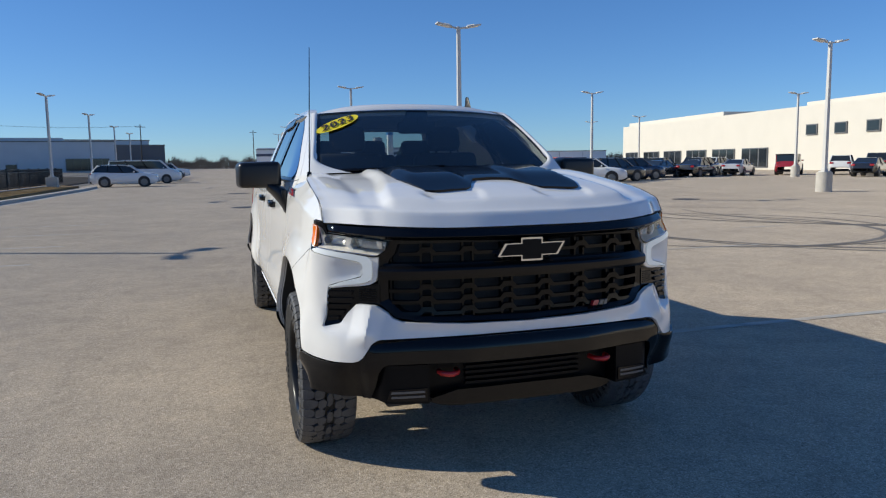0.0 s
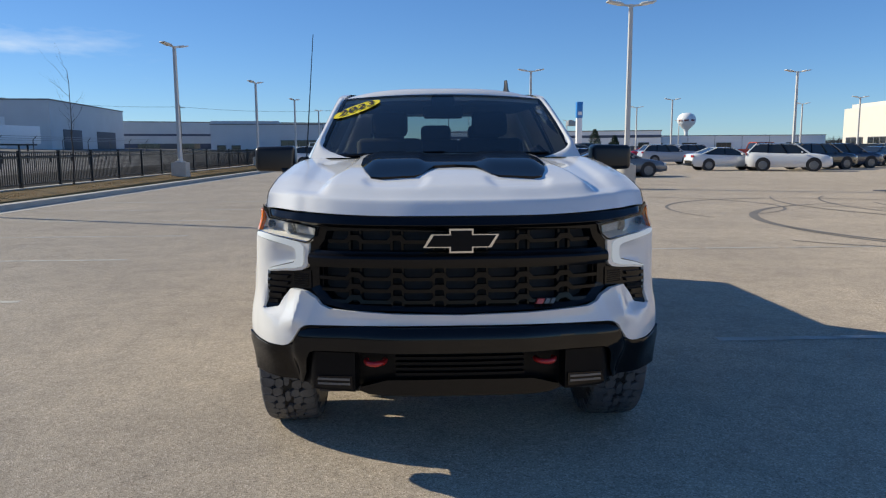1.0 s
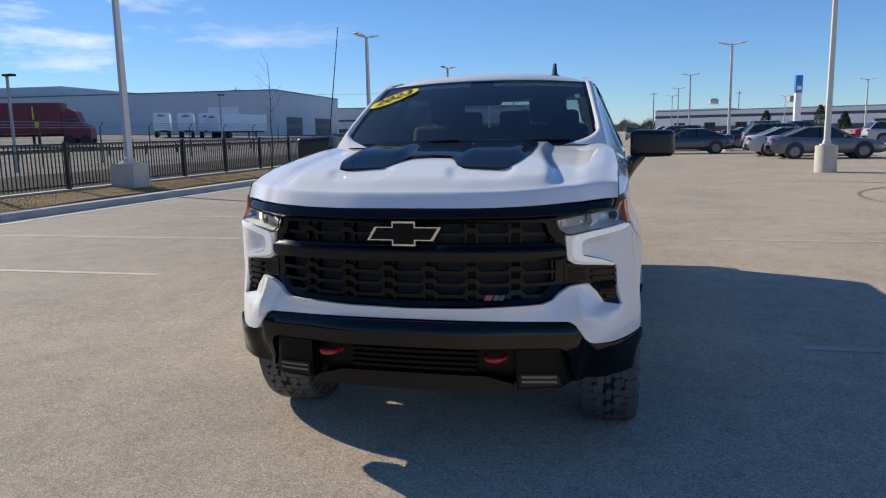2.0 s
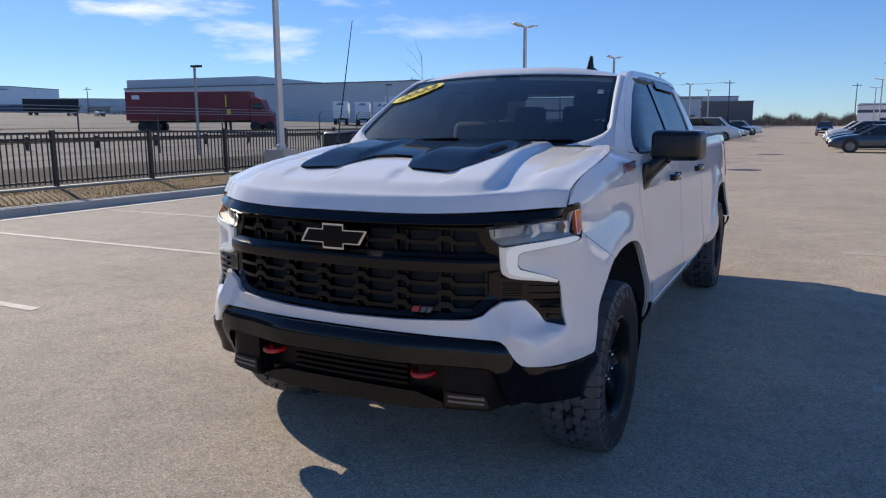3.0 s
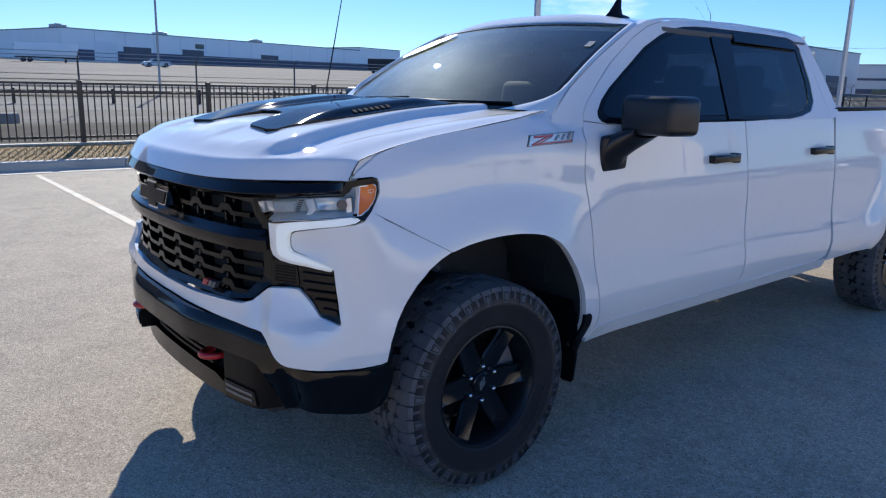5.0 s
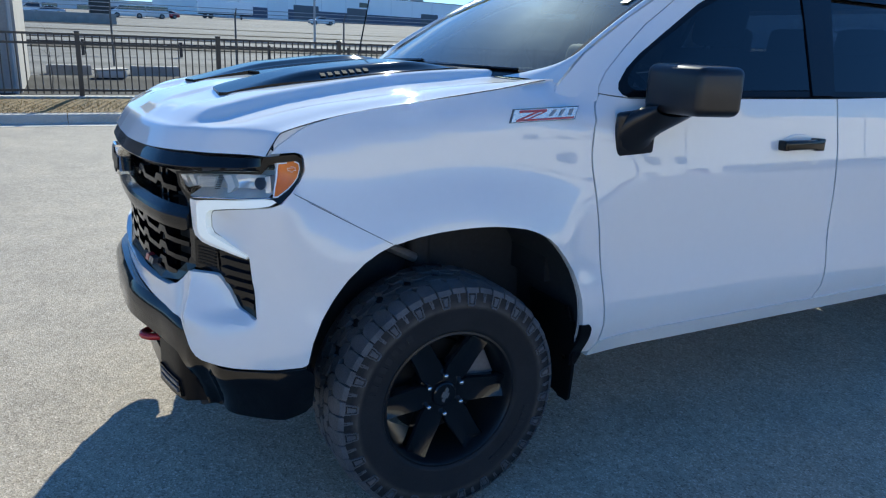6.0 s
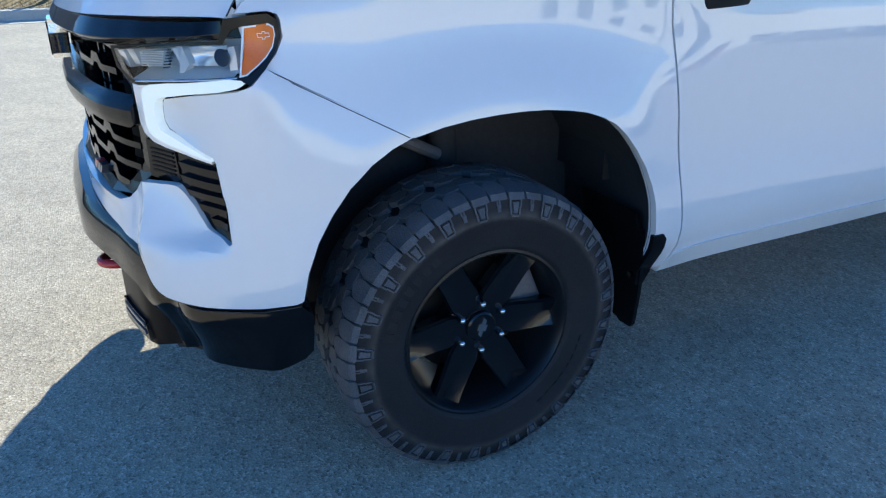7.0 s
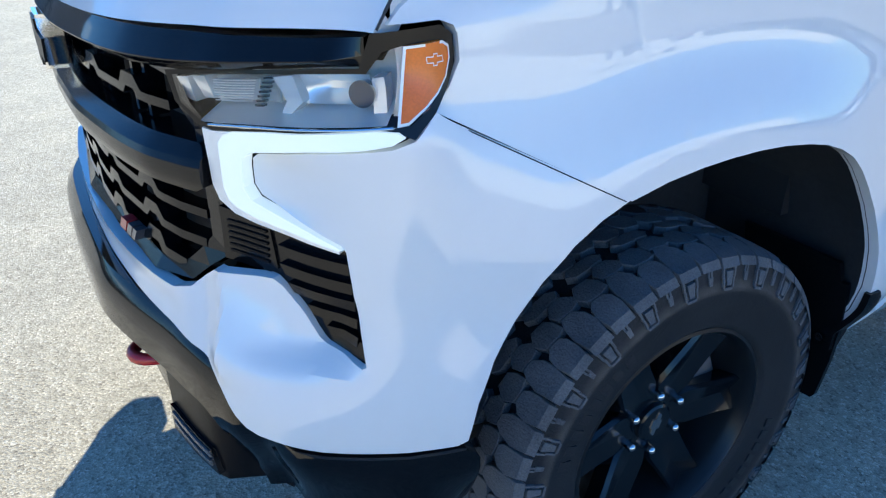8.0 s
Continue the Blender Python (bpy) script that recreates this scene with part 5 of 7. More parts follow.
def build_wheels(t):
    # tyre
    prof = [(0.228, -0.105), (0.240, -0.118), (0.262, -0.130), (0.30, -0.1395), (0.335, -0.141), (0.372, -0.1372), (0.390, -0.1325), (0.397, -0.122), (0.400, -0.09), (0.400, 0.0), (0.400, 0.09), (0.397, 0.122), (0.390, 0.1325), (0.372, 0.1372), (0.345, 0.1418), (0.338, 0.1432), (0.331, 0.1418), (0.30, 0.1395), (0.262, 0.130), (0.256, 0.1305), (0.249, 0.1275), (0.240, 0.118), (0.228, 0.105)]
    bm_t = revolve(prof, 96)
    # tread: interlocking angular blocks, alike on both halves but half a pitch apart
    tread = bmesh.new()
    n = 24
    step = 2 * math.pi / n
    CROWN = spline([(0.0, 0.4165), (0.085, 0.4155), (0.105, 0.4135), (0.122, 0.4085), (0.132, 0.4015)])

    def block(poly, a, s):
        am, wm = sum(p[0] for p in poly) / len(poly), sum(p[1] for p in poly) / len(poly)
        rings = []
        for depth, shrink in ((0.019, -0.17), (0.0014, -0.13), (0.0, -0.075)):
            ring = []
            for u, w in poly:
                edge = smooth(0.118, 0.128, w)
                uu, ww = mixed(u, am, shrink), mixed(w, wm, shrink * (1 - 0.8 * edge))
                r = CROWN(abs(ww)) - depth * mixed(1.0, 0.75, edge)
                if depth > 0.01:
                    ww += 0.0085 * edge
                g = a + s * uu * step
                ring.append(tread.verts.new((s * ww, r * math.cos(g), r * math.sin(g))))
            rings.append(ring)
        for p, q in zip(rings, rings[1:]):
            for i in range(len(p)):
                j = (i + 1) % len(p)
                tread.faces.new((p[i], p[j], q[j], q[i]))
        tread.faces.new(rings[-1])
    SHAPES = ([(0.03, 0.130), (0.41, 0.130), (0.45, 0.100), (0.41, 0.076), (0.33, 0.060), (0.13, 0.064), (0.02, 0.082), (-0.01, 0.105)],
              [(0.53, 0.130), (0.91, 0.130), (0.95, 0.108), (0.92, 0.090), (0.80, 0.078), (0.60, 0.081), (0.53, 0.092), (0.51, 0.112)],
              [(0.44, 0.069), (0.60, 0.073), (0.84, 0.069), (0.93, 0.048), (0.80, 0.027), (0.55, 0.031), (0.46, 0.048)],
              [(-0.02, 0.054), (0.12, 0.057), (0.36, 0.052), (0.41, 0.034), (0.30, 0.018), (0.06, 0.022), (-0.06, 0.038)],
              [(0.10, 0.013), (0.30, 0.011), (0.47, -0.002), (0.40, -0.014), (0.16, -0.011), (0.03, 0.002)])
    for i in range(n):
        for s in (-1, 1):
            a = (i + (0.25 if s > 0 else 0.0)) * step
            for poly in SHAPES:
                block(poly, a, s)
            # side wall: a framed lug, then a short tapered bar
            for mid, hw0, hw1, r0, r1, rise in ((0.24, 0.115, 0.125, 0.342, 0.347, 0.005), (0.24, 0.185, 0.195, 0.385, 0.391, 0.005), (0.105, 0.022, 0.022, 0.347, 0.366, 0.005), (0.085, 0.022, 0.022, 0.366, 0.385, 0.005), (0.375, 0.022, 0.022, 0.347, 0.366, 0.005), (0.395, 0.022, 0.022, 0.366, 0.385, 0.005),
                                                (0.24, 0.060, 0.095, 0.352, 0.379, 0.006), (0.72, 0.045, 0.055, 0.357, 0.374, 0.0035), (0.70, 0.020, 0.020, 0.374, 0.391, 0.003), (0.77, 0.020, 0.020, 0.374, 0.391, 0.003)):
                q = []
                for r, h in ((r0, hw0), (r1, hw1)):
                    w = mixed(0.1420, 0.1325, (r - 0.344) / 0.046)
                    for x in (-0.004, rise):
                        for e in (-1, 1):
                            g = a + s * step * (mid + e * h)
                            q.append(tread.verts.new((s * (w + x), r * math.cos(g), r * math.sin(g))))
                for f in ((0, 1, 5, 4), (2, 3, 7, 6), (0, 2, 6, 4), (1, 3, 7, 5), (0, 1, 3, 2), (4, 5, 7, 6)):
                    tread.faces.new([q[i2] for i2 in f])
    bmesh.ops.recalc_face_normals(tread, faces=tread.faces)
    for shape in (bm_t, tread):
        for v in shape.verts:
            r = math.hypot(v.co.y, v.co.z)
            k = mixed(1.0, 0.985, smooth(0.25, 0.40, r))
            v.co.y, v.co.z = v.co.y * k, v.co.z * k
    # rim barrel, dish and spokes
    barrel = revolve([(0.243, 0.112), (0.243, 0.122), (0.236, 0.124), (0.229, 0.116), (0.224, 0.085), (0.214, 0.02), (0.205, -0.10), (0.225, -0.118)], 64)
    disc = revolve([(0.0, 0.0), (0.17, 0.0), (0.17, -0.03), (0.0, -0.03)], 36)
    bmesh.ops.transform(disc, matrix=Matrix.Translation((-0.01, 0, 0)), verts=disc.verts)

    def spoke(a):
        bm = bmesh.new()
        # cross-section by radius: half width, face height, ridge
        st = [(0.040, 0.024, 0.064, 0.0), (0.075, 0.042, 0.067, -0.002), (0.098, 0.048, 0.072, -0.005), (0.14, 0.045, 0.079, -0.010), (0.18, 0.043, 0.086, -0.014), (0.212, 0.044, 0.092, -0.018), (0.238, 0.047, 0.097, -0.020)]
        rings = []
        for r, hw, x, g in st:
            ring = [(x - 0.050, -hw * 0.80), (x - 0.009, -hw), (x, -hw * 0.88), (x + g, -hw * 0.04), (x + g, hw * 0.04), (x, hw * 0.88), (x - 0.009, hw), (x - 0.050, hw * 0.80)]
            rings.append([bm.verts.new((px, r * math.cos(a) - w * math.sin(a), r * math.sin(a) + w * math.cos(a))) for px, w in ring])
        k = 8
        for p, q in zip(rings, rings[1:]):
            for i in range(k):
                j = (i + 1) % k
                bm.faces.new((p[i], p[j], q[j], q[i]))
        bm.faces.new(rings[0])
        bm.faces.new(rings[-1])
        bmesh.ops.recalc_face_normals(bm, faces=bm.faces)
        return bm
    hub = revolve([(0.0, 0.0785), (0.038, 0.0785), (0.043, 0.075), (0.045, 0.065), (0.075, 0.061), (0.090, 0.051), (0.10, 0.03), (0.10, 0.0)], 36)
    wheel = part("wheel", hub, RIM, t, "six-spoke gloss black alloy wheel with all-terrain tyre", angle=30)
    part("tyre", bm_t, DUSTY_RUBBER, wheel, "black all-terrain tyre", angle=40)
    part("tread", tread, TREAD_RUBBER, wheel, "chunky tread blocks", angle=30)
    # raised side-wall lettering, as plain bars on one shared shape
    bar = None
    for c0, count in ((0.95, 8), (0.95 + math.pi, 8)):
        for k in range(count):
            g = c0 - 0.105 * (k - (count - 1) / 2)
            if bar is None:
                bm = bmesh.new()
                box(bm, (0.005, 0.020, 0.024), (0.1385, 0, 0.302))
                bar = q = part("lettering_bar", bm, DUSTY_RUBBER, wheel, "raised bar in place of side-wall lettering", flat=True)
            else:
                q = bar.copy()
                scene.collection.objects.link(q)
            q.rotation_euler.x = g
    part("rim", barrel, RIM_BARREL, wheel, angle=40)
    part("brake_disc", disc, mat("brake_steel", (0.035, 0.034, 0.034), 0.5, metal=0.8, var=0.15), wheel, "steel brake disc")
    bm = bmesh.new()
    box(bm, (0.08, 0.10, 0.16), (0.0, 0.145, 0.06), (24, 0, 0), 0.015)
    part("brake_caliper", bm, ARM_GREY, wheel)
    for i in range(6):
        part("spoke", spoke(radians(60 * i)), RIM, wheel, angle=25)
        a = radians(60 * i + 30)
        bm = bmesh.new()
        rod(bm, (0.048, 0.070 * math.cos(a), 0.070 * math.sin(a)), (0.078, 0.070 * math.cos(a), 0.070 * math.sin(a)), 0.0105, 0.009, 6)
        bmesh.ops.create_icosphere(bm, subdivisions=2, radius=0.0098, matrix=Matrix.Translation((0.078, 0.070 * math.cos(a), 0.070 * math.sin(a))))
        part("lug_nut", bm, CHROME, wheel, "chrome lug nut", angle=50)
    # cap emblem, a plain cross shape
    bm = bmesh.new()
    cr = [(0.010, 0.013), (0.010, 0.006), (0.028, 0.006), (0.022, -0.006), (0.010, -0.006), (0.010, -0.013), (-0.010, -0.013), (-0.010, -0.006), (-0.028, -0.006), (-0.022, 0.006), (-0.010, 0.006), (-0.010, 0.013)]
    f = bm.faces.new([bm.verts.new((0.0787, *(Matrix.Rotation(radians(70), 2) @ Vector(p)))) for p in cr])
    r = bmesh.ops.extrude_face_region(bm, geom=[f])
    for v in [g for g in r["geom"] if isinstance(g, bmesh.types.BMVert)]:
        v.co.x += 0.002
    part("cap_emblem", bm, BRIGHT, wheel, "silver cap emblem shape")
    wheel.location = (0.862, HUB_Y, HUB_Z)
    for x, y, rz, roll in ((0.862, REAR_Y, 0, 21), (-0.862, HUB_Y, 180, 40), (-0.862, REAR_Y, 180, 8)):
        copy_thing(wheel, pose(x, y, HUB_Z, 0, 0, rz) @ pose(0, 0, 0, roll, 0, 0))
    # liners, flaps, axles, underbody
    for s in (1, -1):
        for hy in (HUB_Y, REAR_Y):
            def liner_at(u, v, s=s, hy=hy):
                i = u * (len(ARCH) - 1)
                k = min(int(i), len(ARCH) - 2)
                y, z = mixed(ARCH[k][0], ARCH[k + 1][0], i - k), mixed(ARCH[k][1], ARCH[k + 1][1], i - k)
                if hy > 1:
                    y = 0.03 - y - 0.03
                else:
                    y = y + 0.03
                return (s * mixed(side_x(y + hy, z) - 0.02, 0.55, v), hy + y * mixed(1.0, 1.06, min(1, v * 8)), z + 0.012 * min(1, v * 8))
            part("wheel_liner", grid(liner_at, 46, 6), SHADOW_BLACK, t, "black wheel-arch liner")
            bm = bmesh.new()
            box(bm, (0.02, 1.04, 0.66), (s * 0.56, hy, 0.72))
            part("inner_arch", bm, SHADOW_BLACK, t)
            y = hy + 0.485 if hy < 1 else hy + 0.53

            def flap_fn(x, z, d, s=s, y=y):
                return (s * x, y + 0.045 * max(0.0, 0.62 - z) - 0.25 * max(0.0, z - 0.60) - 0.012 + d, z)
            fl = part("mud_flap", patch([(0.725, 0.67), (0.97, 0.67), (0.975, 0.624), (0.992, 0.624), (0.997, 0.52), (0.992, 0.42), (0.978, 0.315), (0.970, 0.302), (0.92, 0.298), (0.91, 0.306), (0.725, 0.34)], flap_fn, 0.05, 0.012, 0.003), PLASTIC, t, "black plastic mud flap")
            wrap = [(y - 0.016, 0.624), (y + 0.020, 0.624), (y + 0.032, 0.608), (y + 0.034, 0.49), (y + 0.012, 0.455), (y - 0.016, 0.455)]
            part("flap_edge", patch(wrap, lambda yy, z, d, s=s: (s * (max(side_x(yy, z), 0.985) + 0.006 - d), yy, z), 0.02, 0.014, 0.004), PLASTIC, fl, "edge of the flap lapping the body side")
            bm = bmesh.new()
            rod(bm, (s * 0.962, y - 0.018, 0.475), (s * 0.962, y - 0.002, 0.475), 0.010, 0.008, 8)
            part("flap_bolt", bm, CHROME, fl)
            # spring strut and arm
            bm = bmesh.new()
            rod(bm, (s * 0.60, hy + 0.05, 0.45), (s * 0.58, hy + 0.05, 0.95), 0.045, 0.045, 14)
            rod(bm, (s * 0.45, hy - 0.16, 0.40), (s * 0.80, hy - 0.02, 0.42), 0.03, 0.03, 10)
            part("suspension_strut", bm, SHADOW_BLACK, t)
            bm = bmesh.new()
            rod(bm, (s * 0.62, hy - 0.40, 0.845), (s * 0.66, hy - 0.12, 0.875), 0.022, 0.016, 10)
            rod(bm, (s * 0.66, hy - 0.12, 0.875), (s * 0.62, hy + 0.02, 0.80), 0.018, 0.018, 10)
            part("control_arm", bm, ARM_GREY, t, "dull grey suspension arm")
    for y in (HUB_Y, REAR_Y):
        bm = bmesh.new()
        rod(bm, (-0.8, y, HUB_Z), (0.8, y, HUB_Z), 0.045)
        part("axle", bm, SHADOW_BLACK, t)
    bm = bmesh.new()
    box(bm, (1.10, 5.2, 0.20), (0, 2.05, 0.60))
    box(bm, (0.80, 0.9, 0.18), (0, -0.15, 0.50))
    part("underbody", bm, SHADOW_BLACK, t)
    # added plate: stops sun that would shine through below the bumper
    bm = bmesh.new()
    box(bm, (1.30, 0.55, 0.03), (0, -0.50, 0.375), (-4, 0, 0), 0.01)
    part("nose_sun_block", bm, SHADOW_BLACK, t, "black plate added under the nose to block the sun")
    bm = bmesh.new()
    box(bm, (1.60, 2.2, 0.08), (0, 1.77, 0.56))
    box(bm, (1.55, 1.2, 0.06), (0, 3.1, 0.80))
    part("floor_pan", bm, SHADOW_BLACK, t)


def build_mirrors(t):
    for s in (1, -1):
        m = pose(s * 1.093, 0.772, 1.431)
        bm = bmesh.new()
        box(bm, (0.256, 0.200, 0.164), (0, 0, 0), (0, 0, s * -5), 0.030, 4)
        for v in bm.verts:
            # slimmer towards the tip, the front rounded off, the lower edge cut away inboard
            k = clamp((v.co.x * s + 0.13) / 0.26)
            v.co.z = v.co.z * mixed(1.04, 0.97, k)
            if v.co.y < 0:
                v.co.y *= mixed(1.12, 0.80, k)
                v.co.z *= 1 - 0.9 * v.co.y * v.co.y / 0.0144 * 0.12
        bmesh.ops.transform(bm, matrix=m, verts=bm.verts)
        h = part("mirror_housing", bm, MIRROR_SHELL, t, "black door mirror", angle=50)
        bm = bmesh.new()
        box(bm, (0.216, 0.008, 0.117), (0, 0.099, 0), (0, 0, s * -5), 0.003)
        bmesh.ops.transform(bm, matrix=m, verts=bm.verts)
        part("mirror_glass", bm, CHROME, h, "mirror glass")

        def arm_at(u, v, s=s):
            a = 2 * math.pi * v
            c = Vector((s * mixed(0.955, 1.045, u), mixed(0.672, 0.765, smooth(0, 1, u)), mixed(1.275, 1.366, u ** 0.7)))
            w, hh = mixed(0.092, 0.112, u), mixed(0.066, 0.030, u)
            return c + Vector((0, w * math.cos(a) * 0.9, hh * math.sin(a)))
        bm = grid(arm_at, 10, 16)
        part("mirror_arm", bm, MIRROR_SHELL, h, angle=60)
        bm = bmesh.new()
        box(bm, (0.034, 0.170, 0.165), (s * 0.945, 0.672, 1.272), (6, s * 10, 0), 0.014, 3)
        part("mirror_foot", bm, MIRROR_SHELL, h)
    # mast aerial on the passenger side and roof fin
    bm = bmesh.new()
    rod(bm, (-0.832, 0.32, 1.42), (-0.832, 0.32, 1.45), 0.016, 0.012)
    rod(bm, (-0.832, 0.32, 1.45), (-0.792, 0.45, 2.17), 0.004, 0.0022, 8)
    part("mast_aerial", bm, SATIN_BLACK, t, "thin black mast aerial")
    bm = bmesh.new()
    rows = []
    for v, hw, y0, y1 in ((0.0, 0.036, 1.15, 1.33), (0.16, 0.029, 1.162, 1.315), (0.27, 0.018, 1.176, 1.27), (0.6, 0.014, 1.205, 1.262), (0.95, 0.011, 1.232, 1.264), (1.0, 0.007, 1.238, 1.262)):
        z = 1.875 + 0.095 * v
        rows.append([bm.verts.new(c) for c in ((0.46, y0, z), (0.46 + hw, mixed(y0, y1, 0.5), z), (0.46 + hw * 0.8, y1, z), (0.46 - hw * 0.8, y1, z), (0.46 - hw, mixed(y0, y1, 0.5), z))])
    for p, q in zip(rows, rows[1:]):
        for i in range(5):
            j = (i + 1) % 5
            bm.faces.new((p[i], p[j], q[j], q[i]))
    bm.faces.new(rows[-1])
    bmesh.ops.recalc_face_normals(bm, faces=bm.faces)
    part("roof_fin", bm, PLASTIC, t, "black shark-fin aerial", angle=60)


build_shell(truck)
build_cab(truck)
build_cabin(truck)
build_front(truck)
build_wheels(truck)
build_mirrors(truck)


# ---- the ground
def ground_z(x, y=0.0):
    """The land lies level under the lot and climbs to the west of the fence."""
    return -0.03 + clamp(-(x + 18.0), 0.0, 250.0) * 0.028


def lawn_z(x):
    """The strip climbs gently from the kerb to the fence."""
    return 0.135 + 0.11 * smooth(-11.0, -12.5, x)


def build_ground():
    xs = [-2500, -900, -400, -268, -220, -170, -140, -110, -80, -60, -45, -32, -25, -21, -18, -10, 0, 60, 200, 600, 2500]
    ys = [-2500, -800, -300, -100, -40, 0, 40, 100, 200, 400, 900, 2800]
    bm = grid(lambda u, v: (u, v, ground_z(u, v)), 0, 0, xs, ys)
    solid("ground", bm, YARD, "pale grey gravel yard land reaching to the horizon", "ground", kind="structure", angle=180)
    bm = grid(lambda u, v: (mixed(-11.2, 140, u), mixed(-120, 320, v), 0.0), 40, 40)
    solid("parking_lot", bm, LOT, "worn tan asphalt parking lot with fine aggregate", "parking lot", kind="structure", angle=180)
    # lawn strip between kerb and fence
    bm = grid(lambda u, v: (mixed(-12.95, -10.9, u), mixed(-60, 56, v), lawn_z(mixed(-12.95, -10.9, u)) + 0.03 * noise.noise((u * 6, v * 40, 0))), 10, 160)
    rim_of(bm, lambda c: Vector((c.x, c.y, -0.05)))
    solid("lawn", bm, SOIL, "dry winter lawn strip beside the lot", "lawn", kind="structure", angle=180)
    rnd = np.random.RandomState(3)
    n = 52000
    x, y = rnd.uniform(-12.95, -10.9, n), -14 + 66 * rnd.rand(n) ** 1.25
    k = np.clip((-11.0 - x) / 1.5, 0, 1)
    z = 0.11 * k * k * (3 - 2 * k)
    a, h, lean = rnd.uniform(0, 6.28, n), rnd.uniform(0.015, 0.05, n), rnd.uniform(-0.03, 0.03, (n, 2))
    w = 0.006
    co = np.zeros((n, 3, 3))
    co[:, 0] = np.stack([x - w * np.cos(a), y - w * np.sin(a), 0.128 + z], 1)
    co[:, 1] = np.stack([x + w * np.cos(a), y + w * np.sin(a), 0.128 + z], 1)
    co[:, 2] = np.stack([x + lean[:, 0], y + lean[:, 1], 0.135 + h + z], 1)
    me = bpy.data.meshes.new("grass")
    me.from_pydata(co.reshape(-1, 3).tolist(), [], [(3 * i, 3 * i + 1, 3 * i + 2) for i in range(n)])
    me.materials.append(STRAW)
    tagged(new("grass", me), "short straw-coloured winter grass on the strip", "grass", kind="stuff")


def kerb_x(y):
    return -10.75 + 0.033 * clamp(y, -40, 46)


def build_kerb():
    prof = [(-0.30, -0.05), (-0.30, 0.150), (-0.02, 0.145), (0.0, 0.13), (0.02, 0.02), (0.03, 0.006), (0.42, 0.006), (0.42, -0.05)]
    k = thing("kerb", "pale concrete kerb with gutter along the lawn", "kerb", kind="structure")
    y = -40.0
    while y < 52:
        L = 3.0
        bm = bmesh.new()
        a = [bm.verts.new((kerb_x(y + 0.006) + px, y + 0.006, pz)) for px, pz in prof]
        b = [bm.verts.new((kerb_x(y + L - 0.006) + px, y + L - 0.006, pz)) for px, pz in prof]
        for i in range(len(prof)):
            j = (i + 1) % len(prof)
            bm.faces.new((a[i], a[j], b[j], b[i]))
        bm.faces.new(a)
        bm.faces.new(b)
        bmesh.ops.recalc_face_normals(bm, faces=bm.faces)
        part("kerb_stone", bm, KERB, k, flat=True)
        y += L
    bm = bmesh.new()
    box(bm, (0.26, 100, 0.10), (0, 0, 0), (0, 0, -0.57))
    solid("mow_strip", bm, KERB, "narrow concrete strip under the fence", "mow strip", kind="structure", m=pose(-12.78, 5, 0.235))


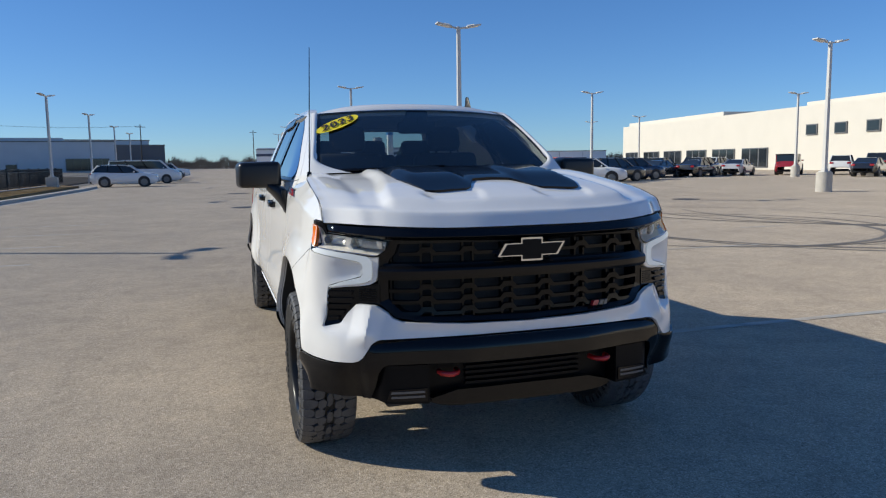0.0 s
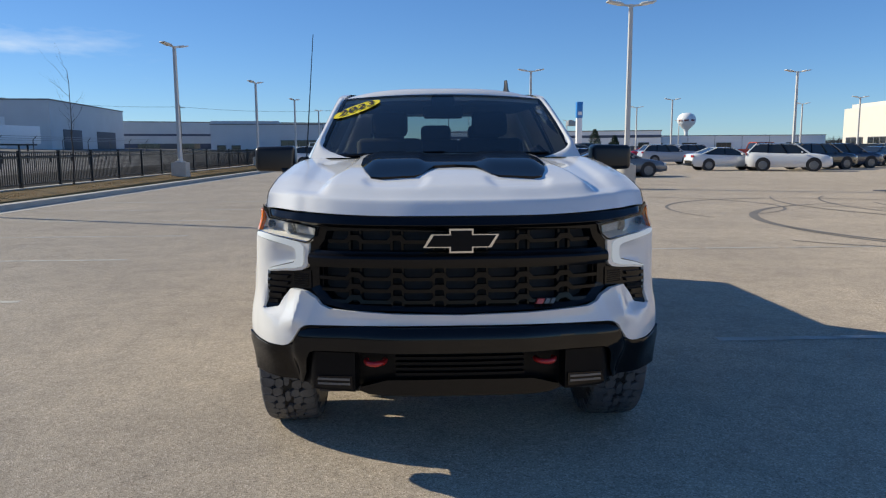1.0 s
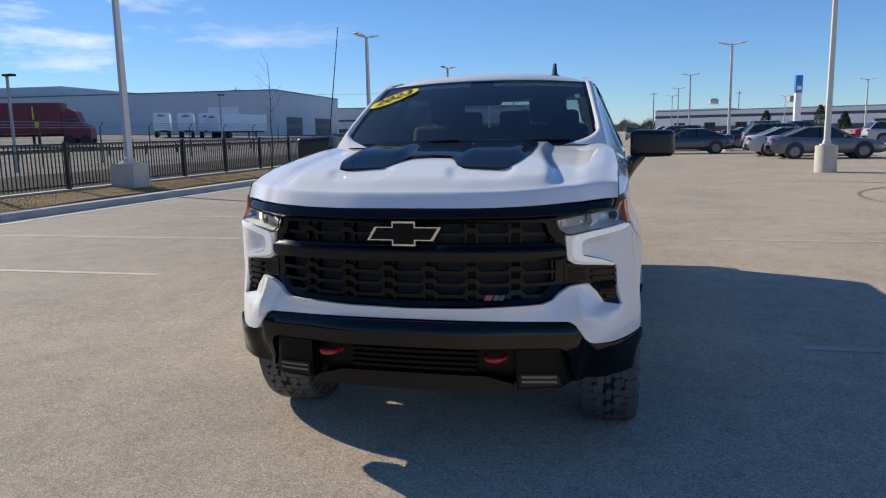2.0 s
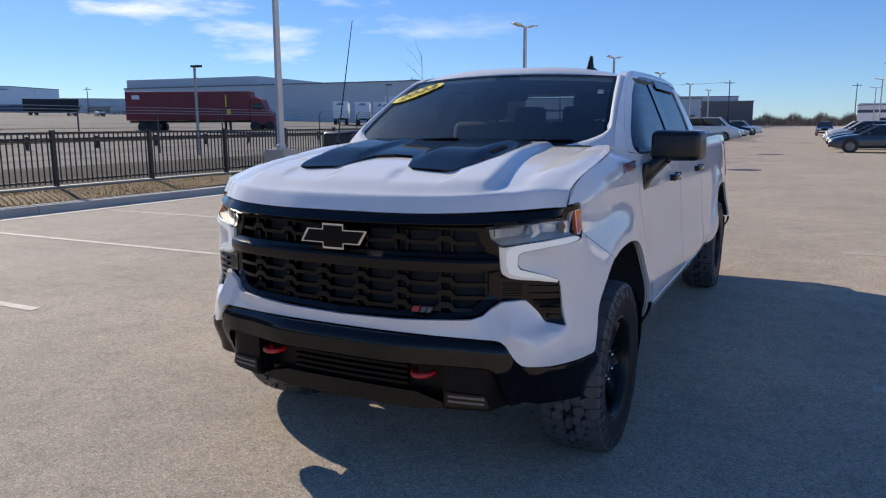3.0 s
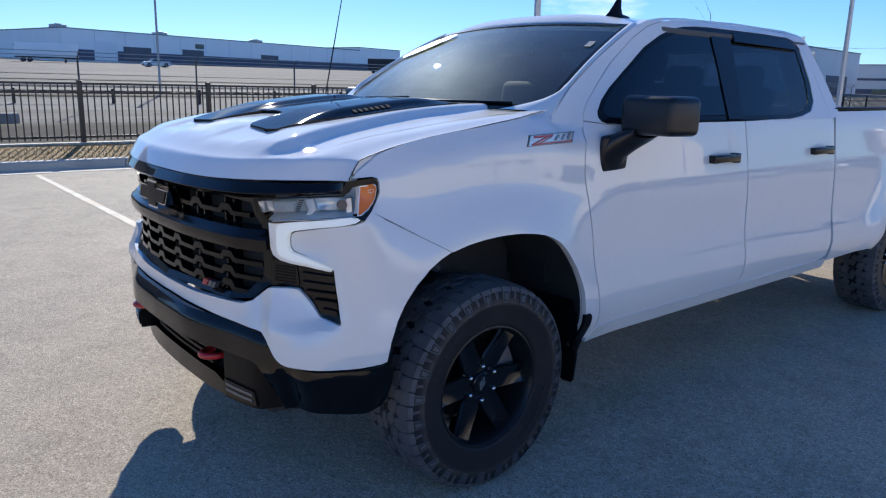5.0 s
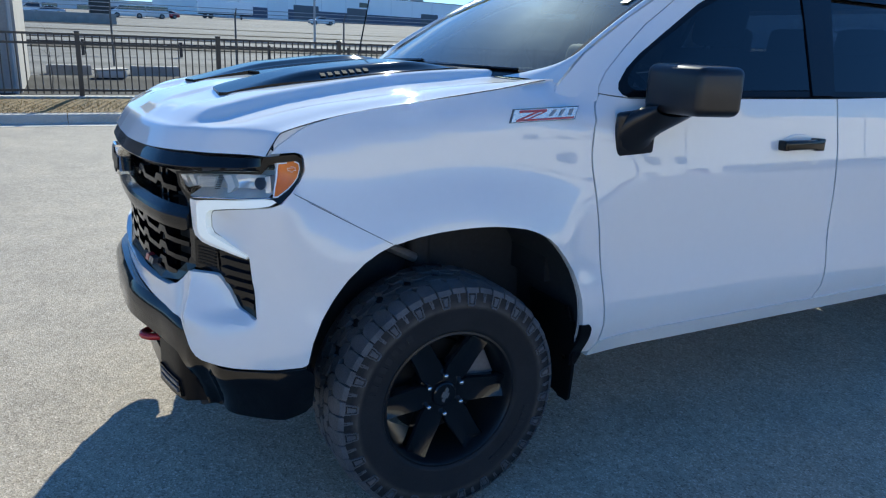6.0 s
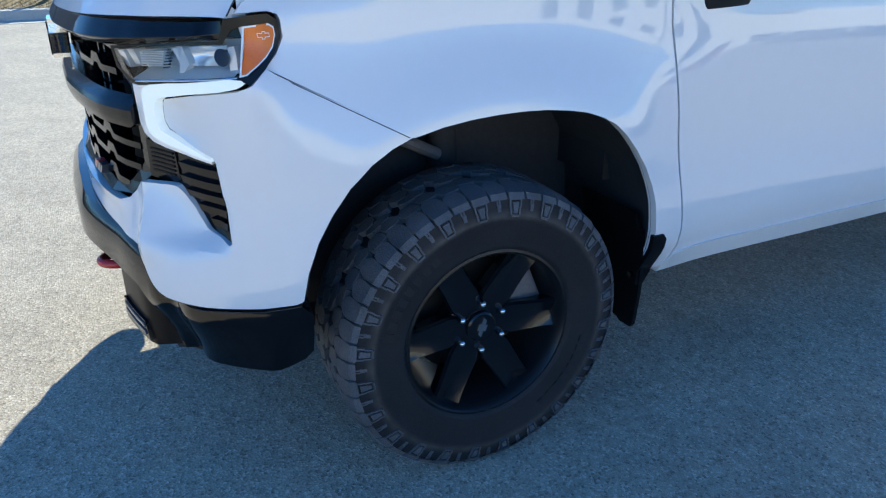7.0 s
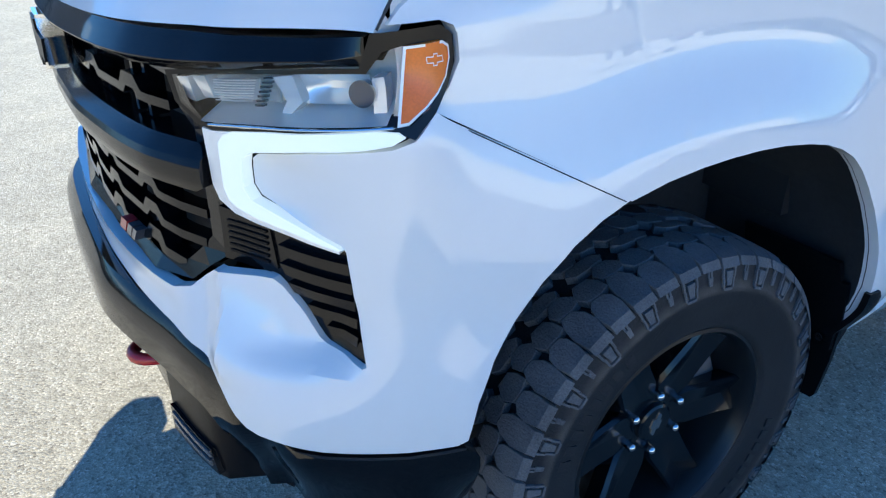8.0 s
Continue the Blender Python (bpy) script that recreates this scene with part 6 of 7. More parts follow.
def build_marks():
    """Worn stall lines, tyre marks and covers on the lot."""
    def strip(name, a, b, w, material, label, z=0.004, group=""):
        a, b = Vector((*a, 0)), Vector((*b, 0))
        d = (b - a).normalized()
        nrm = Vector((-d.y, d.x, 0)) * w / 2
        bm = bmesh.new()
        n = max(2, int((b - a).length / 0.35))
        prev = None
        rnd = random.Random(int(a.x * 31 + a.y * 7))
        for i in range(n + 1):
            p = a.lerp(b, i / n)
            j = 1 + rnd.uniform(-0.10, 0.10)
            cur = (bm.verts.new(p + nrm * j + Vector((0, 0, z))), bm.verts.new(p - nrm * j + Vector((0, 0, z))))
            if prev:
                bm.faces.new((prev[0], cur[0], cur[1], prev[1]))
            prev = cur
        solid(name, bm, material, label, name.replace("_", " "), group, kind="structure")
    for i in range(-3, 7):
        y = 0.49 + 2.74 * i
        strip("stall_line", (-4.13, y), (kerb_x(y) + 0.6, y), 0.10, LINE_PAINT, "worn white stall line on the asphalt", group="stall lines")
    for y, segs in ((1.42, ((2.16, 7.4),)), (6.5, ((2.14, 4.0), (4.1, 5.2), (5.3, 7.8))), (4.0, ((8.2, 9.1),)), (9.2, ((9.5, 10.6),)), (-1.3, ((5.5, 9.0),))):
        for x0, x1 in segs:
            strip("stall_line", (x0, y), (x1, y), 0.10, LINE_PAINT, "worn white stall line on the asphalt", group="stall lines")
    # tyre marks: loose rings
    rnd = random.Random(8)
    for cx, cy, r, a0, a1, w in ((8.6, 9.6, 3.6, -140, 60, 0.17), (8.9, 9.8, 3.95, -120, 80, 0.12), (9.5, 10.6, 4.9, -95, 20, 0.15), (12.0, 9.5, 5.2, 100, 300, 0.16), (12.3, 9.3, 5.6, 120, 290, 0.12),
                                 (10.0, 12.5, 4.2, 0, 200, 0.13), (16.0, 14.0, 6.5, 150, 330, 0.16), (17.5, 13.0, 7.0, 140, 300, 0.14), (20.0, 12.0, 8.5, 160, 260, 0.16), (6.0, 14.5, 3.0, -60, 100, 0.12)):
        bm = bmesh.new()
        prev = None
        n = 60
        z = 0.0042 + 0.0007 * rnd.random() * 4
        for i in range(n + 1):
            a = radians(mixed(a0, a1, i / n))
            ww = w * math.sin(math.pi * clamp(i / n, 0.04, 0.96)) ** 0.4 * (0.8 + 0.3 * noise.noise((cx, i * 0.2, 0)))
            rr = r + 0.15 * noise.noise((cy, i * 0.05, 3))
            cur = tuple(bm.verts.new((cx + q * math.cos(a), cy + q * math.sin(a), z)) for q in (rr - ww / 2, rr + ww / 2))
            if prev:
                bm.faces.new((prev[0], cur[0], cur[1], prev[1]))
            prev = cur
        solid("tyre_mark", bm, SKID, "faint dark curved tyre mark on the asphalt", "tyre mark", "tyre marks", kind="structure")
    for x, y, r in ((-0.27, 23.0, 0.55), (-0.14, 36.5, 0.6), (1.2, 60, 0.6), (15.5, 19.5, 0.5)):
        bm = bmesh.new()
        rod(bm, (x, y, -0.05), (x, y, 0.006), r, r, 24)
        solid("drain_cover", bm, TAR, "dark iron drain cover set in the asphalt", "drain cover", "drain covers")


build_ground()
build_kerb()
build_marks()


# ---- fences
def fence_x(y):
    return -12.78 + 0.01 * (y - 5)


def build_fence():
    bay = 2.55
    proto = thing("fence_panel", "black steel picket fence panel with its post", "fence", "fence panels", m=pose(fence_x(-18.55), -18.55, 0.27, 0, 0, -0.57))
    H = 1.16
    bm = bmesh.new()
    box(bm, (0.085, 0.085, H + 0.06), (0, 0, (H + 0.06) / 2 - 0.04))
    box(bm, (0.098, 0.098, 0.025), (0, 0, H + 0.03), (0, 0, 0), 0.006)
    part("post", bm, FENCE, proto)
    for z in (H - 0.02, H - 0.19, 0.12):
        bm = bmesh.new()
        box(bm, (0.036, bay - 0.09, 0.042), (0, bay / 2, z))
        part("rail", bm, FENCE, proto)
    n = 19
    first = None
    for i in range(n):
        if first is None:
            bm = bmesh.new()
            box(bm, (0.022, 0.022, H - 0.06), (0, 0, (H - 0.06) / 2 + 0.055))
            first = part("picket", bm, FENCE, proto)
            first.location.y = bay / (n + 1)
        else:
            q = first.copy()
            scene.collection.objects.link(q)
            q.location.y = bay * (i + 1) / (n + 1)
    for k in range(1, 30):
        y = -18.55 + bay * k
        copy_thing(proto, pose(fence_x(y), y, 0.27, 0, 0, -0.57))


build_fence()


DARK_POST = mat("weathered_post", (0.10, 0.095, 0.09), 0.7, var=0.2)


def build_wire_fence():
    f = thing("wire_fence", "tall galvanised wire fence with cranked post tops", "fence")
    x = -27.0
    for i in range(24):
        y = -30 + 4.4 * i
        bm = bmesh.new()
        z0 = ground_z(x)
        rod(bm, (x, y, z0 - 0.1), (x, y, z0 + 1.95), 0.035, 0.035, 8)
        rod(bm, (x, y, z0 + 1.95), (x + 0.26, y, z0 + 2.22), 0.028, 0.024, 8)
        part("post", bm, DARK_POST, f)
    for dx, h in ((0, 1.92), (0.1, 2.05), (0.24, 2.19), (0, 1.0)):
        bm = bmesh.new()
        rod(bm, (x + dx, -30, ground_z(x) + h), (x + dx, 72, ground_z(x) + h), 0.016, 0.016, 5)
        part("wire", bm, GALV, f)
    # low guard rail further out
    g = thing("guard_rail", "long grey guard rail on short posts", "guard rail")
    for i in range(30):
        bm = bmesh.new()
        box(bm, (0.12, 0.12, 0.7), (-33, -40 + 4 * i, ground_z(-33) + 0.3))
        part("post", bm, BARK, g)
    bm = bmesh.new()
    box(bm, (0.06, 120, 0.15), (-32.9, 20, ground_z(-33) + 0.50), (0, 0, 0), 0.02)
    part("rail", bm, BARK, g)


build_wire_fence()


# ---- lamp posts
def lamp_post(x, y, h=6.35, heads=2, turn=0, base=0.85, square=False):
    t = thing("lamp_post", "tall grey square lamp post on a round concrete base", "lamp post", "lamp posts", m=pose(x, y, 0, 0, 0, turn))
    bm = bmesh.new()
    if square:
        box(bm, (0.70, 0.70, base + 0.1), (0, 0, base / 2 - 0.05), (0, 0, -turn))
    else:
        bmesh.ops.create_cone(bm, cap_ends=True, segments=28, radius1=0.33, radius2=0.33, depth=base + 0.1, matrix=Matrix.Translation((0, 0, base / 2 - 0.05)))
    bmesh.ops.bevel(bm, geom=[e for e in bm.edges if all(v.co.z > base - 0.02 for v in e.verts)], offset=0.02, segments=2, affect="EDGES")
    part("base", bm, CONCRETE, t, "pale square concrete base" if square else "pale round concrete base")
    bm = bmesh.new()
    box(bm, (0.36, 0.36, 0.05), (0, 0, base + 0.025), (0, 0, 0), 0.01)
    box(bm, (0.22, 0.22, 0.12), (0, 0, base + 0.10), (0, 0, 0), 0.03)
    part("foot_cover", bm, POLE, t)
    bm = bmesh.new()
    bmesh.ops.create_cone(bm, cap_ends=True, segments=4, radius1=0.115, radius2=0.085, depth=h - base, matrix=Matrix.Translation((0, 0, (h + base) / 2)) @ pose(0, 0, 0, 0, 0, 45))
    part("pole", bm, POLE, t, flat=True)
    for k in range(heads):
        s = 1 if k == 0 else -1
        bm = bmesh.new()
        box(bm, (0.30, 0.07, 0.06), (s * 0.18, 0, h - 0.03), (0, s * -9, 0), 0.012)
        box(bm, (0.56, 0.34, 0.060), (s * 0.56, 0, h + 0.045), (0, s * -11, 0), 0.022)
        for k2 in range(5):
            box(bm, (0.012, 0.26, 0.030), (s * (0.36 + 0.045 * k2), 0, h + 0.052 + 0.0087 * k2), (0, s * -11, 0))
        hd = part("lamp_head", bm, POLE, t, "flat lamp head")
        bm = bmesh.new()
        box(bm, (0.42, 0.26, 0.02), (s * 0.57, 0, h + 0.014), (0, s * -11, 0))
        part("lens", bm, TRAILER_WHITE, hd)
    return t


PROTO_LAMP = lamp_post(7.35, 21.8)
for x, y in ((7.4, 43.8), (7.4, 70), (8.2, 95), (9.0, 118), (23.9, 21.5), (25.2, 44.4), (27.0, 73), (27.8, 88), (28.4, 133), (41.7, 42.3), (45.3, 70), (45.2, 81), (51, 137)):
    copy_thing(PROTO_LAMP, pose(x, y, 0))
SINGLE_LAMP = lamp_post(-12.15, 13.75, heads=2, turn=68, base=0.85, square=True)
tagged(SINGLE_LAMP, "tall grey lamp post on a concrete base in the lawn edge")
for x, y in ((-11.55, 32.3), (-11.9, 52.1), (-12.2, 72), (-12.65, 94.5), (-12.9, 114.5)):
    copy_thing(SINGLE_LAMP, pose(x, y, 0, 0, 0, 68))


# ---- parked vehicles
STYLES = {
    "sedan": dict(w=0.90, hood=[(-2.40, 0.52), (-2.32, 0.66), (-2.0, 0.78), (-1.0, 0.92), (0.0, 0.95), (1.4, 1.00), (2.1, 1.03), (2.32, 0.98), (2.40, 0.62)], base=(-1.05, 1.80), roof=(-0.15, 0.85), h=1.45, wb=1.40, r=0.33),
    "hatch": dict(w=0.93, hood=[(-2.35, 0.60), (-2.28, 0.80), (-2.0, 0.93), (-1.05, 1.05), (0.0, 1.06), (1.6, 1.12), (2.2, 1.14), (2.32, 1.05), (2.36, 0.65)], base=(-1.15, 2.22), roof=(-0.30, 1.75), h=1.68, wb=1.36, r=0.36),
    "van": dict(w=1.00, hood=[(-2.95, 0.65), (-2.85, 0.95), (-2.6, 1.12), (-1.9, 1.30), (0.0, 1.32), (2.8, 1.34), (2.93, 1.2), (2.95, 0.6)], base=(-2.0, 2.93), roof=(-1.20, 2.80), h=2.10, wb=1.75, r=0.36),
    "pickup": dict(w=0.98, hood=[(-2.85, 0.70), (-2.78, 0.98), (-2.4, 1.08), (-1.3, 1.16), (0.0, 1.18), (0.9, 1.20), (2.7, 1.22), (2.82, 1.15), (2.85, 0.6)], base=(-1.35, 0.95), roof=(-0.65, 0.75), h=1.86, wb=1.75, r=0.40),
    "offroader": dict(w=0.93, hood=[(-2.1, 0.75), (-2.05, 1.05), (-1.9, 1.13), (-0.8, 1.17), (0.0, 1.17), (1.9, 1.19), (2.0, 1.15), (2.03, 0.7)], base=(-0.85, 1.98), roof=(-0.50, 1.93), h=1.86, wb=1.25, r=0.41),
}
PAINTS = {}
CAR_RIM = mat("car_wheel_alloy", (0.20, 0.205, 0.21), 0.4, metal=0.6, var=0.1)


def car_paint(col):
    if col not in PAINTS:
        PAINTS[col] = mat("car_paint", col, 0.25, coat=1.0, var=0.03)
    return PAINTS[col]


def parked_car(style, col, colour_name, x, y, turn, words="parked on the lot", z=0.0):
    p = STYLES[style]
    kind = {"sedan": "sedan", "hatch": "SUV", "van": "van", "pickup": "pickup truck", "offroader": "off-road SUV"}[style]
    t = thing("parked_" + kind.lower().replace(" ", "_").replace("-", "_"), f"{colour_name} {kind} {words}", "car" if style in ("sedan", "hatch", "offroader") else kind, "parked vehicles", m=pose(x, y, z, 0, 0, turn))
    paint = car_paint(col)
    top = spline(p["hood"])
    y0, y1 = p["hood"][0][0], p["hood"][-1][0]
    W, r, wb = p["w"], p["r"], p["wb"]

    def body_at(u, v):
        yy = mixed(y0, y1, u)
        e = min(u, 1 - u)
        w = W * (0.80 + 0.20 * smooth(0, 0.10, e))
        zt = top(yy)
        zb = 0.24 + 0.10 * smooth(0.06, 0.0, e)
        ring = [(-0.90, 0.0), (-0.985, 0.16), (-1.0, 0.45), (-0.985, 0.72), (-0.945, 0.93), (-0.87, 1.0), (-0.45, 1.03), (0.0, 1.04)]
        ring = ring + [(-a, b) for a, b in reversed(ring[:-1])]
        i = v * (len(ring) - 1)
        k = min(int(i), len(ring) - 2)
        a, b = mixed(ring[k][0], ring[k + 1][0], i - k), mixed(ring[k][1], ring[k + 1][1], i - k)
        return (w * a, yy, zb + (zt - zb) * b)
    us = [0, 0.008, 0.02, 0.04, 0.07] + [0.07 + 0.86 * i / 22 for i in range(1, 22)] + [0.93, 0.96, 0.98, 0.992, 1]
    bm = grid(body_at, 0, 0, us, [i / 14 for i in range(15)])
    rim_of(bm, lambda c: Vector((c.x * 0.9, mixed(c.y, 0, 0.02), mixed(c.z, 0.5, 0.3) if abs(c.y) > abs(y0) * 0.98 else c.z)))
    body = part("body", bm, paint, t, angle=40)
    b0, b1 = p["base"]
    r0, r1 = p["roof"]
    h = p["h"]

    def house_at(u, v, grow=0.0):
        yy = mixed(mixed(b0, r0, v), mixed(b1, r1, v), u)
        zb = top(mixed(b0, b1, u)) - 0.02
        z = mixed(zb, h - 0.05, v)
        return yy, z
    # glasshouse as a closed shell
    bm = bmesh.new()
    rows = []
    for v in (0, 0.5, 1.0):
        hw = W * mixed(0.90, 0.90 if style in ("van", "offroader") else 0.74, v)
        loop = []
        for u in [i / 10 for i in range(11)]:
            yy, z = house_at(u, v)
            loop.append(bm.verts.new((-hw * (0.93 if u in (0, 1) else 1), yy, z)))
        for u in [1 - i / 10 for i in range(11)]:
            yy, z = house_at(u, v)
            loop.append(bm.verts.new((hw * (0.93 if u in (0, 1) else 1), yy, z)))
        rows.append(loop)
    for a, b in zip(rows, rows[1:]):
        for i in range(len(a)):
            j = (i + 1) % len(a)
            bm.faces.new((a[i], a[j], b[j], b[i]))
    bmesh.ops.recalc_face_normals(bm, faces=bm.faces)
    part("window_band", bm, PANE, t, "dark car windows", angle=30)
    hw = W * (0.90 if style in ("van", "offroader") else 0.74)
    bm = grid(lambda u, v: ((2 * u - 1) * (hw + 0.012), mixed(r0 - 0.04, r1 + 0.04, v), h - 0.03 - 0.045 * abs(2 * u - 1) ** 4 - 0.02 * abs(2 * v - 1) ** 4), 10, 10)
    rim_of(bm, lambda c: c + Vector((0, 0, -0.06)))
    part("roof", bm, paint if style != "offroader" else SATIN_BLACK, t, angle=60)
    # pillars
    for s in (-1, 1):
        for f in ((0.0, 0.36, 0.68, 1.0) if style in ("hatch", "van") else (0.0, 0.5, 1.0)):
            bm = bmesh.new()
            ya, za = house_at(f, 0)
            yb, zb = house_at(f, 1)
            lo, hi = W * 0.905, hw + 0.004
            rod(bm, (s * lo * (0.94 if f in (0, 1) else 1), ya, za), (s * hi * (0.95 if f in (0, 1) else 1), yb, zb), 0.045, 0.040, 6)
            part("pillar", bm, paint if f in (0.0, 1.0) else GLOSS_BLACK, t)
        bm = bmesh.new()
        box(bm, (0.20, 0.10, 0.12), (s * (W + 0.07), b0 + 0.45, top(b0) + 0.08), (0, 0, 0), 0.03)
        part("door_mirror", bm, paint, t)
        bm = bmesh.new()
        box(bm, (0.42, 0.10, 0.13), (s * W * 0.62, y0 + 0.09, top(y0 + 0.12) - 0.06), (0, 0, s * 12), 0.03)
        part("headlight", bm, REFLECTOR, t)
        bm = bmesh.new()
        box(bm, (0.30, 0.08, 0.16), (s * W * 0.70, y1 - 0.05, top(y1 - 0.2) - 0.14), (0, 0, s * -8), 0.03)
        part("tail_light", bm, TAIL_RED, t)
        for hy in (-wb, wb):
            bm = bmesh.new()
            rod(bm, (s * (W - 0.26), hy, r + 0.04), (s * (W + 0.004), hy, r + 0.04), r + 0.075, r + 0.06, 22)
            part("wheel_arch", bm, SHADOW_BLACK, t)
            w = bmesh.new()
            rod(w, (s * (W - 0.19), hy, r), (s * (W + 0.012), hy, r), r, r - 0.015, 22)
            wheel = part("wheel", w, RUBBER, t)
            bm = revolve([(0.0, 0.02), (r * 0.30, 0.022), (r * 0.62, 0.012), (r * 0.66, 0.026), (r * 0.70, 0.0)], 20)
            for i in range(5):
                a = 2 * math.pi * i / 5
                box(bm, (0.02, r * 0.56, 0.06), (0.03, r * 0.33 * math.cos(a), r * 0.33 * math.sin(a)), (math.degrees(a), 0, 0))
            bmesh.ops.transform(bm, matrix=pose(s * (W + 0.008), hy, r, 0, 0, 0 if s > 0 else 180), verts=bm.verts)
            part("rim", bm, CAR_RIM, wheel)
    bm = bmesh.new()
    box(bm, (W * 1.5, 0.10, 0.16), (0, y0 + 0.05, 0.36), (0, 0, 0), 0.03)
    part("front_bumper_trim", bm, PLASTIC, t)
    bm = bmesh.new()
    box(bm, (W * 1.6, 0.10, 0.14), (0, y1 - 0.05, 0.36), (0, 0, 0), 0.03)
    part("rear_bumper_trim", bm, PLASTIC, t)
    if style == "pickup":
        bm = bmesh.new()
        box(bm, (W * 1.7, 1.65, 0.02), (0, 1.85, 1.235))
        part("bed_cover", bm, SATIN_BLACK, t)
    return t


WHITE, SILVER, BLACK, GREY, CAR_RED, ORANGE, NAVY, MAROON = (0.72, 0.72, 0.71), (0.42, 0.43, 0.45), (0.012, 0.012, 0.014), (0.10, 0.115, 0.14), (0.33, 0.01, 0.015), (0.62, 0.085, 0.015), (0.02, 0.03, 0.06), (0.13, 0.012, 0.018)
for style, col, cname, x, y, turn in (
    ("hatch", WHITE, "white", -7.65, 55.95, 90), ("van", WHITE, "white", -7.03, 65.94, 90), ("hatch", BLACK, "black", -7.21, 71.94, 92), ("hatch", WHITE, "white", -7.09, 77.44, 90), ("sedan", SILVER, "silver", -7.08, 83.44, 90), ("hatch", BLACK, "black", -7.06, 89.94, 90), ("pickup", WHITE, "white", -7.03, 96.94, 90),
    ("sedan", GREY, "blue-grey", 9.96, 32.63, 90), ("sedan", SILVER, "silver", 9.54, 36.02, 90), ("sedan", NAVY, "dark blue", 4.82, 40.75, -90), ("sedan", BLACK, "black", 4.79, 46.45, -90), ("hatch", SILVER, "silver", 4.76, 52.45, -90), ("sedan", WHITE, "white", 4.72, 58.45, -90), ("hatch", WHITE, "white", 4.87, 65.95, -90), ("hatch", BLACK, "black", 2.75, 95.93, 0),
    ("hatch", GREY, "grey", 10.66, 44.53, 90), ("pickup", BLACK, "black", 10.62, 50.53, 90), ("sedan", SILVER, "silver", 10.78, 56.02, 90),
    ("sedan", CAR_RED, "red", 23.48, 68.37, 90), ("sedan", WHITE, "white", 19.3, 41.3, 90), ("hatch", SILVER, "silver", 20.9, 56.5, 90), ("hatch", WHITE, "white", 22.2, 39.2, 64), ("hatch", NAVY, "dark blue", 28.72, 44.46, 90), ("pickup", ORANGE, "orange", 29.88, 58.71, 90), ("hatch", MAROON, "maroon", 32.83, 55.29, 90), ("hatch", BLACK, "black", 25.48, 41.8, 100),
    ("sedan", BLACK, "black", 33.93, 48.75, 120), ("hatch", BLACK, "black", 36.09, 51.88, 120), ("sedan", BLACK, "black", 37.88, 49.23, 120), ("hatch", NAVY, "dark blue", 40.73, 52.47, 120), ("hatch", WHITE, "white", 43.98, 54.53, 120), ("sedan", SILVER, "silver", 42.83, 50.13, 125), ("offroader", CAR_RED, "red", 47.1, 48.83, 130), ("hatch", WHITE, "white", 50.21, 46.11, 130), ("pickup", GREY, "grey", 53.71, 45.78, 130), ("sedan", BLACK, "black", 46.7, 40.07, 120), ("sedan", GREY, "grey", 51.32, 37.76, 120), ("hatch", SILVER, "silver", 29.89, 50.25, 100), ("pickup", BLACK, "black", 16.19, 66.1, 90), ("hatch", SILVER, "silver", 25.97, 63.12, 90),
):
    parked_car(style, col, cname, x, y, turn)


# ---- buildings and distance
def block_building(name, label, a, b, depth, h, z0, wall, bands=(), windows=(), doors=(), roof_edge=0.4, category="building", steps=()):
    """A long flat-roofed building whose front runs from a to b; bands, windows and doors are given along that front."""
    a, b = Vector((*a, z0)), Vector((*b, z0))
    L = (b - a).length
    ang = math.degrees(math.atan2(b.y - a.y, b.x - a.x))
    t = thing(name, label, category, m=pose(a.x, a.y, z0, 0, 0, ang))
    bm = bmesh.new()
    box(bm, (L, depth, h + 2), (L / 2, depth / 2, h / 2 - 1))
    part("wall", bm, wall, t)
    for x0, x1, extra in steps:
        bm = bmesh.new()
        box(bm, (x1 - x0, depth * 0.96, extra), ((x0 + x1) / 2, depth / 2, h + extra / 2))
        part("parapet", bm, wall, t)
    bm = bmesh.new()
    lip = 0.3 if roof_edge else -0.4
    box(bm, (L + lip, depth + lip, 0.25), (L / 2, depth / 2, h + (0.06 if roof_edge else -0.1)))
    part("roof", bm, ROOF_FAR if roof_edge else wall, t)
    for z1, z2, m in bands:
        bm = bmesh.new()
        box(bm, (L + 0.06, 0.2, z2 - z1), (L / 2, 0.02, (z1 + z2) / 2))
        part("wall_band", bm, m, t)
    # vertical panel joints
    n = 0 if wall is WALL_WHITE else int(L / 9)
    for i in range(1, n):
        bm = bmesh.new()
        box(bm, (0.10, 0.06, h - 0.3), (L * i / n, -0.02, h / 2))
        part("panel_joint", bm, WALL_GREY if wall in (WALL_PALE, WALL_GREY) else WALL_DARK, t)
    for x0, x1, z1, z2 in windows:
        bm = bmesh.new()
        box(bm, (x1 - x0 + 0.24, 0.16, z2 - z1 + 0.24), ((x0 + x1) / 2, -0.06, (z1 + z2) / 2))
        w = part("window", bm, WALL_DARK, t)
        bm = bmesh.new()
        k = max(1, round((x1 - x0) / 1.6))
        for i in range(k):
            wd = (x1 - x0) / k
            box(bm, (wd - 0.08, 0.04, z2 - z1), (x0 + wd * (i + 0.5), -0.15, (z1 + z2) / 2))
        part("pane", bm, PANE, w)
    for x0, x1, z2, m in doors:
        bm = bmesh.new()
        box(bm, (x1 - x0, 0.16, z2), ((x0 + x1) / 2, -0.05, z2 / 2))
        part("door", bm, m, t)
    return t


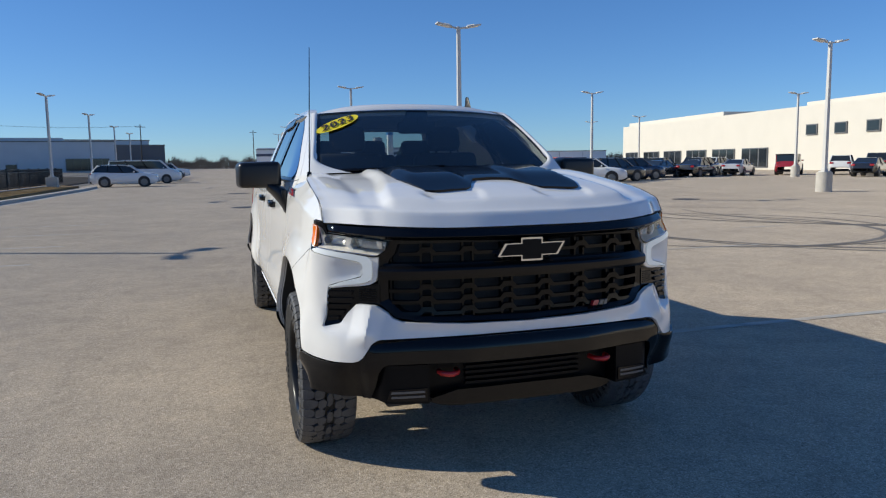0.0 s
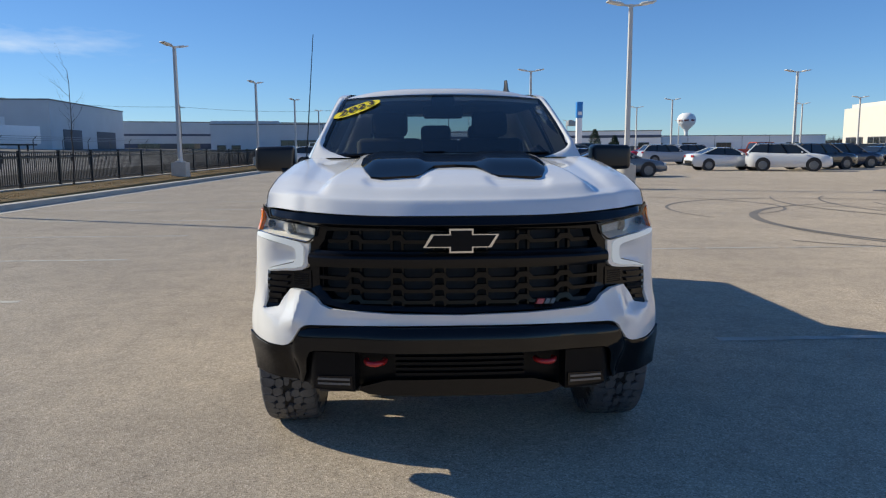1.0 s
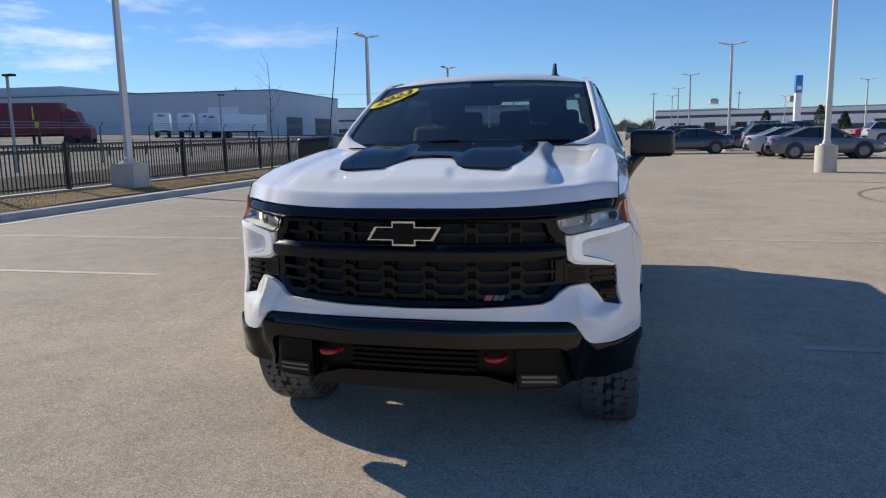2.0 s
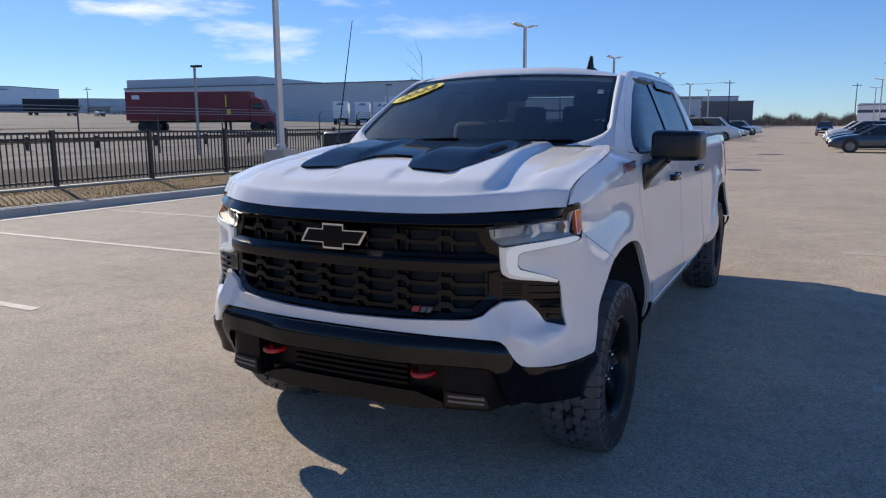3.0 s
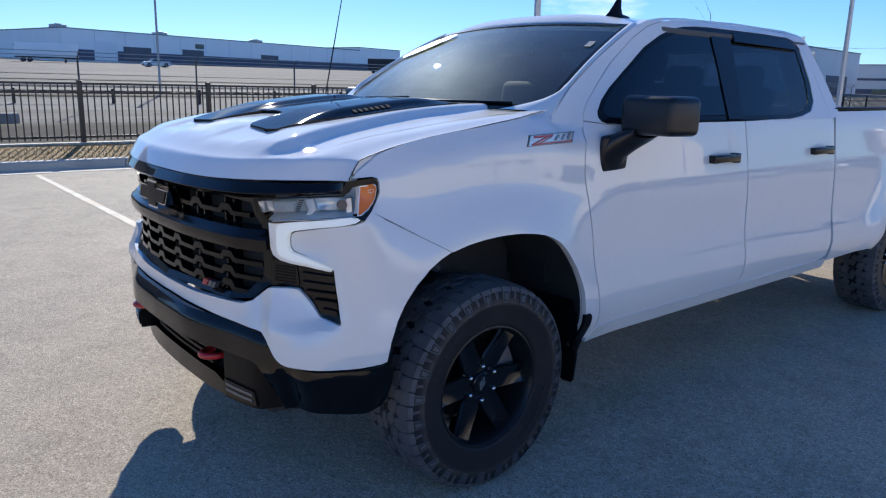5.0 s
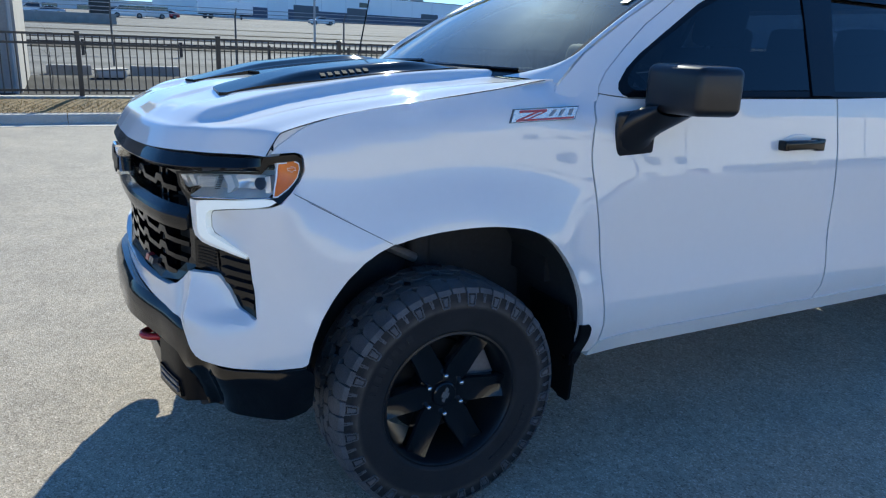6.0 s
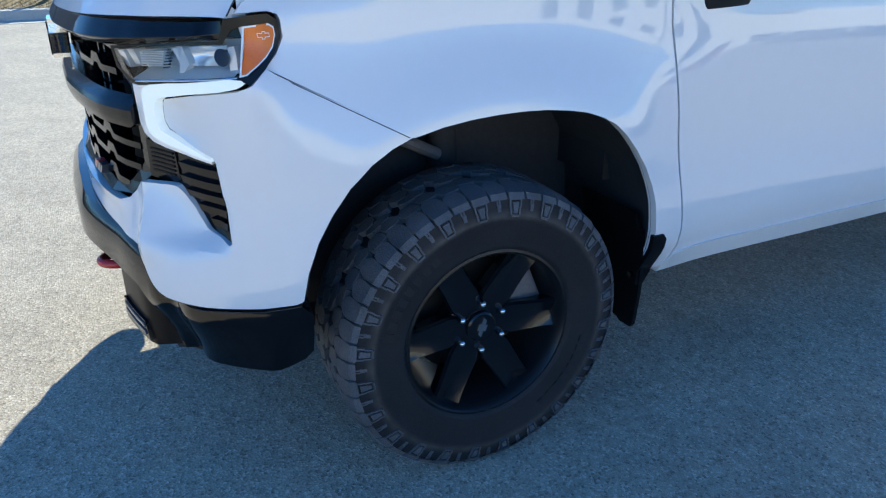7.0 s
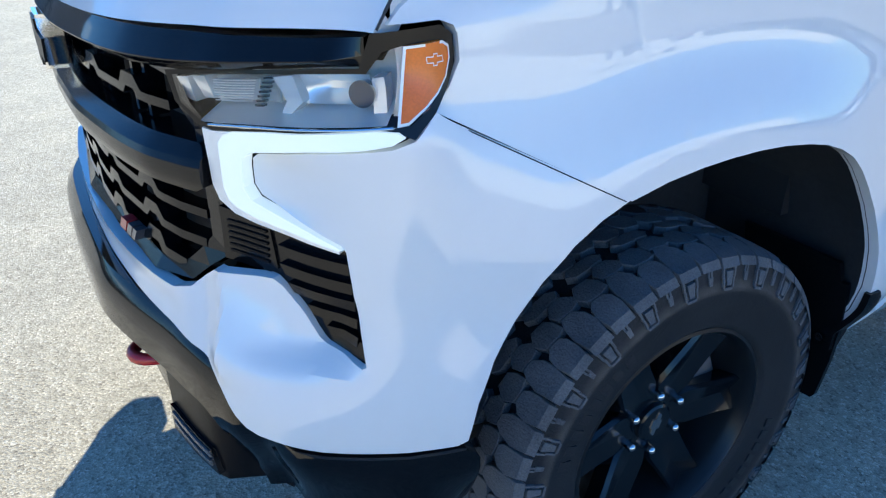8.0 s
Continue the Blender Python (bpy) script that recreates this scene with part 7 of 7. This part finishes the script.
block_building("white_warehouse", "long white tilt-up warehouse with dark windows", (72.07, 117.77), (50.17, -51.5), 60, 7.5, 0, WALL_WHITE, roof_edge=0, steps=((0, 32, 0.7), (50.2, 95, 0.55)),
               windows=[(1.6 + 7.5 * i + 1.9 * k, 3.3 + 7.5 * i + 1.9 * k, 0.4, 2.7) for i in range(6) for k in range(3)] + [(52.1 + 4.8 * i, 53.8 + 4.8 * i, 4.2, 5.2) for i in range(6)])
block_building("dock_warehouse", "long pale warehouse with loading bays beyond the fence", (-162.43, 135.73), (-71.56, 144.85), 50, 9.3, 1.9, WALL_GREY, doors=((76, 83, 6.0, TRAILER_WHITE), (40, 47, 5.4, WALL_GREY)), roof_edge=1, steps=((0, 41, 2.3),))
block_building("blue_band_factory", "long grey factory with slate blue bands", (-93.58, 206.99), (-19.17, 232.97), 60, 8.6, 0.6, WALL_GREY, bands=((4.6, 5.2, WALL_BLUE), (0.8, 2.4, WALL_BLUE)), windows=[(4 + 11 * i, 10 + 11 * i, 0.9, 2.3) for i in range(6)], doors=((20, 26, 2.4, WALL_DARK), (44, 52, 2.4, WALL_DARK)))
block_building("grey_office", "grey flat-roofed office block with ribbon windows", (-50.31, 181.37), (-23.26, 185.04), 30, 7.4, 0, WALL_GREY, windows=[(1.5, 3.5, 0.8, 2.2), (5.0, 7.0, 0.8, 2.2), (17, 26, 0.8, 3.4)], steps=((0, 16.5, 0.9),))
block_building("dark_office", "dark grey brick office block", (-28.11, 224.08), (-14.45, 225.97), 25, 7.6, 0, WALL_DARK, windows=[(2, 5, 1, 2.6), (8, 12, 1, 2.6)])
block_building("far_factory", "wide pale grey factory with dark band windows", (12.21, 240.0), (76.0, 220.6), 60, 6.3, 0, WALL_PALE, bands=((4.2, 5.0, WALL_BLUE), (0.0, 1.6, WALL_DARK)), windows=[(6 + 9 * i, 9 + 9 * i, 0.8, 2.6) for i in range(7)], steps=((0, 22, 0.6),))
block_building("low_white_store", "low white store building", (80.45, 263.01), (145.74, 252.39), 40, 5.2, 0, TRAILER_WHITE, windows=[(5 + 12 * i, 10 + 12 * i, 0.8, 2.6) for i in range(5)])
block_building("west_warehouse", "long pale warehouse with a dark plinth on rising land", (-220.45, 47.32), (-255.19, 164.3), 60, 8.4, 6.0, WALL_PALE, bands=((0.0, 3.0, WALL_BLUE),), windows=[(43, 46, 5.2, 6.4)], doors=[(9, 16, 5.6, TRAILER_WHITE), (18, 27, 4.4, WALL_DARK), (38, 46, 4.6, WALL_DARK), (70, 78, 4.4, WALL_DARK)])
block_building("far_depot", "long low pale depot far across the yard", (-336.89, -143.23), (-320.44, 65.63), 40, 5.0, 6.9, WALL_GREY, windows=[(8 + 12 * i, 13 + 12 * i, 0.8, 2.8) for i in range(16)])
block_building("west_hall", "taller pale warehouse hall", (-255.19, 164.3), (-263.01, 190.07), 60, 9.4, 6.2, WALL_PALE, bands=((0.0, 3.0, WALL_BLUE),))
block_building("far_sheds", "low grey sheds far beyond the yard", (-270.95, 188.32), (-247.14, 217.17), 30, 6.0, 6.4, WALL_GREY, windows=[(4, 9, 1.0, 3.0), (16, 24, 1.0, 3.0)])
block_building("yard_hut", "plain weathered brown yard hut behind the fence", (-17.39, -9.2), (-17.31, -1.85), 5, 4.6, 0.0, HUT_WALL)


def truck_trailer(x, y, turn, z, col, label, red=False):
    t = thing("cargo_trailer", label, "trailer", m=pose(x, y, z, 0, 0, turn))
    L, W, H0, H = 12.6, 2.5, 1.15, 2.85
    bm = bmesh.new()
    box(bm, (L, W, H), (0, 0, H0 + H / 2), (0, 0, 0), 0.03)
    part("cargo_box", bm, col, t)
    if red:
        for x0, z0, w, hh, m in ((-L / 2 + 1.1, H0 + H - 0.55, 0.8, 0.4, TRAILER_WHITE), (L / 2 - 2.1, H0 + 0.8, 0.35, 0.5, YELLOW), (L / 2 - 2.35, H0 + 1.9, 0.12, 1.2, YELLOW)):
            bm = bmesh.new()
            box(bm, (w, W + 0.09, hh), (x0, 0, z0))
            part("marking", bm, m, t)
        for i in range(42):
            bm = bmesh.new()
            box(bm, (0.14, W + 0.07, H - 0.3), (-L / 2 + 0.3 + i * (L - 0.6) / 41, 0, H0 + H / 2))
            part("corrugation", bm, col, t)
    if col == TRAILER_WHITE:
        for w, hh, z0 in ((1.25, 0.16, 3.46), (0.75, 0.13, 3.66)):
            bm = bmesh.new()
            box(bm, (0.05, w, hh), (-L / 2 - 0.02, 0, z0))
            part("marking", bm, WALL_DARK, t)
    bm = bmesh.new()
    box(bm, (L, 0.9, 0.22), (0, 0, 1.02))
    box(bm, (0.2, 0.2, 1.0), (L / 2 - 2.6, 0.8, 0.5))
    box(bm, (0.2, 0.2, 1.0), (L / 2 - 2.6, -0.8, 0.5))
    part("chassis", bm, SHADOW_BLACK, t)
    for i in (0, 1):
        for s in (-1, 1):
            bm = bmesh.new()
            rod(bm, (-L / 2 + 1.6 + 1.3 * i, s * 0.7, 0.5), (-L / 2 + 1.6 + 1.3 * i, s * 1.22, 0.5), 0.5, 0.5, 18)
            part("wheel", bm, RUBBER, t)
    return t


truck_trailer(-55.87, 53.62, 26, ground_z(-53), CONTAINER_RED, "dark red corrugated container on a trailer", True)
for i, (x, y, a) in enumerate(((-75.6, 109.6, 122), (-72.4, 111.8, 121), (-69.4, 113.4, 120), (-63.6, 113.6, 78))):
    truck_trailer(x, y, a, ground_z(x), TRAILER_WHITE, "white cargo trailer parked at the docks")


def tractor():
    t = thing("semi_tractor", "red semi tractor coupled to the container trailer", "truck", m=pose(-55.87, 53.62, ground_z(-53), 0, 0, 26) @ pose(7.55, 0, 0))
    prof = [(-1.2, 0.7), (-1.2, 3.1), (-0.7, 3.45), (-0.05, 3.2), (0.35, 2.15), (1.05, 1.75), (1.2, 1.2), (1.2, 0.6)]
    bm = bmesh.new()
    for s in (-1, 1):
        bm.faces.new([bm.verts.new((x, s * 1.15, z)) for x, z in prof])
    a, b = list(bm.faces)
    va, vb = list(a.verts), list(b.verts)
    for i in range(len(va)):
        j = (i + 1) % len(va)
        bm.faces.new((va[i], va[j], vb[j], vb[i]))
    bmesh.ops.recalc_face_normals(bm, faces=bm.faces)
    part("cab", bm, CONTAINER_RED, t, angle=25)
    bm = bmesh.new()
    box(bm, (0.9, 2.36, 0.62), (-0.45, 0, 2.45), (0, 0, 0), 0.05)
    part("window_band", bm, PANE, t)
    for x in (-0.75, 0.7):
        for s in (-1, 1):
            bm = bmesh.new()
            rod(bm, (x, s * 0.75, 0.5), (x, s * 1.2, 0.5), 0.5, 0.5, 18)
            part("wheel", bm, RUBBER, t)


tractor()


def bare_tree(x, y, h, seed, z=0.12, name="young_tree", label="slender bare young tree in the lawn strip", twigs=3):
    rnd = random.Random(seed)
    t = thing(name, label, "tree", m=pose(x, y, z))
    bm = bmesh.new()
    limbs = bmesh.new()
    tips = []
    p, d, r = Vector((0, 0, 0)), Vector((0, 0, 1)), 0.045 * h / 4.6
    n = 9
    for i in range(n):
        q = p + d * (h / n) + Vector((rnd.uniform(-1, 1), rnd.uniform(-1, 1), 0)) * 0.03
        rod(bm, p, q, r, r * 0.84, 7)
        if i >= 3:
            tips.append((q.copy(), r * 0.6))
        p, r = q, r * 0.84

    def grow(b, s, direction, length, radius, depth):
        segs = 4
        for i in range(segs):
            e = s + direction * length / segs + Vector((0, 0, 0.03 * length))
            rod(b, s, e, radius, radius * 0.75, 5)
            radius *= 0.75
            s = e
            direction = (direction + Vector((rnd.uniform(-0.3, 0.3), rnd.uniform(-0.3, 0.3), rnd.uniform(-0.05, 0.25)))).normalized()
            if depth > 0 and i > 0:
                side = (direction + Vector((rnd.uniform(-1, 1), rnd.uniform(-1, 1), rnd.uniform(0, 0.5)))).normalized()
                grow(b, s.copy(), side, length * 0.45, radius * 0.8, depth - 1)
    for s, r in tips:
        for k in range(2):
            a = rnd.uniform(0, 6.28)
            grow(limbs, s.copy(), Vector((math.cos(a), math.sin(a), 0.75)).normalized(), h * rnd.uniform(0.13, 0.24), r * 0.7, 1 if twigs > 2 else 1)
    part("trunk", bm, BARK, t)
    part("limbs", limbs, BARK, t)


bare_tree(-12.45, 22.9, 4.15, 5)
bare_tree(-17.2, -1.2, 1.5, 9, 0.0, "bare_shrub", "low bare shrub growing behind the fence", 5)


def far_woods():
    """A leafless wood far off: thousands of upright twigs in clumps."""
    rnd = np.random.RandomState(11)
    co, faces = [], []
    for cx0, cx1, cy, hh, count in ((-60, 60, 330, 7, 9000), (60, 260, 330, 7.5, 14000), (-230, -120, 180, 4.5, 4000)):
        xs = rnd.uniform(cx0, cx1, count)
        prof = 0.55 + 0.45 * np.abs(np.sin(xs * 0.17 + np.sin(xs * 0.05) * 3)) * (0.7 + 0.3 * np.sin(xs * 0.61))
        for x, p in zip(xs, prof):
            y = cy + rnd.uniform(-12, 12)
            base = rnd.uniform(0, 0.55) * hh * p
            top = base + rnd.uniform(0.25, 0.5) * hh * p
            lx = rnd.uniform(-0.9, 0.9)
            w = rnd.uniform(0.04, 0.10)
            z0 = 4.0 if cx0 < -100 else 0
            k = len(co)
            co += [(x - w, y, z0 + base), (x + w, y, z0 + base), (x + lx, y + rnd.uniform(-0.5, 0.5), z0 + top)]
            faces.append((k, k + 1, k + 2))
    me = bpy.data.meshes.new("far_woods")
    me.from_pydata(co, [], faces)
    me.materials.append(TWIG)
    tagged(new("far_woods", me), "leafless brown winter woods on the skyline", "woods", kind="stuff")


far_woods()


def evergreen(x, y, h, seed):
    rnd = random.Random(seed)
    t = thing("evergreen_tree", "dark evergreen shrub tree by the far factory", "tree", "evergreens", m=pose(x, y, 0))
    bm = bmesh.new()
    rod(bm, (0, 0, 0), (0, 0, h * 0.8), 0.18, 0.05, 8)
    part("trunk", bm, BARK, t)
    bm = bmesh.new()
    for i in range(900):
        k = rnd.random() ** 0.8
        a, z = rnd.uniform(0, 6.283), 0.3 + k * (h - 0.3)
        rr = (1 - k) ** 0.7 * h * 0.38 * rnd.uniform(0.5, 1.05) + 0.1
        c = Vector((rr * math.cos(a), rr * math.sin(a), z))
        s = 0.32
        bm.faces.new([bm.verts.new(c + Vector((rnd.uniform(-s, s), rnd.uniform(-s, s), rnd.uniform(-s, s)))) for _ in range(3)])
    part("crown", bm, EVERGREEN, t)


for i, (x, y, h) in enumerate(((38.5, 205, 5.2), (51, 203, 6.2), (57, 204, 4.6))):
    evergreen(x, y, h, i)


def pylon_sign():
    t = thing("pylon_sign", "tall white pylon sign with a blue top", "sign", m=pose(24.0, 103.4, -0.5, 0, 0, 10))
    bm = bmesh.new()
    box(bm, (0.82, 0.5, 6.2), (0, 0, 3.1), (0, 0, 0), 0.04)
    part("pillar", bm, TRAILER_WHITE, t)
    bm = bmesh.new()
    box(bm, (0.90, 0.56, 2.3), (0, 0, 7.3), (0, 0, 0), 0.04)
    c = part("blue_panel", bm, SIGN_BLUE, t)
    bm = bmesh.new()
    box(bm, (0.6, 0.02, 0.5), (0, -0.29, 6.8))
    part("mark", bm, TRAILER_WHITE, c)


pylon_sign()


def water_tower():
    t = thing("water_tower", "white spheroid water tower on a slim stem", "water tower", m=pose(200.8, 534.3, 0) @ Matrix.Diagonal((1.18, 1.18, 1.0, 1.0)))
    bm = bmesh.new()
    prof = [(0.0, 6.0), (2.5, 5.8), (4.6, 4.2), (5.6, 1.9), (5.7, 0.0), (5.0, -2.1), (3.6, -4.0), (2.2, -5.4), (1.4, -6.6), (1.1, -8.0), (1.1, -22.0), (2.2, -24.0)]
    n = 28
    rings = [[bm.verts.new((r * math.cos(2 * math.pi * i / n), r * math.sin(2 * math.pi * i / n), 24.0 - 4.2 + z)) for i in range(n)] for r, z in prof[1:]]
    cap = bm.verts.new((0, 0, 25.8))
    for p, q in zip(rings, rings[1:]):
        for i in range(n):
            bm.faces.new((p[i], p[(i + 1) % n], q[(i + 1) % n], q[i]))
    for i in range(n):
        bm.faces.new((cap, rings[0][(i + 1) % n], rings[0][i]))
    bmesh.ops.recalc_face_normals(bm, faces=bm.faces)
    b = part("tank", bm, TRAILER_WHITE, t, angle=60)
    for a in (-150, -110, -70):
        bm = bmesh.new()
        box(bm, (2.6, 0.1, 1.1), (5.72 * math.cos(radians(a)), 5.72 * math.sin(radians(a)), 20.2), (0, 0, a + 90))
        part("mark", bm, MAROON_PAINT, b)


water_tower()


def utility_pole(x, y, h, z=0.0):
    t = thing("utility_pole", "weathered wooden utility pole with crossarm", "utility pole", "utility poles", m=pose(x, y, z, 0, 0, 20))
    bm = bmesh.new()
    rod(bm, (0, 0, -0.3), (0, 0, h), 0.17, 0.11, 10)
    part("pole", bm, BARK, t)
    bm = bmesh.new()
    box(bm, (2.6, 0.12, 0.14), (0, 0.12, h - 0.7))
    part("crossarm", bm, BARK, t)
    for k in (-1.1, -0.4, 0.4, 1.1):
        bm = bmesh.new()
        rod(bm, (k, 0.12, h - 0.63), (k, 0.12, h - 0.42), 0.05, 0.03, 8)
        part("insulator", bm, GALV, t)


def yard_lamp(x, y, h):
    z = ground_z(x)
    t = thing("yard_lamp", "slim dark yard lamp beyond the fence", "lamp post", "yard lamps", m=pose(x, y, z))
    bm = bmesh.new()
    rod(bm, (0, 0, -0.1), (0, 0, h), 0.07, 0.06, 8)
    part("pole", bm, GALV, t)
    bm = bmesh.new()
    box(bm, (0.5, 0.28, 0.10), (0.12, 0, h), (0, 0, 0), 0.03)
    part("lamp_head", bm, SHADOW_BLACK, t)


POLES = [(-19, 205, 12.5, 0), (-62, 196, 12.5, 0.5), (-100, 180, 12.5, 2), (-214, 164.5, 8.8, 5.4), (12, 250, 13, 0), (40, 262, 13, 0)]
for x, y, h, z in POLES:
    utility_pole(x, y, h, z)
for x, y, h in ((-24.6, 23.0, 4.15), (-40.42, 12.6, 5.9), (-29, 48, 4.4), (-42, -16, 5.5)):
    yard_lamp(x, y, h)


def power_lines():
    t = thing("power_lines", "thin sagging power lines between the far poles", "power line")
    for (x0, y0, h0, z0), (x1, y1, h1, z1) in zip(POLES[:2], POLES[1:3]):
        for k in (-1.0, 1.0):
            bm = tube([(mixed(x0, x1, i / 12), mixed(y0, y1, i / 12) + k, mixed(h0 + z0, h1 + z1, i / 12) - 0.45 - 3.2 * (i / 12) * (1 - i / 12)) for i in range(13)], 0.016, 4)
            part("wire", bm, SHADOW_BLACK, t)


power_lines()


def roof_units():
    for x, y, z in ((-236, 50, 14.55), (-246, 82, 14.55), (-256, 120, 14.55), (30, 245, 8.35), (52, 240, 8.35)):
        bm = bmesh.new()
        box(bm, (2.4, 4.2, 1.5), (0, 0, 0.75), (0, 0, 0), 0.05)
        box(bm, (1.6, 1.6, 0.3), (0, 0, 1.65), (0, 0, 0), 0.05)
        solid("roof_unit", bm, GALV, "grey metal air unit on a flat roof", "roof unit", "roof units", m=pose(x, y, z))


roof_units()


# ---- the yard beyond the fence
def dark_ground_strip():
    # darker strip laid over the yard from the fence outwards
    bm = grid(lambda u, v: (mixed(-22.6, -12.9, u), mixed(-60, 120, v), ground_z(mixed(-22.6, -12.9, u)) + 0.02), 8, 12)
    rim_of(bm, lambda c: Vector((c.x, c.y, c.z - 0.06)))
    solid("dark_ground_strip", bm, mat("dark_ground", (0.050, 0.047, 0.045), 0.95, spec=0.05, var=0.5, scale=0.8, bump=0.2, bscale=60), "dark strip of ground behind the fence", "road", kind="structure", angle=180)
    for x in (-40, -52, -66, -84):
        bm = grid(lambda u, v: (x + (u - 0.5) * 1.6 + 0.6 * math.sin(v * 9 + x), mixed(-50, 90, v), ground_z(x + (u - 0.5) * 1.6) + 0.03), 2, 30)
        solid("track", bm, mat("worn_wheel_track", (0.075, 0.066, 0.057), 0.95, spec=0.05, var=0.3, scale=0.4), "darker wheel track worn into the gravel yard", "track", kind="structure", angle=180)


dark_ground_strip()


def barrier(x, y, length, turn=0):
    prof = [(-0.22, 0.0), (-0.22, 0.28), (-0.19, 0.31), (0.19, 0.31), (0.22, 0.28), (0.22, 0.0)]
    bm = bmesh.new()
    a = [bm.verts.new((px, -length / 2, pz)) for px, pz in prof]
    b = [bm.verts.new((px, length / 2, pz)) for px, pz in prof]
    for i in range(len(prof)):
        j = (i + 1) % len(prof)
        bm.faces.new((a[i], a[j], b[j], b[i]))
    bm.faces.new(a)
    bm.faces.new(b)
    bmesh.ops.recalc_face_normals(bm, faces=bm.faces)
    solid("concrete_barrier", bm, WEATHERED, "low weathered concrete block beside the dark ground strip", "barrier", "barriers", m=pose(x, y, ground_z(x) - 0.02, 0, 0, turn))


WEATHERED = mat("weathered_concrete", (0.28, 0.26, 0.235), 0.9, var=0.2, scale=1.5, bump=0.3, bscale=30)
for y, n in ((-0.75, 1.25), (1.75, 1.45)):
    barrier(-23.2, y, n)


def scrap_crate():
    t = thing("scrap_crate", "pale battered crate of scrap beside the barriers", "crate", m=pose(-21.8, 0.35, ground_z(-21.8) + 0.02, 0, 0, 8))
    bm = bmesh.new()
    box(bm, (0.5, 0.80, 0.22), (0, 0, 0.12), (0, 0, 0), 0.02)
    part("bin", bm, GALV, t)
    bm = bmesh.new()
    box(bm, (0.55, 0.90, 0.04), (0, 0, 0.26), (3, 2, 0), 0.015)
    part("lid", bm, WEATHERED, t)


scrap_crate()
for style, col, cname, x, y, turn in (("van", WHITE, "white", -138, 10.6, 0), ("van", WHITE, "white", -141, 14.6, 0), ("sedan", CAR_RED, "red", -150, 18.2, 10), ("hatch", NAVY, "dark blue", -140, 7.6, 0), ("pickup", WHITE, "white", -160, 52, 0),
                                      ("hatch", WHITE, "white", -171, 126, 60), ("pickup", WHITE, "white", -163, 128, 60), ("hatch", NAVY, "dark blue", -108, 99, 60), ("pickup", WHITE, "white", -103, 101, 60), ("sedan", SILVER, "silver", -120, -1.5, 0), ("pickup", WHITE, "white", -122, -3.2, 0)):
    parked_car(style, col, cname, x, y, turn, "parked in the far yard", ground_z(x))
truck_trailer(-172, 121, 57, ground_z(-175), SHADOW_BLACK, "dark flat-sided trailer parked in the far yard")
truck_trailer(-184, 36, 85, ground_z(-184), TRAILER_WHITE, "white cargo trailer parked by the far warehouse")
truck_trailer(-119, -12.5, 90, ground_z(-119), TRAILER_WHITE, "white cargo trailer parked in the far yard")
bm = bmesh.new()
box(bm, (2.4, 2.5, 3.0), (0, 0, 1.5), (0, 0, 0), 0.05)
box(bm, (2.2, 2.3, 0.12), (0, 0, 3.05), (0, 0, 0), 0.03)
solid("skip_container", bm, mat("dark_green_skip", (0.03, 0.036, 0.034), 0.7, var=0.2, scale=1.0), "tall dark steel container in the yard", "container", m=pose(-107.5, 4.7, ground_z(-107.5) - 0.05))
bm = bmesh.new()
box(bm, (0.4, 13.5, 1.15), (0, 0, 0.55), (0, 0, 0), 0.03)
solid("yard_wall", bm, WEATHERED, "low grey concrete retaining wall in the yard", "wall", m=pose(-88, -1.5, ground_z(-88) - 0.05), kind="structure")
bm = bmesh.new()
rod(bm, (0, 0, -0.1), (0, 0, 4.6), 0.045, 0.045, 10)
solid("hut_pipe", bm, GALV, "galvanised pipe standing beside the yard hut", "pipe", m=pose(-17.1, -1.95, ground_z(-17.1)))
bm = bmesh.new()
box(bm, (0.3, 8.3, 6.3), (0, 0, 3.15), (0, 0, 6.5), 0.03)
solid("loading_door", bm, TRAILER_WHITE, "tall white roller door on the dock warehouse", "door", m=pose(-75.2, 169.2, 1.7), kind="structure")
# solid dark slabs whose colour gives the shade inside the open bays
for along, width in ((12.0, 10.7), (35.0, 13.9)):
    bm = bmesh.new()
    box(bm, (0.3, width, 4.6), (0, 0, 2.3), (0, 0, 0), 0.03)
    solid("loading_bay", bm, WALL_DARK, "dark slab for the shade inside a loading bay in the warehouse end wall", "loading bay", "loading bays", m=pose(-71.51 - 0.0998 * along, 144.86 + 0.995 * along, 1.0, 0, 0, 5.73), kind="structure")
